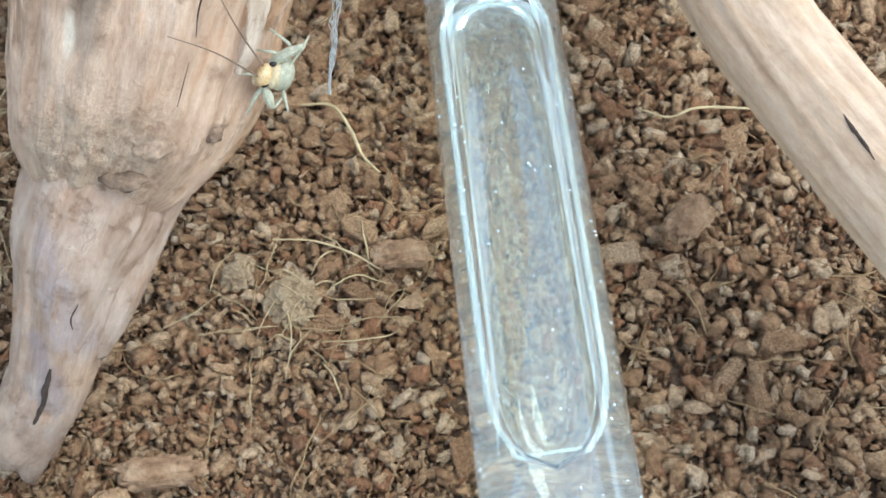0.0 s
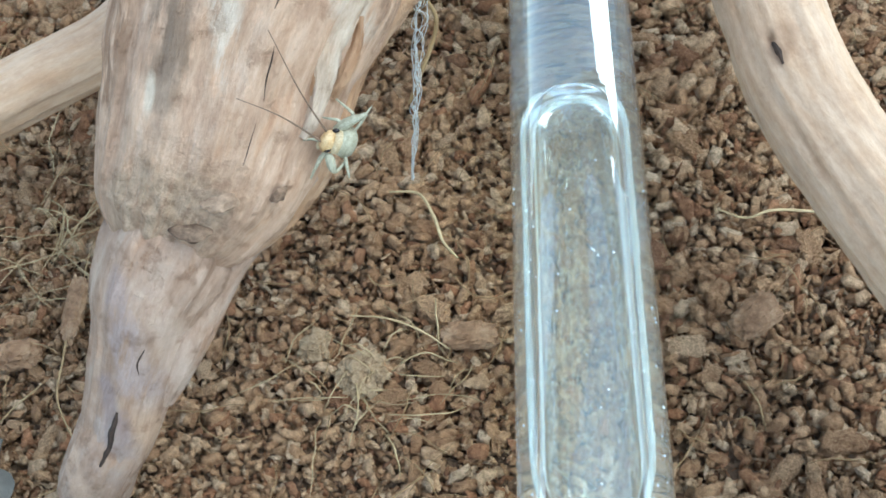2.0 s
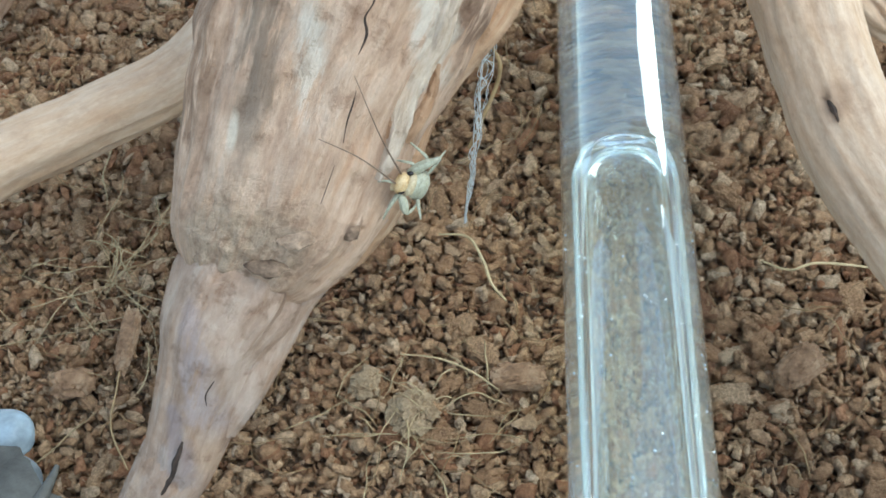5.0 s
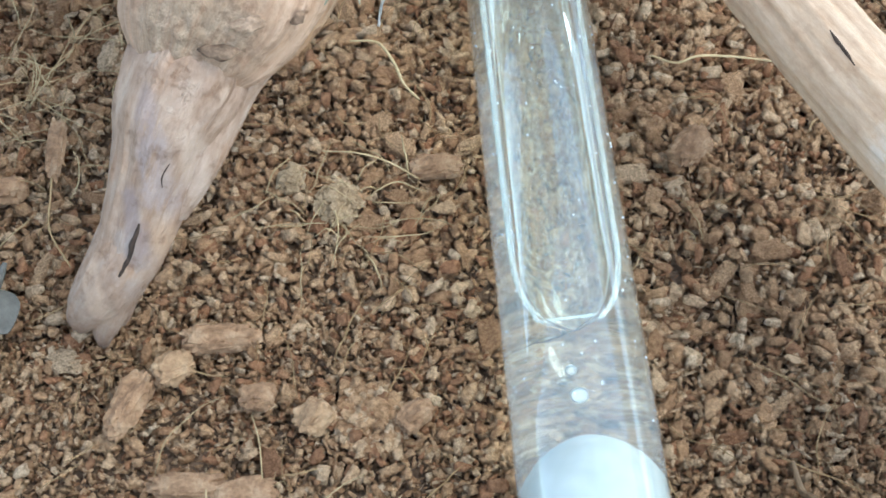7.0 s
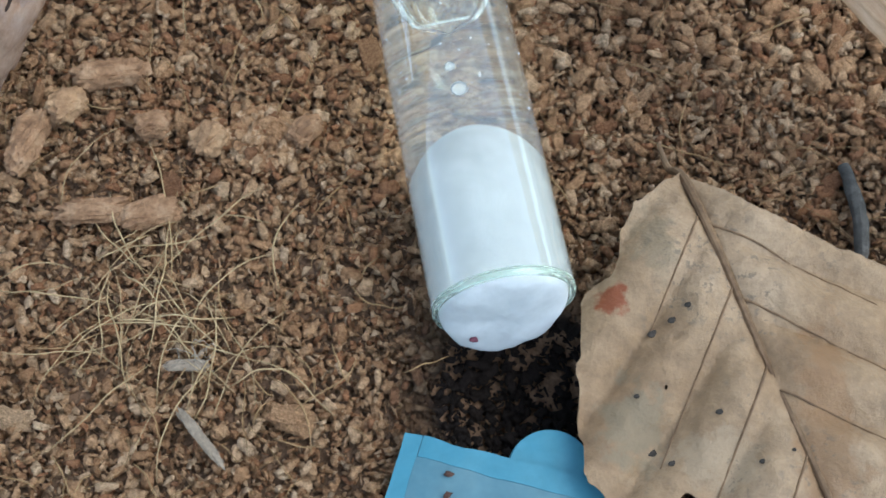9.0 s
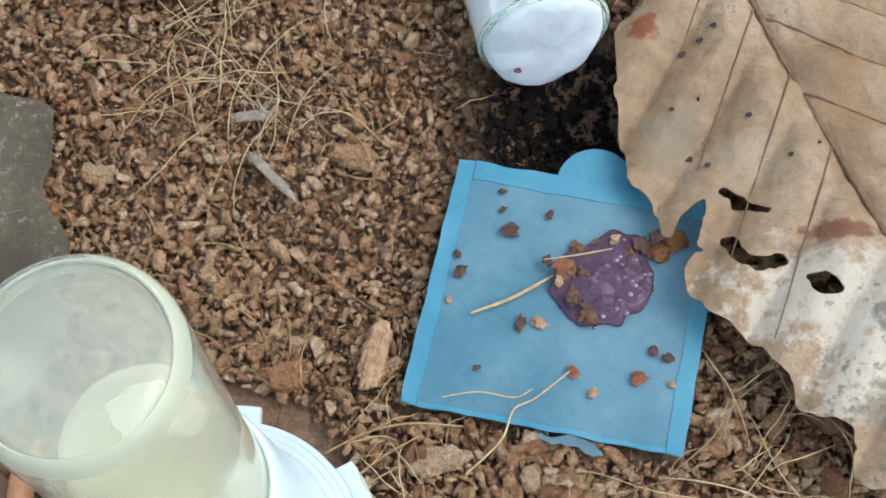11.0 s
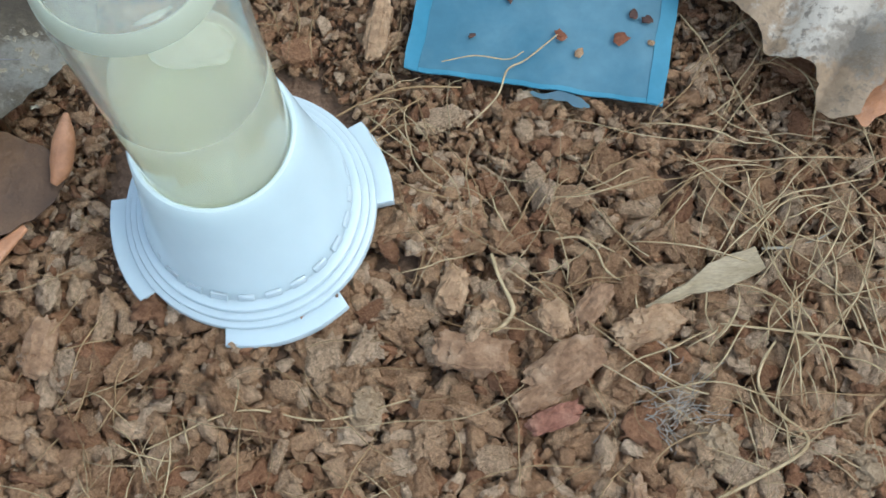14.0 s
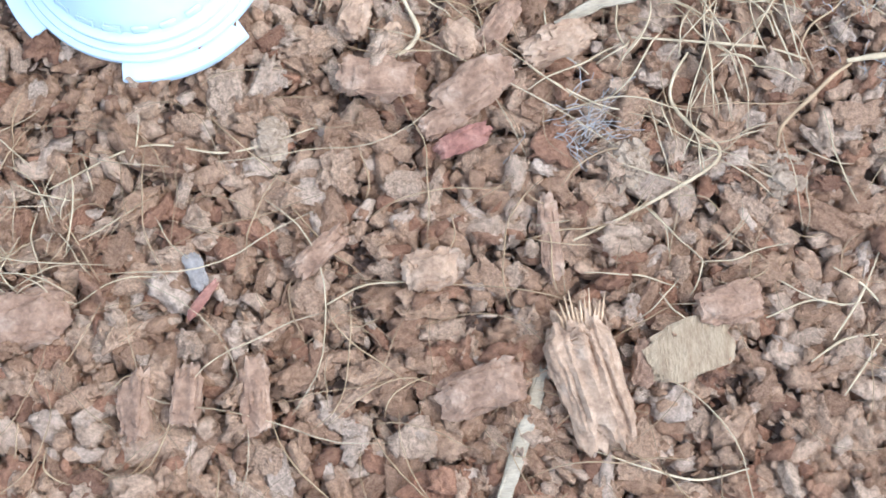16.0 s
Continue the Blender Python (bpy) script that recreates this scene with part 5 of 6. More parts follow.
M_PALEBUG = varied("pale_insect", [(0.35, (0.31, 0.285, 0.19)), (0.65, (0.45, 0.415, 0.295))], 1600, 0.4, 0.2)
M_TANBUG = varied("tan_insect", [(0.35, (0.44, 0.32, 0.17)), (0.65, (0.58, 0.47, 0.30))], 1600, 0.4, 0.2)
M_ORANGEBUG = varied("orange_insect", [(0.35, (0.46, 0.27, 0.10)), (0.65, (0.62, 0.44, 0.23))], 1600, 0.35, 0.1)
M_EYE = varied("insect_eye", [(0.3, (0.01, 0.01, 0.01)), (0.7, (0.03, 0.02, 0.02))], 900, 0.15, 0.0)
M_FEELER = varied("feeler", [(0.3, (0.13, 0.08, 0.05)), (0.7, (0.21, 0.135, 0.085))], 900, 0.5, 0.0)
cricket, feelers = build_cricket()


# ---- loose fibres and husk ----
def strand_points(r2, x, y, length, bend, lift):
    a = r2.uniform(0, 2 * math.pi)
    pts, turn = [], r2.uniform(-bend, bend) * 0.6
    for k in range(6):
        pts.append((x, y, ground_z(x, y) + 0.17 + (0.10 if y < -12 else 0.0) + lift * math.sin(math.pi * k / 5) + r2.uniform(0, 0.05)))
        a += turn + r2.uniform(-0.3, 0.3)
        x += length / 5 * math.cos(a)
        y += length / 5 * math.sin(a)
    return pts


def strands(name, spots, mat, label, parent=None):
    """spots: rows of x, y, length, radius, bend, lift. One joined mesh."""
    r2 = random.Random(hash_free(name))
    verts, faces = [], []
    for x, y, length, radius, bend, lift in spots:
        pts = strand_points(r2, x, y, length, bend, lift)
        if any(blocked(q[0], q[1]) for q in pts):
            continue
        rows = spline([(*p, radius) for p in pts], 12)
        base = len(verts)
        for k, (px, py, pz, r) in enumerate(rows):
            b, a = rows[min(k + 1, 11)], rows[max(k - 1, 0)]
            dx, dy = b[0] - a[0], b[1] - a[1]
            l = math.hypot(dx, dy) or 1
            taper = radius * (1 - 0.6 * abs(2 * k / 11 - 1) ** 3)
            sx, sy = -dy / l * taper, dx / l * taper
            verts += [(px + sx, py + sy, pz), (px, py, pz + taper), (px - sx, py - sy, pz), (px, py, pz - taper)]
        for k in range(11):
            for j in range(4):
                p, q = base + 4 * k + j, base + 4 * k + (j + 1) % 4
                faces.append((p, q, q + 4, p + 4))
    ob = rows_mesh(name, verts, faces, mat, parent, label, True)
    return ob


def hash_free(name):
    return sum(ord(c) * (k + 1) for k, c in enumerate(name))


def bed_x(y):
    return np.interp(y, [-23, -16, -8, 0, 8], [-7, -10, -10, -11.5, -14.5]), np.interp(y, [-23, -8, 0, 8], [6.8, 6.8, 5.8, 4.2])


def bed_spot(r2, y0=-22.5, y1=7.5):
    y = r2.uniform(y0, y1)
    lo, hi = bed_x(y)
    return r2.uniform(lo, hi), y


def blocked(x, y):
    """Where a thing lies flush on the soil."""
    q = Vector((x, y, 0)) - D0
    u, v = q.dot(DU) / DU.length_squared, q.dot(DV) / DV.length_squared
    if 0.0 < u < 1.0 and 0.0 < v < 1.0:
        return True
    if math.hypot(x + 3.22, y + 14.04) < 1.72:
        return True
    q = Vector((x - AX0.x, y - AX0.y, 0))
    return q.dot(AXD) > -0.1 and abs(q.dot(SIDE)) < 0.45


fr = random.Random(21)
spots = []
while len(spots) < 1000:
    x, y = bed_spot(fr)
    if blocked(x, y):
        continue
    dense = 1.0 if (y < -11 or (-5 < x < -1 and -9.5 < y < -6.5)) else 0.75
    if fr.random() < dense:
        spots.append((x, y, fr.uniform(0.3, 1.3) if y > -11 else fr.uniform(0.4, 2.0), fr.uniform(0.003, 0.009), fr.choice((0.10, 0.25, 0.5, 0.8)), fr.uniform(0.0, 0.10)))
fibres = tagged(strands("coir_fibres", spots, M_FIBRE, ""), "thin tan coir fibres scattered over the husk", "fibres", kind="stuff")
spots = [(fr.gauss(-3.7, 1.0), fr.gauss(-8.0, 0.6), fr.uniform(0.4, 1.7), fr.uniform(0.004, 0.010), fr.choice((0.08, 0.2, 0.45)), fr.uniform(0.02, 0.2)) for _ in range(34)]
spots += [(fr.gauss(-3.6, 0.45), fr.gauss(-8.1, 0.35), fr.uniform(0.8, 2.2), fr.uniform(0.005, 0.011), fr.choice((0.08, 0.3)), fr.uniform(0.05, 0.3)) for _ in range(14)]
spots += [(fr.gauss(-4.0, 0.25), fr.gauss(-7.6, 0.15), fr.uniform(0.6, 1.6), fr.uniform(0.004, 0.010), 0.15, fr.uniform(0.02, 0.2)) for _ in range(16)]
spots += [(fr.gauss(3.4, 0.9), fr.gauss(-14.0, 0.7), fr.uniform(0.6, 1.7), fr.uniform(0.006, 0.012), 0.25, fr.uniform(0.0, 0.15)) for _ in range(45)]
spots += [(fr.gauss(-1.5, 0.45), fr.gauss(-13.2, 0.3), fr.uniform(0.3, 0.9), fr.uniform(0.004, 0.009), 0.2, fr.uniform(0.0, 0.12)) for _ in range(34)]
for cx, cy, wide, n in ((3.4, -17.6, 0.8, 18), (2.9, -18.9, 0.5, 12), (-4.2, -17.4, 0.7, 18), (-4.6, -18.3, 0.4, 14), (0.2, -14.6, 0.6, 18), (4.6, -15.6, 0.5, 20)):
    spots += [(fr.gauss(cx, wide), fr.gauss(cy, wide * 0.6), fr.uniform(0.4, 1.3), fr.uniform(0.004, 0.010), 0.25, fr.uniform(0.0, 0.12)) for _ in range(n)]
spots += [(fr.gauss(3.2, 0.55), fr.gauss(-16.1, 0.4), fr.uniform(0.5, 1.7), fr.uniform(0.007, 0.013), fr.choice((0.08, 0.3)), fr.uniform(0.0, 0.2)) for _ in range(34)]
spots += [(fr.uniform(-5, 5), fr.uniform(-20, -13.5), fr.uniform(2.0, 4.0), fr.uniform(0.005, 0.009), 0.55, fr.uniform(0.02, 0.15)) for _ in range(20)]
spots += [(fr.gauss(-8.3, 0.7), fr.gauss(-1.0, 0.7), fr.uniform(0.5, 1.8), fr.uniform(0.005, 0.010), 0.3, fr.uniform(0.0, 0.2)) for _ in range(46)]
spots += [(fr.gauss(-3.5, 0.6), fr.gauss(-2.6, 0.4), fr.uniform(0.3, 1.1), fr.uniform(0.005, 0.011), 0.4, fr.uniform(0.0, 0.15)) for _ in range(34)]
spots = [p for p in spots if not blocked(p[0], p[1])]
tuft = tagged(strands("straw_tuft", spots, M_STRAW, ""), "tangle of pale straw fibres on the husk", "straw", kind="stuff")

# ---- silk hanging from the wood ----
def build_silk():
    silk = thing("silk_thread", -2.72, 0.0, 4.7, "wispy white silk strand hanging from the driftwood", "silk")
    top, low = Vector((-2.68, 0.0, 4.7)), Vector((-3.43, 0.04, 0.95))
    r2 = random.Random(5)
    for k in range(9):
        bm = bmesh.new()
        rows = []
        for i in range(14):
            u = i / 13
            p = top.lerp(low, u)
            w = 0.10 * (1 - u) + 0.02
            rows.append((p.x + r2.uniform(-w, w), p.y + r2.uniform(-w, w), p.z, r2.uniform(0.002, 0.006)))
        sweep(bm, rows, 60, 6)
        part("thread", bm, M_SILK, silk)
    for k in range(26):
        u = r2.random() ** 1.4
        p = top.lerp(low, u)
        bm = bmesh.new()
        s = r2.uniform(0.012, 0.045) * (1.15 - u)
        blob(bm, p.x + r2.gauss(0, 0.03), p.y, p.z, s * 0.6, s * 0.6, s * 1.8, 2, 0.9, None, k)
        part("tuft", bm, M_SILK, silk)
    bm = bmesh.new()
    a, b = top.lerp(low, 0.12), top.lerp(low, 0.60)
    sweep(bm, [(a.x + 0.05, a.y, a.z, 0.02), (a.x - 0.02, a.y + 0.3, a.z - 0.8, 0.025), (b.x - 0.07, b.y, b.z, 0.022)], 20, 8)
    part("fibre", bm, M_FIBRE, silk, "brown husk fibre caught in the silk")
    return silk


M_SILK, sn, sl, sb = material("spider_silk")
sb.inputs["Base Color"].default_value = (0.80, 0.79, 0.75, 1)
sb.inputs["Roughness"].default_value = 0.4
sb.inputs["Transmission Weight"].default_value = 0.5
sb.inputs["IOR"].default_value = 1.1
build_silk()


M_BARK = varied("bark_chunk", [(0.3, (0.32, 0.188, 0.098)), (0.5, (0.455, 0.285, 0.152)), (0.7, (0.555, 0.378, 0.220))], 330, 0.85, 1.0, 4.0, grain=0.6)
M_REDBARK = varied("red_bark", [(0.3, (0.235, 0.127, 0.064)), (0.5, (0.365, 0.215, 0.115)), (0.7, (0.47, 0.312, 0.183))], 330, 0.85, 1.0, 4.0, grain=0.6)
M_SHAVING = varied("wood_shaving", [(0.3, (0.35, 0.265, 0.145)), (0.7, (0.49, 0.385, 0.235))], 200, 0.75, 0.5, 6.0, (1.0, 4.0, 1.0))
M_GREYSTRAW = varied("grey_straw", [(0.3, (0.30, 0.255, 0.18)), (0.7, (0.46, 0.40, 0.29))], 200, 0.8, 0.3)
M_DARKTWIG = varied("dark_twig", [(0.3, (0.05, 0.05, 0.045)), (0.7, (0.12, 0.115, 0.10))], 300, 0.8, 0.5)
M_GREYCLUMP = varied("grey_fluff", [(0.3, (0.30, 0.195, 0.105)), (0.7, (0.52, 0.375, 0.22))], 500, 0.9, 1.0)


# ---- single roots, twigs, shavings, crumbs ----
def lying(points, lift=0.16):
    return [(x, y, ground_z(x, y) + lift) for x, y in points]


def build_strand(name, points, radius, mat, label, category, lift=0.26, flat=1.0):
    x0, y0 = points[0]
    ob = thing(name, x0, y0, ground_z(x0, y0), label, category)
    bm = bmesh.new()
    n = len(points)
    rows = [(x, y, z, 0.48 * radius * (1 - 0.35 * abs(2 * k / (n - 1) - 1))) for k, (x, y, z) in enumerate(lying(points, lift))]
    sweep(bm, rows, 12 * n, 10, lambda s, w, p: (1 + 0.25 * n3(p.x, p.y, p.z, 5)) * (flat if abs(math.sin(w)) > 0.7 else 1.0))
    part("strand", bm, mat, ob)
    return ob


build_strand("root", [(-4.0, 0.4), (-3.6, 0.44), (-3.27, 0.04), (-3.06, -0.32), (-2.8, -0.56)], 0.045, M_STRAW, "thin pale root curving over the husk", "root")
build_strand("root", [(0.37, 0.71), (0.74, 0.63), (1.09, 0.79), (1.79, 0.82), (2.4, 0.75)], 0.04, M_STRAW, "wavy pale root lying on husk beside the branch", "root", 0.24)
build_strand("root", [(-3.97, -1.63), (-3.48, -1.61), (-2.99, -1.74), (-2.57, -1.93)], 0.03, M_STRAW, "thin pale root curving over the husk", "root")
build_strand("root", [(-7.83, -1.92), (-7.54, -2.84), (-7.35, -3.45), (-6.88, -3.98)], 0.03, M_FIBRE, "thin brown stalk running to the foot of the wood", "root")
build_strand("root", [(0.84, -12.28), (0.43, -12.6), (0.18, -12.74), (0.03, -13.1), (-0.37, -13.49)], 0.03, M_STRAW, "branched pale root hanging over the dish edge", "root", 0.36)
build_strand("root", [(-0.64, -12.57), (-0.22, -12.52), (0.19, -12.59), (0.4, -12.49)], 0.022, M_STRAW, "thin pale root lying on the blue dish", "root", 0.36)
build_strand("root", [(1.52, -18.46), (2.1, -18.25), (2.66, -18.01), (3.25, -17.72), (3.39, -17.5), (3.1, -17.2), (2.91, -16.89), (2.98, -16.6), (3.16, -16.35)], 0.05, M_STRAW, "long tan root lying across the husk", "root")
build_strand("root", [(-1.2, -18.9), (-0.75, -18.72), (-0.2, -18.72), (0.2, -18.6)], 0.03, M_STRAW, "thin pale root curving over the husk", "root")
build_strand("root", [(-1.1, -13.35), (-1.9, -13.75), (-1.4, -13.3), (-0.9, -13.0)], 0.03, M_FIBRE, "pale straw strands beside the feeder", "root")
build_strand("root", [(-2.0, -13.2), (-1.5, -12.95), (-1.0, -12.85), (-0.4, -12.9)], 0.03, M_FIBRE, "pale straw strand between dish and feeder", "root")
build_strand("twig", [(-0.14, -15.1), (-0.06, -15.4), (0.06, -15.7), (0.08, -15.85), (-0.04, -16.0), (-0.22, -16.1)], 0.06, M_STRAW, "bent yellowish twig on the husk", "twig", 0.25)
build_strand("root", [(3.44, -14.36), (4.08, -14.72), (4.75, -14.86), (5.44, -14.76), (5.8, -14.57)], 0.024, M_FIBRE, "long thin root arching over the husk", "root")
build_strand("straw", [(2.54, -16.1), (3.11, -16.2), (3.64, -16.29), (4.1, -16.38), (4.49, -16.55)], 0.04, M_STRAW, "tan straw lying across a tangle of fibres", "straw")
build_strand("straw", [(4.14, -15.86), (4.22, -16.18), (4.3, -16.46), (4.36, -16.71)], 0.03, M_STRAW, "short golden straw in a tangle of fibres", "straw")
build_strand("straw", [(3.59, -15.5), (3.9, -15.74), (4.11, -15.98), (4.18, -16.24)], 0.03, M_STRAW, "short golden straw in a tangle of fibres", "straw")
build_strand("root", [(4.05, -17.54), (4.14, -17.3), (4.49, -17.01), (4.79, -16.77), (5.0, -16.65)], 0.05, M_FIBRE, "tan root curling through the husk", "root")
build_strand("straw", [(4.95, -16.62), (5.21, -16.6), (5.47, -16.6), (5.87, -16.61)], 0.085, M_STRAW, "thick pale straw with silk at its end", "straw")
build_strand("straw", [(3.13, -15.19), (3.49, -15.19), (3.78, -15.13), (4.04, -14.98)], 0.05, M_GREYSTRAW, "grey weathered straw beside the wood shaving", "straw")
build_strand("root", [(0.65, -14.95), (0.92, -14.94), (1.13, -15.11), (1.24, -15.39), (1.49, -15.55), (2.02, -15.63)], 0.035, M_STRAW, "thin golden root winding over the husk", "root")
build_strand("root", [(1.13, -14.52), (1.31, -14.77), (1.53, -15.04), (1.76, -15.23)], 0.022, M_STRAW, "thin golden root winding over the husk", "root")
build_strand("root", [(1.32, -16.34), (1.6, -16.57), (2.11, -16.88), (2.53, -16.99)], 0.03, M_STRAW, "thin pale root curving over the husk", "root")
build_strand("root", [(4.5, -16.68), (4.44, -16.47), (4.59, -16.17), (4.88, -15.99), (5.03, -15.86)], 0.026, M_FIBRE, "thin brown root curving over the husk", "root")
for points in ([(5.09, -18.76), (4.78, -19.31), (4.41, -19.78)], [(4.51, -18.97), (4.8, -19.18), (5.01, -19.45)], [(4.13, -20.0), (4.53, -19.79), (4.91, -19.76)], [(4.46, -20.4), (4.75, -20.06), (4.94, -19.82)],
               [(1.68, -20.79), (2.22, -21.02), (2.76, -21.19), (3.32, -21.11)], [(3.7, -19.47), (4.22, -19.32), (4.58, -19.41)]):
    build_strand("straw", points, 0.03, M_STRAW, "thin golden straw lying on the husk", "straw")
build_strand("twig", [(4.89, -5.6), (5.02, -6.3), (5.01, -7.1)], 0.22, M_DARKTWIG, "dark grey twig lying behind the leaf", "twig", 0.25)
build_strand("straw_sliver", [(-0.3, -11.53), (0.19, -11.33), (0.7, -11.04)], 0.05, M_STRAW, "pale straw sliver lying on the blue dish", "straw", 0.33, 0.6)
build_strand("straw_sliver", [(0.57, -10.91), (1.0, -10.86), (1.4, -10.78)], 0.022, M_STRAW, "thin straw lying across the purple jelly", "straw", 0.50)
build_strand("root", [(-4.3, -17.3), (-3.2, -16.9), (-2.2, -17.05), (-1.2, -16.85)], 0.03, M_STRAW, "long thin tan root on the husk", "root")
build_strand("root", [(2.3, -13.9), (2.9, -14.7), (3.4, -15.2), (3.5, -16.3)], 0.03, M_FIBRE, "long thin tan root on the husk", "root")
build_strand("root", [(0.9, -14.9), (1.5, -15.3), (1.6, -16.0), (2.0, -16.5)], 0.025, M_STRAW, "thin tan root on the husk", "root")


def build_flake(name, x, y, a, length, width, thick, turn, mat, label, category, frayed=0.0, level=4, lift=0.0):
    """A slab of bark or wood: grooved along its length, ragged at the ends."""
    ob = thing(name, x, y, ground_z(x, y), label, category)
    bm = bmesh.new()
    bmesh.ops.create_icosphere(bm, subdivisions=level, radius=1.0)
    m = Euler((turn[0], turn[1], a)).to_matrix()
    for v in bm.verts:
        q = Vector([math.copysign(abs(t) ** (0.3 if mat is M_SHAVING else 0.62), t) for t in v.co])
        k = 0.45 if frayed >= 0.7 else 1.0
        f = 1 + 0.20 * n3(q.x + x, q.y + y, q.z, 1.3) + k * (0.22 * n3(q.x + x, q.y + y, q.z, 3.0) + 0.16 * n3(q.x + x, q.y, q.z + y, 6.5) + 0.08 * n3(q.x, q.y + x, q.z + y, 13))
        groove = (1.6 - k) * (0.30 * n3(q.x * 0.5 + x, q.y * 4.5, q.z * 2.0, 1.0) + 0.20 * n3(q.x * 0.9, q.y * 9 + y, q.z * 3.0, 1.0))
        end = frayed * max(0.0, abs(q.x) - 0.6) * n3(q.y * 6, q.z * 6, x, 1.0)
        p = Vector((q.x * length * 0.5 * (f + end), q.y * width * 0.5 * f, q.z * thick * 0.5 * (f + groove)))
        v.co = m @ p + Vector((x, y, ground_z(x, y) + 0.18 + thick * 0.3 + lift))
    part("flake", bm, mat, ob, "", True, 50)
    return ob


M_TANFLAKE = varied("tan_bark", [(0.3, (0.36, 0.235, 0.115)), (0.7, (0.52, 0.37, 0.195))], 330, 0.85, 1.0, 4.0, (4.0, 1.0, 1.0), grain=0.6)
BARKS = (M_BARK, M_REDBARK)
M_SPLINTER = varied("orange_splinter", [(0.3, (0.46, 0.27, 0.12)), (0.7, (0.62, 0.42, 0.22))], 300, 0.7, 0.2)

chunk = build_flake("bark_chunk", 1.68, -20.0, -1.35, 1.45, 0.72, 0.5, (0.15, 0.1), M_BARK, "thick fibrous tan bark chunk with frayed end", "bark", 0.9, 5)
for k in range(11):
    bm = bmesh.new()
    x0 = 1.44 + 0.032 * k
    rows = [(x0, -19.6 - 0.05 * (k % 2), ground_z(x0, -19.6) + 0.44 - 0.02 * (k % 3), 0.022), (x0 - 0.03 + 0.012 * k, -19.34, ground_z(x0, -19.3) + 0.47, 0.016), (x0 - 0.10 + 0.025 * k, -19.2 + 0.07 * (k % 4), ground_z(x0, -19.2) + 0.46 + 0.03 * (k % 3), 0.005)]
    sweep(bm, rows, 16, 6)
    part("splinter", bm, M_SPLINTER, chunk, "orange splinter of the frayed end")
build_flake("bark_flake", 2.80, -19.75, 0.25, 0.92, 0.60, 0.10, (0.1, 0.05), M_TANFLAKE, "flat ribbed tan bark flake on the husk", "bark", 0.7, 4, 0.14)
build_flake("bark_flake", 2.30, -19.85, 1.3, 0.5, 0.26, 0.22, (0.1, 0.0), M_REDBARK, "ragged reddish bark flake beside the chunk", "bark", 0.5, 4, 0.05)
build_flake("wood_strip", 0.88, -20.55, 1.18, 1.6, 0.16, 0.08, (0.0, 0.1), M_SHAVING, "long narrow pale wood strip on the husk", "wood")
build_flake("bark_stick", 1.38, -18.35, -1.55, 0.95, 0.22, 0.18, (0.0, 0.0), M_REDBARK, "short straight reddish bark stick", "bark")


def build_shaving():
    """A thin sheet, broad and squarely broken at one end, drawn out to a tail at the other."""
    ob = thing("wood_shaving", 2.35, -15.55, ground_z(2.35, -15.55), "flat pale wood shaving with a long tail on the husk", "wood")
    bm = bmesh.new()
    tail, end = Vector((1.67, -15.88, 0)), Vector((3.08, -15.33, 0))
    across = Vector((-(end - tail).y, (end - tail).x, 0)).normalized()
    rows = []
    for k in range(41):
        u = k / 40
        wide = 0.03 + 0.05 * min(1.0, u / 0.3) + 0.10 * min(1.0, max(0.0, (u - 0.38) / 0.22)) - 0.03 * max(0.0, u - 0.8) / 0.2
        mid = tail.lerp(end, u)
        row = []
        for j in range(9):
            v = j / 4 - 1
            p = mid + across * (v * wide + 0.02 * n3(u, v, 1, 6.0) * abs(v))
            if k == 40:
                p += (end - tail).normalized() * (0.05 * n3(v, 2, 3, 4.0))
            row.append(bm.verts.new((p.x, p.y, ground_z(2.35, -15.55) + 0.30 + 0.05 * u + 0.03 * v * v + 0.012 * n3(v * 3, u * 2, 5, 3.0))))
        rows.append(row)
    for a, b in zip(rows, rows[1:]):
        for j in range(8):
            bm.faces.new((a[j], b[j], b[j + 1], a[j + 1]))
    bmesh.ops.recalc_face_normals(bm, faces=bm.faces)
    bmesh.ops.solidify(bm, geom=bm.faces[:], thickness=0.03)
    part("sheet", bm, M_SHAVING, ob)


build_shaving()
build_flake("seed_husk", -7.73, -2.07, -1.34, 0.95, 0.24, 0.16, (0.0, 0.0), M_REDBARK, "narrow pointed brown seed husk on a thin stalk", "seed husk", 0.0, 4, 0.06)
M_RUSTBARK = varied("rusty_bark", [(0.3, (0.22, 0.085, 0.05)), (0.5, (0.34, 0.15, 0.09)), (0.7, (0.45, 0.23, 0.14))], 330, 0.85, 1.0, 4.0, grain=0.6)
M_GREYCHIP = varied("weathered_grey_wood", [(0.3, (0.22, 0.175, 0.125)), (0.7, (0.37, 0.305, 0.225))], 300, 0.85, 0.7, 5.0)
build_flake("wood_sliver", -3.09, -8.72, 0.05, 0.5, 0.14, 0.05, (0.0, 0.0), M_GREYCHIP, "pale grey weathered wood sliver on the husk", "wood", 0.4, 4, 0.06)
build_flake("wood_sliver", -2.81, -9.6, -0.82, 0.8, 0.12, 0.06, (0.0, 0.0), M_GREYCHIP, "pale grey weathered wood sliver on the husk", "wood", 0.4, 4, 0.06)
build_flake("bark_flake", 0.49, -17.16, 0.35, 0.62, 0.26, 0.2, (0.1, 0.1), M_RUSTBARK, "rusty red bark flake on the husk", "bark", 0.6, 4, 0.04)
build_flake("bark_stick", -2.61, -18.72, 0.9, 0.5, 0.11, 0.11, (0.0, 0.1), M_RUSTBARK, "short rusty red bark stick", "bark", 0.2, 4, 0.04)
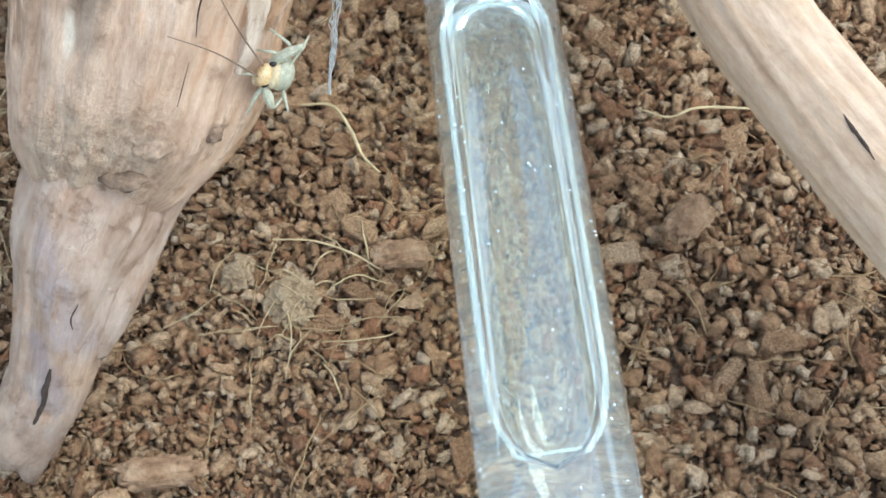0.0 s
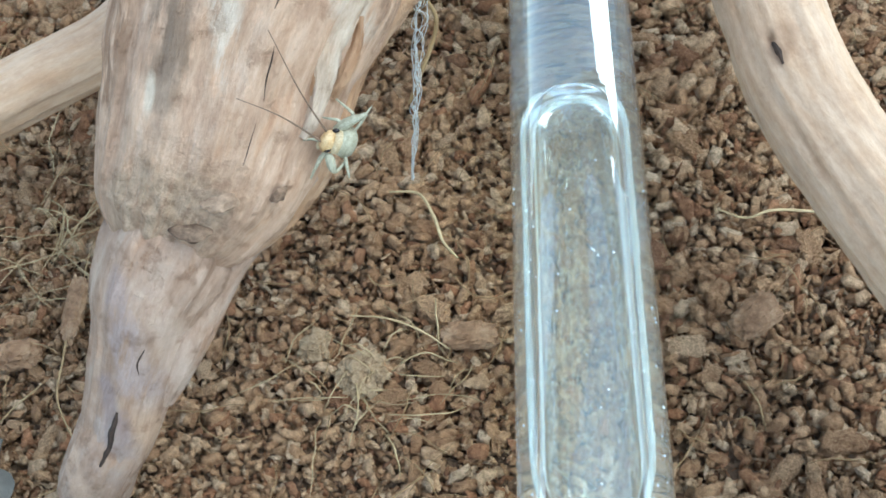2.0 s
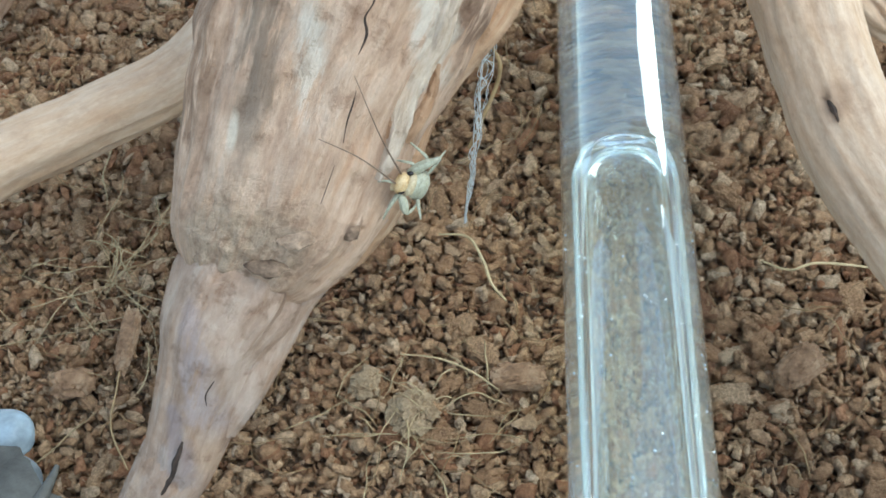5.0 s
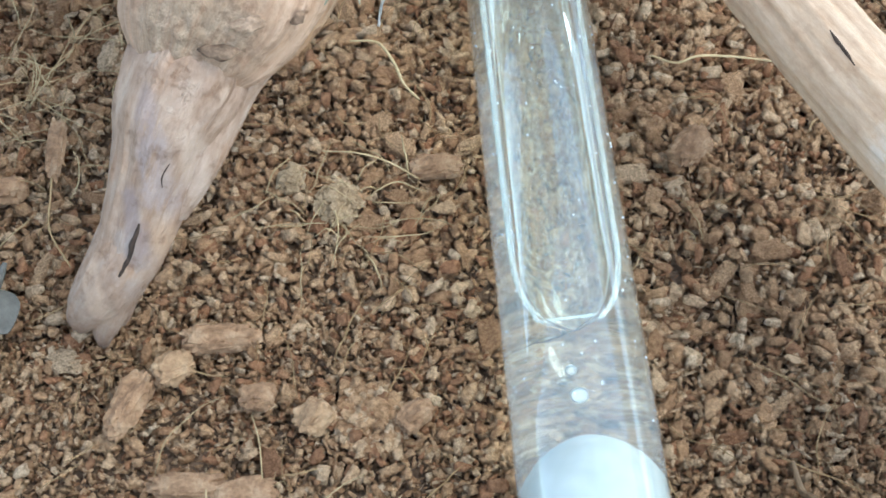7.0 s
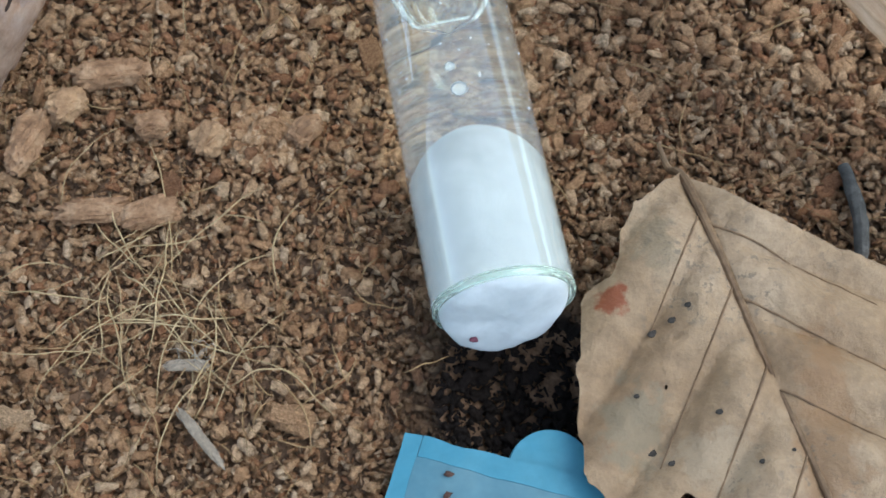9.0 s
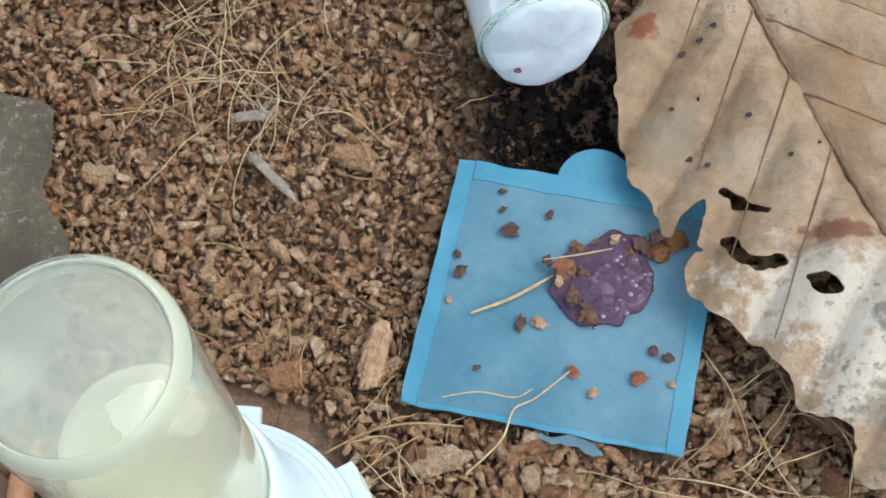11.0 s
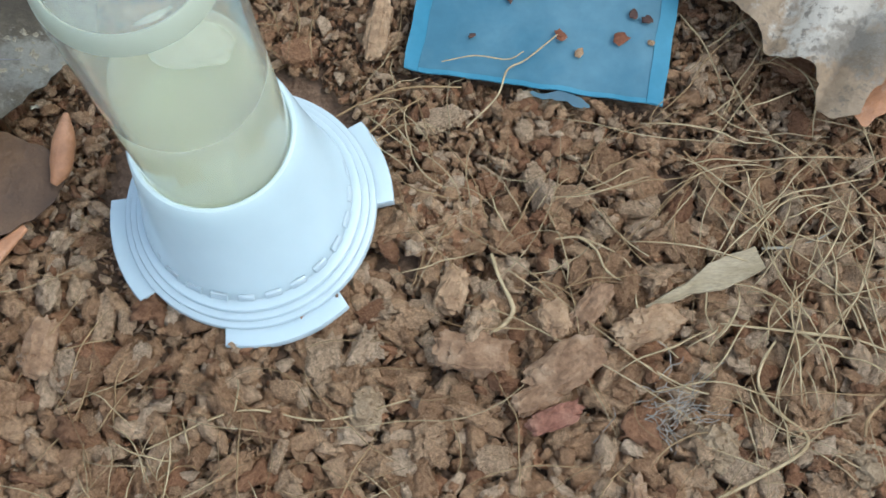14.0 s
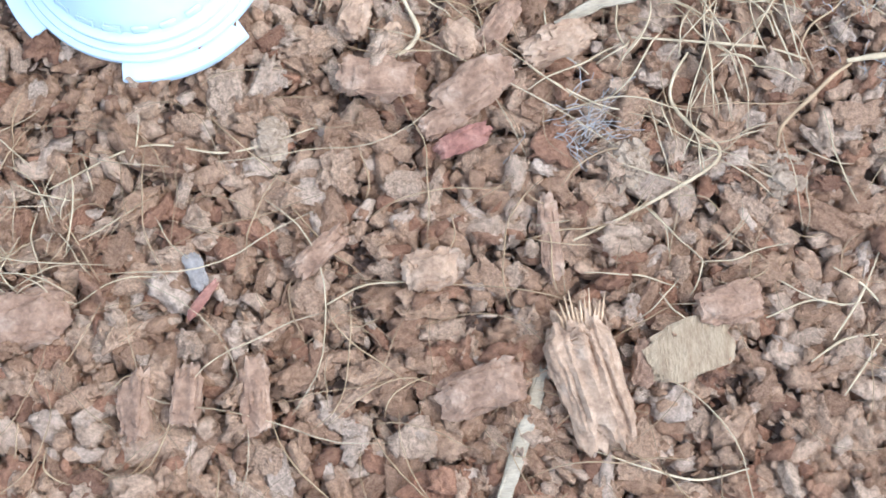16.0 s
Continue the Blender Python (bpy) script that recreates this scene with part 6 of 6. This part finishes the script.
build_flake("wood_sliver", -2.66, -18.4, -1.3, 0.42, 0.2, 0.08, (0.1, 0.0), M_GREYCHIP, "pale grey weathered wood sliver on the husk", "wood", 0.4, 4, 0.04)
FLAKES_BACK = [
    (-0.44, -16.32, -0.1, 0.85, 0.48, 0.3, 1), (0.65, -16.57, 0.5, 0.95, 0.5, 0.35, 1), (1.62, -16.14, 0.3, 0.7, 0.35, 0.3, 0), (-5.62, -16.0, 1.4, 0.7, 0.35, 0.2, 1),
    (-0.63, -15.54, 1.2, 0.55, 0.35, 0.25, 0), (-4.62, -4.76, 0.25, 0.95, 0.32, 0.28, 1), (-5.55, -5.78, 1.35, 0.9, 0.36, 0.3, 1), (-5.12, -5.24, 0.8, 0.5, 0.36, 0.3, 0),
    (-3.21, -5.64, 0.9, 0.45, 0.36, 0.3, 0), (-4.52, -6.73, 0.1, 0.9, 0.3, 0.22, 1), (-3.82, -6.74, 0.3, 0.7, 0.35, 0.25, 1), (-2.36, -1.7, 0.15, 0.7, 0.32, 0.28, 1),
]
FLAKES_FRONT = [
    (1.02, -15.82, 0.9, 0.62, 0.3, 0.26, 1), (1.78, -16.03, 0.25, 0.62, 0.36, 0.28, 0), (-0.28, -15.88, 0.75, 0.42, 0.24, 0.22, 0), (0.57, -15.97, -1.2, 0.46, 0.36, 0.3, 0), (-1.98, -5.43, 0.9, 0.45, 0.3, 0.25, 1), (-3.96, -5.48, 0.2, 0.42, 0.32, 0.28, 1),
    (1.03, -0.9, 0.9, 0.6, 0.4, 0.3, 1), (-8.17, -2.9, 0.4, 0.5, 0.35, 0.3, 1), (-0.01, -18.63, 0.1, 0.6, 0.42, 0.35, 0), (0.45, -20.0, 0.3, 0.95, 0.5, 0.4, 1),
    (-2.83, -19.79, 1.5, 0.7, 0.3, 0.3, 1), (-3.41, -19.87, 1.5, 0.75, 0.32, 0.3, 1), (-2.07, -19.86, 1.5, 0.85, 0.32, 0.3, 1), (-4.57, -18.75, 0.1, 0.85, 0.6, 0.35, 1),
    (3.29, -19.3, 0.2, 0.75, 0.42, 0.35, 1), (-1.24, -18.3, 0.7, 0.7, 0.28, 0.28, 1), (0.3, -16.9, 0.4, 0.6, 0.3, 0.25, 1), (-1.45, -12.0, 1.35, 0.75, 0.28, 0.22, 0),
]
for x, y, a, length, width, thick, k in FLAKES_BACK + FLAKES_FRONT:
    build_flake("bark_flake", x, y, a, length, width, thick, (rnd.gauss(0, 0.15), rnd.gauss(0, 0.15)), BARKS[k], "rough reddish brown bark flake" if k else "rough tan bark flake", "bark", 0.4)


def build_clump(x, y, r, mat, label, seed):
    """A clod of many small crumbs stuck together."""
    ob = thing("husk_clump", x, y, ground_z(x, y), label, "clump")
    r2 = random.Random(seed)
    bm = bmesh.new()
    for k in range(190):
        a, d = r2.uniform(0, 6.283), r * math.sqrt(r2.random())
        s = r2.choice((0.03, 0.045, 0.06, 0.08, 0.11)) if k < 160 else r2.uniform(0.08, 0.13)
        h = 0.18 * (1 - (d / r) ** 2) * r2.random()
        one = bm if k < 160 else bmesh.new()
        blob(one, x + d * math.cos(a), y + d * math.sin(a), ground_z(x, y) + 0.12 + h + (0.02 if k >= 160 else 0.0), s, s * r2.uniform(0.6, 1), s * 0.65, 2, 0.8, Matrix.Rotation(a * 3, 4, "Z"), r2.uniform(0, 40))
        if k >= 160:
            part("grain", one, M_CHIP if mat is M_CHIPS else mat, ob)
    tagged(part("clod", bm, mat, ob), kind="stuff")


build_clump(-0.76, -14.57, 0.55, M_CHIPS, "crumbly tan clump of husk beside the feeder", 1)
build_clump(-2.56, -5.51, 0.44, M_CHIPS, "crumbly brownish clump of husk on the soil", 2)
build_clump(-3.6, -2.37, 0.28, M_GREYCLUMP, "crumbly pale tan clump of husk and fibre", 3)
build_clump(-4.31, -2.08, 0.13, M_GREYCLUMP, "small pale grey clump among the husk", 4)
build_clump(2.35, -17.56, 0.22, M_GREYCLUMP, "small fluffy grey clump on the husk", 5)
build_clump(-1.74, -16.92, 0.17, M_GREYCLUMP, "small fluffy grey clump on the husk", 6)
build_clump(4.04, -17.89, 0.24, M_GREYCLUMP, "small fluffy grey clump on the husk", 7)


def build_fluff(x, y, wide, count, mat, label, seed):
    """A loose tangle of fine threads."""
    ob = thing("fluff", x, y, ground_z(x, y), label, "fluff")
    r2 = random.Random(seed)
    for _ in range(count):
        px, py, a = x + r2.gauss(0, wide * 0.4), y + r2.gauss(0, wide * 0.22), r2.gauss(0.2, 0.7)
        rows, pz = [], ground_z(x, y) + 0.20 + r2.uniform(0, 0.1)
        for k in range(6):
            rows.append((px, py, pz + r2.uniform(-0.03, 0.03), r2.uniform(0.003, 0.007)))
            a += r2.gauss(0, 0.45)
            px, py = px + 0.14 * wide * math.cos(a), py + 0.14 * wide * math.sin(a)
        bm = bmesh.new()
        sweep(bm, rows, 18, 5)
        part("thread", bm, mat, ob)


M_DOWN = varied("grey_down", [(0.3, (0.28, 0.235, 0.175)), (0.7, (0.46, 0.405, 0.325))], 400, 0.9, 0.4)
build_fluff(1.75, -17.08, 0.75, 34, M_DOWN, "grey downy tuft of fibres on the husk", 1)
build_fluff(5.25, -16.7, 0.6, 18, M_DOWN, "white wisps of silk caught on the husk", 2)
build_fluff(5.1, -15.9, 0.35, 14, M_DOWN, "white wisps of silk caught on the husk", 3)
build_fluff(-3.05, -8.62, 0.4, 14, M_DOWN, "white wisps of silk among pale straw", 4)

M_WETCRUMB = varied("damp_dark_crumb", [(0.3, (0.045, 0.024, 0.018)), (0.7, (0.14, 0.068, 0.045))], 500, 0.6, 0.4)
for k, (x, y, s) in enumerate(((0.2, -10.45, 0.12), (0.28, -11.66, 0.09), (0.5, -11.66, 0.09), (-0.43, -10.97, 0.09), (-0.46, -10.75, 0.06), (1.63, -12.36, 0.10), (1.83, -12.03, 0.07), (2.0, -12.11, 0.07),
                               (1.1, -12.53, 0.07), (0.89, -12.26, 0.08), (-0.24, -12.2, 0.05), (-0.56, -11.34, 0.05), (0.11, -9.91, 0.05), (0.68, -10.24, 0.06), (2.02, -12.43, 0.05), (0.1, -10.16, 0.05),
                               (0.62, -10.9, 0.08), (0.82, -10.98, 0.13), (0.92, -11.4, 0.09), (1.05, -11.5, 0.08), (1.45, -10.62, 0.08), (1.75, -10.7, 0.12), (1.95, -10.6, 0.11), (0.75, -11.15, 0.07))):
    ob = thing("crumb", x, y, 0.19, "small brown husk crumb on the blue dish", "crumb", "crumbs on the dish")
    bm = bmesh.new()
    blob(bm, x, y, 0.19 + s * 0.3 + (0.1 if k > 15 else 0.0), s, s * 0.7, s * 0.45, 2, 0.9, Matrix.Rotation(k * 1.3, 4, "Z"), k * 3.0)
    part("grain", bm, M_RUST if k in (5, 9, 17) else (M_WETCRUMB, M_WETCRUMB, M_BARK)[k % 3], ob)

r4 = random.Random(8)
M_PALEFLAKE = varied("pale_flake", [(0.3, (0.22, 0.18, 0.11)), (0.7, (0.36, 0.31, 0.21))], 400, 0.8, 0.3)
for k in range(34):
    x, y = (r4.gauss(-7.68, 0.14), r4.gauss(-10.15, 0.28)) if k < 22 else (r4.uniform(-7.6, -6.6), r4.uniform(-12.2, -10.6))
    s = r4.uniform(0.05, 0.12) if k < 22 else r4.uniform(0.03, 0.06)
    z = max(0.12, grey_height(x, y))
    ob = thing("crumb", x, y, z, "small brown husk crumb lying on the grey leaf", "crumb", "crumbs on the grey leaf")
    bm = bmesh.new()
    blob(bm, x, y, z + s * 0.3, s, s * 0.75, s * 0.55, 2, 0.8, Matrix.Rotation(k * 1.7, 4, "Z"), k * 2.0)
    part("grain", bm, (M_REDBARK, M_BARK)[k % 2], ob)
for k in range(40):
    x, y = (r4.gauss(-5.8, 0.28), r4.gauss(-12.3, 0.22)) if k < 22 else (r4.gauss(-6.9, 0.7), r4.gauss(-12.9, 0.4))
    if k > 38:
        x, y = r4.uniform(-6.6, -5.8), r4.uniform(-11.4, -10.6)
    z = max(0.12, grey_height(x, y))
    s = r4.uniform(0.015, 0.05)
    ob = thing("pale_flake", x, y, z, "tiny pale yellowish flake stuck to the grey leaf", "flake", "flakes on the grey leaf")
    bm = bmesh.new()
    blob(bm, x, y, z + 0.006, s, s * r4.uniform(0.3, 0.9), 0.010, 2, 1.8, Matrix.Rotation(k * 1.1, 4, "Z"), k * 2.0)
    part("flake", bm, M_PALEFLAKE, ob)

# ---- husk chips: the bed itself ----
def chip_shapes(level, count, seed, crumbly=0.0):
    """Short blocks of husk: squared off, ragged at the ends, rough at three scales; crumbly ones are knobbly all over."""
    r2, out = random.Random(seed), []
    for k in range(count):
        bm = bmesh.new()
        bmesh.ops.create_icosphere(bm, subdivisions=level, radius=1.0)
        b, c = r2.uniform(0.34, 0.70), r2.uniform(0.28, 0.46)
        if crumbly:
            b, c = r2.uniform(0.55, 0.9), r2.uniform(0.40, 0.6)
        bend, taper = r2.gauss(0, 0.12), r2.gauss(0, 0.18)
        sx, sy = r2.uniform(-50, 50), r2.uniform(-50, 50)
        vs = []
        for v in bm.verts:
            p = v.co
            q = Vector([math.copysign(abs(t) ** 0.6, t) for t in p])
            f = 1 + 0.36 * noise.noise(p * 1.1 + Vector((sx, sy, 0))) + (0.34 + 0.2 * crumbly) * noise.noise(p * 2.7 + Vector((sy, sx, 0)))
            if level > 2:
                f += (0.22 + 0.28 * crumbly) * noise.noise(p * 5.5 + Vector((sy, sx, 4))) + 0.14 * noise.noise(p * 10 + Vector((sx, sx, 4)))
            g = 1 + taper * q.x
            end = 1 + 0.35 * noise.noise(Vector((q.y * 2.2 + sx, q.z * 2.2 + sy, math.copysign(3, q.x))))
            vs.append((q.x * f * end * 0.5, (q.y * b * f * g + bend * q.x * q.x) * 0.5, q.z * c * f * 0.5))
        fs = [tuple(v.index for v in f.verts) for f in bm.faces]
        bm.free()
        out.append((np.array(vs), np.array(fs)))
    return out


def shard_shapes(points, count, seed):
    """Angular flakes: hulls of a few scattered points."""
    r2, out = random.Random(seed), []
    for k in range(count):
        bm = bmesh.new()
        b, c = r2.uniform(0.30, 0.75), r2.uniform(0.2, 0.5)
        for _ in range(points):
            v = Vector((r2.uniform(-1, 1), r2.uniform(-1, 1), r2.uniform(-1, 1)))
            v = v / max(abs(v.x), abs(v.y), abs(v.z)) * r2.uniform(0.75, 1.0)
            bm.verts.new((v.x * 0.5, v.y * b * 0.5, v.z * c * 0.5))
        bmesh.ops.convex_hull(bm, input=bm.verts[:])
        bmesh.ops.triangulate(bm, faces=bm.faces[:])
        loose = [v for v in bm.verts if not v.link_faces]
        bmesh.ops.delete(bm, geom=loose, context="VERTS")
        bm.verts.index_update()
        out.append((np.array([v.co[:] for v in bm.verts]), np.array([[v.index for v in f.verts] for f in bm.faces])))
        bm.free()
    return out


def chip_turn(r2, flat):
    return np.array(Euler((r2.gauss(0, flat), r2.gauss(0, flat), r2.uniform(0, 6.283))).to_matrix())


def chip_grade(x, y):
    """How coarse the bed is: fine round the tube's mouth and foot of the wood, coarse near the front."""
    g = np.interp(y, [-22, -15, -12, -8, -4, 0, 7], [1.08, 0.88, 0.6, 0.54, 0.62, 0.80, 0.9])
    return g * (1.12 if x > 0.5 and y > -6 else 1.0) * (1 + 0.25 * n3(x, y, 4, 0.5))


def joined_chips(name, shapes, count, sizes, lift, seed, label, flat=0.5, y0=-22.5, y1=7.5):
    r2 = random.Random(seed)
    vs, fs, base = [], [], 0
    for _ in range(count):
        x, y = bed_spot(r2, y0, y1)
        q = Vector((x - AX0.x, y - AX0.y, 0))
        under = q.dot(AXD) > -0.1 and abs(q.dot(SIDE)) < 0.5
        if blocked(x, y) and not under:
            continue
        v, f = shapes[r2.randrange(len(shapes))]
        s = r2.uniform(*sizes) * (0.7 if under else chip_grade(x, y))
        p = (v * s) @ chip_turn(r2, flat).T + (x, y, ground_z(x, y) + r2.uniform(*lift))
        if under:
            p[:, 2] += min(0.0, -0.02 - p[:, 2].max())
        vs.append(p)
        fs.append(f + base)
        base += len(v)
    v, f = np.concatenate(vs), np.concatenate(fs)
    me = bpy.data.meshes.new(name)
    me.vertices.add(len(v))
    me.vertices.foreach_set("co", (v * CM).astype(np.float32).ravel())
    me.loops.add(len(f) * 3)
    me.loops.foreach_set("vertex_index", f.astype(np.int32).ravel())
    me.polygons.add(len(f))
    me.polygons.foreach_set("loop_start", np.arange(0, len(f) * 3, 3, dtype=np.int32))
    me.update(calc_edges=True)
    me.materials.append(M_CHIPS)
    return tagged(new(name, me), label, "husk", kind="stuff")


SMALL, MEDIUM, LARGE = shard_shapes(8, 90, 1), shard_shapes(14, 34, 2) + chip_shapes(2, 86, 2), chip_shapes(3, 24, 5)
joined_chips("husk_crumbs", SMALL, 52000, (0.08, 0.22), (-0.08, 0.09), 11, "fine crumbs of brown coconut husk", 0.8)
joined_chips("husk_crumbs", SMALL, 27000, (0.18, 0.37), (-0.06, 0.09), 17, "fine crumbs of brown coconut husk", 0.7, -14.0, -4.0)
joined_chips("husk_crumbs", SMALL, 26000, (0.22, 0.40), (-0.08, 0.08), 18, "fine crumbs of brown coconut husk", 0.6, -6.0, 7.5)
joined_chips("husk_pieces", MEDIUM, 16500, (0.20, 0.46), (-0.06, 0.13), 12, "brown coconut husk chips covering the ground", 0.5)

joined_chips("husk_lumps", chip_shapes(3, 40, 9) + chip_shapes(3, 40, 39, 1.0), 1100, (0.20, 0.38), (-0.02, 0.16), 14, "crumbly brown husk lumps on the ground")

joined_chips("husk_lumps", chip_shapes(3, 50, 19) + chip_shapes(3, 14, 49, 1.0), 1050, (0.28, 0.56), (0.02, 0.17), 24, "large crumbly brown husk lumps on the ground", 0.5, -22.5, -14.5)

r3 = random.Random(31)
big = []
for k, (v, f) in enumerate(LARGE):
    me = bpy.data.meshes.new("bark_chip")
    me.from_pydata((v * CM).tolist(), [], f.tolist())
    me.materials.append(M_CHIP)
    big.append(me)
made = 0
while made < 300:
    x, y = bed_spot(r3)
    if blocked(x, y) or math.hypot(x - 1, y + 8.8) < 1.3:
        continue
    if r3.random() > np.interp(y, [-22, -14, -9, -4, 7], [1, 0.8, 0.25, 0.5, 0.8]):
        continue
    ob = new("bark_chip", big[r3.randrange(len(big))])
    s = r3.uniform(0.40, 0.80) * np.interp(y, [-22, -12, -6, 7], [1.0, 0.8, 0.62, 0.7])
    ob.matrix_basis = Matrix.LocRotScale((x * CM, y * CM, (ground_z(x, y) + 0.10) * CM), Euler((r3.gauss(0, 0.3), r3.gauss(0, 0.3), r3.uniform(0, 6.28))), (s, s, s))
    ob.parent = ground
    made += 1


lumps = []
for v, f in chip_shapes(3, 22, 61) + chip_shapes(3, 8, 62, 1.0):
    me = bpy.data.meshes.new("husk_lump")
    me.from_pydata((v * CM).tolist(), [], f.tolist())
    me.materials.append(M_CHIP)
    lumps.append(me)
made = 0
while made < 300:
    x, y = r3.uniform(-5.5, 5.5), r3.uniform(-21.0, -14.0)
    if blocked(x, y):
        continue
    ob = new("husk_lump", lumps[r3.randrange(len(lumps))])
    s = r3.uniform(0.26, 0.52)
    ob.matrix_basis = Matrix.LocRotScale((x * CM, y * CM, (ground_z(x, y) + r3.uniform(0.04, 0.16)) * CM), Euler((r3.gauss(0, 0.45), r3.gauss(0, 0.45), r3.uniform(0, 6.28))), (s, s, s))
    ob.parent = ground
    made += 1


# ---- movement ----
def motions():
    # the cricket sits still and stirs its antennae
    (f1, p1), (f2, p2) = feelers
    for f, p, swing in ((f1, p1, ((0, 0), (1.5, 3), (3.2, -2), (5.3, 1), (6.2, 0), (9, 2), (16, 0))), (f2, p2, ((0, 0), (1.4, -4), (3.2, -6), (5.3, 1), (6.2, 0), (9, -3), (16, 0)))):
        walk(f, [(t, Matrix.Translation(p) @ pose(0, 0, 0, 0, a * 0.4, a)) for t, a in swing])


motions()
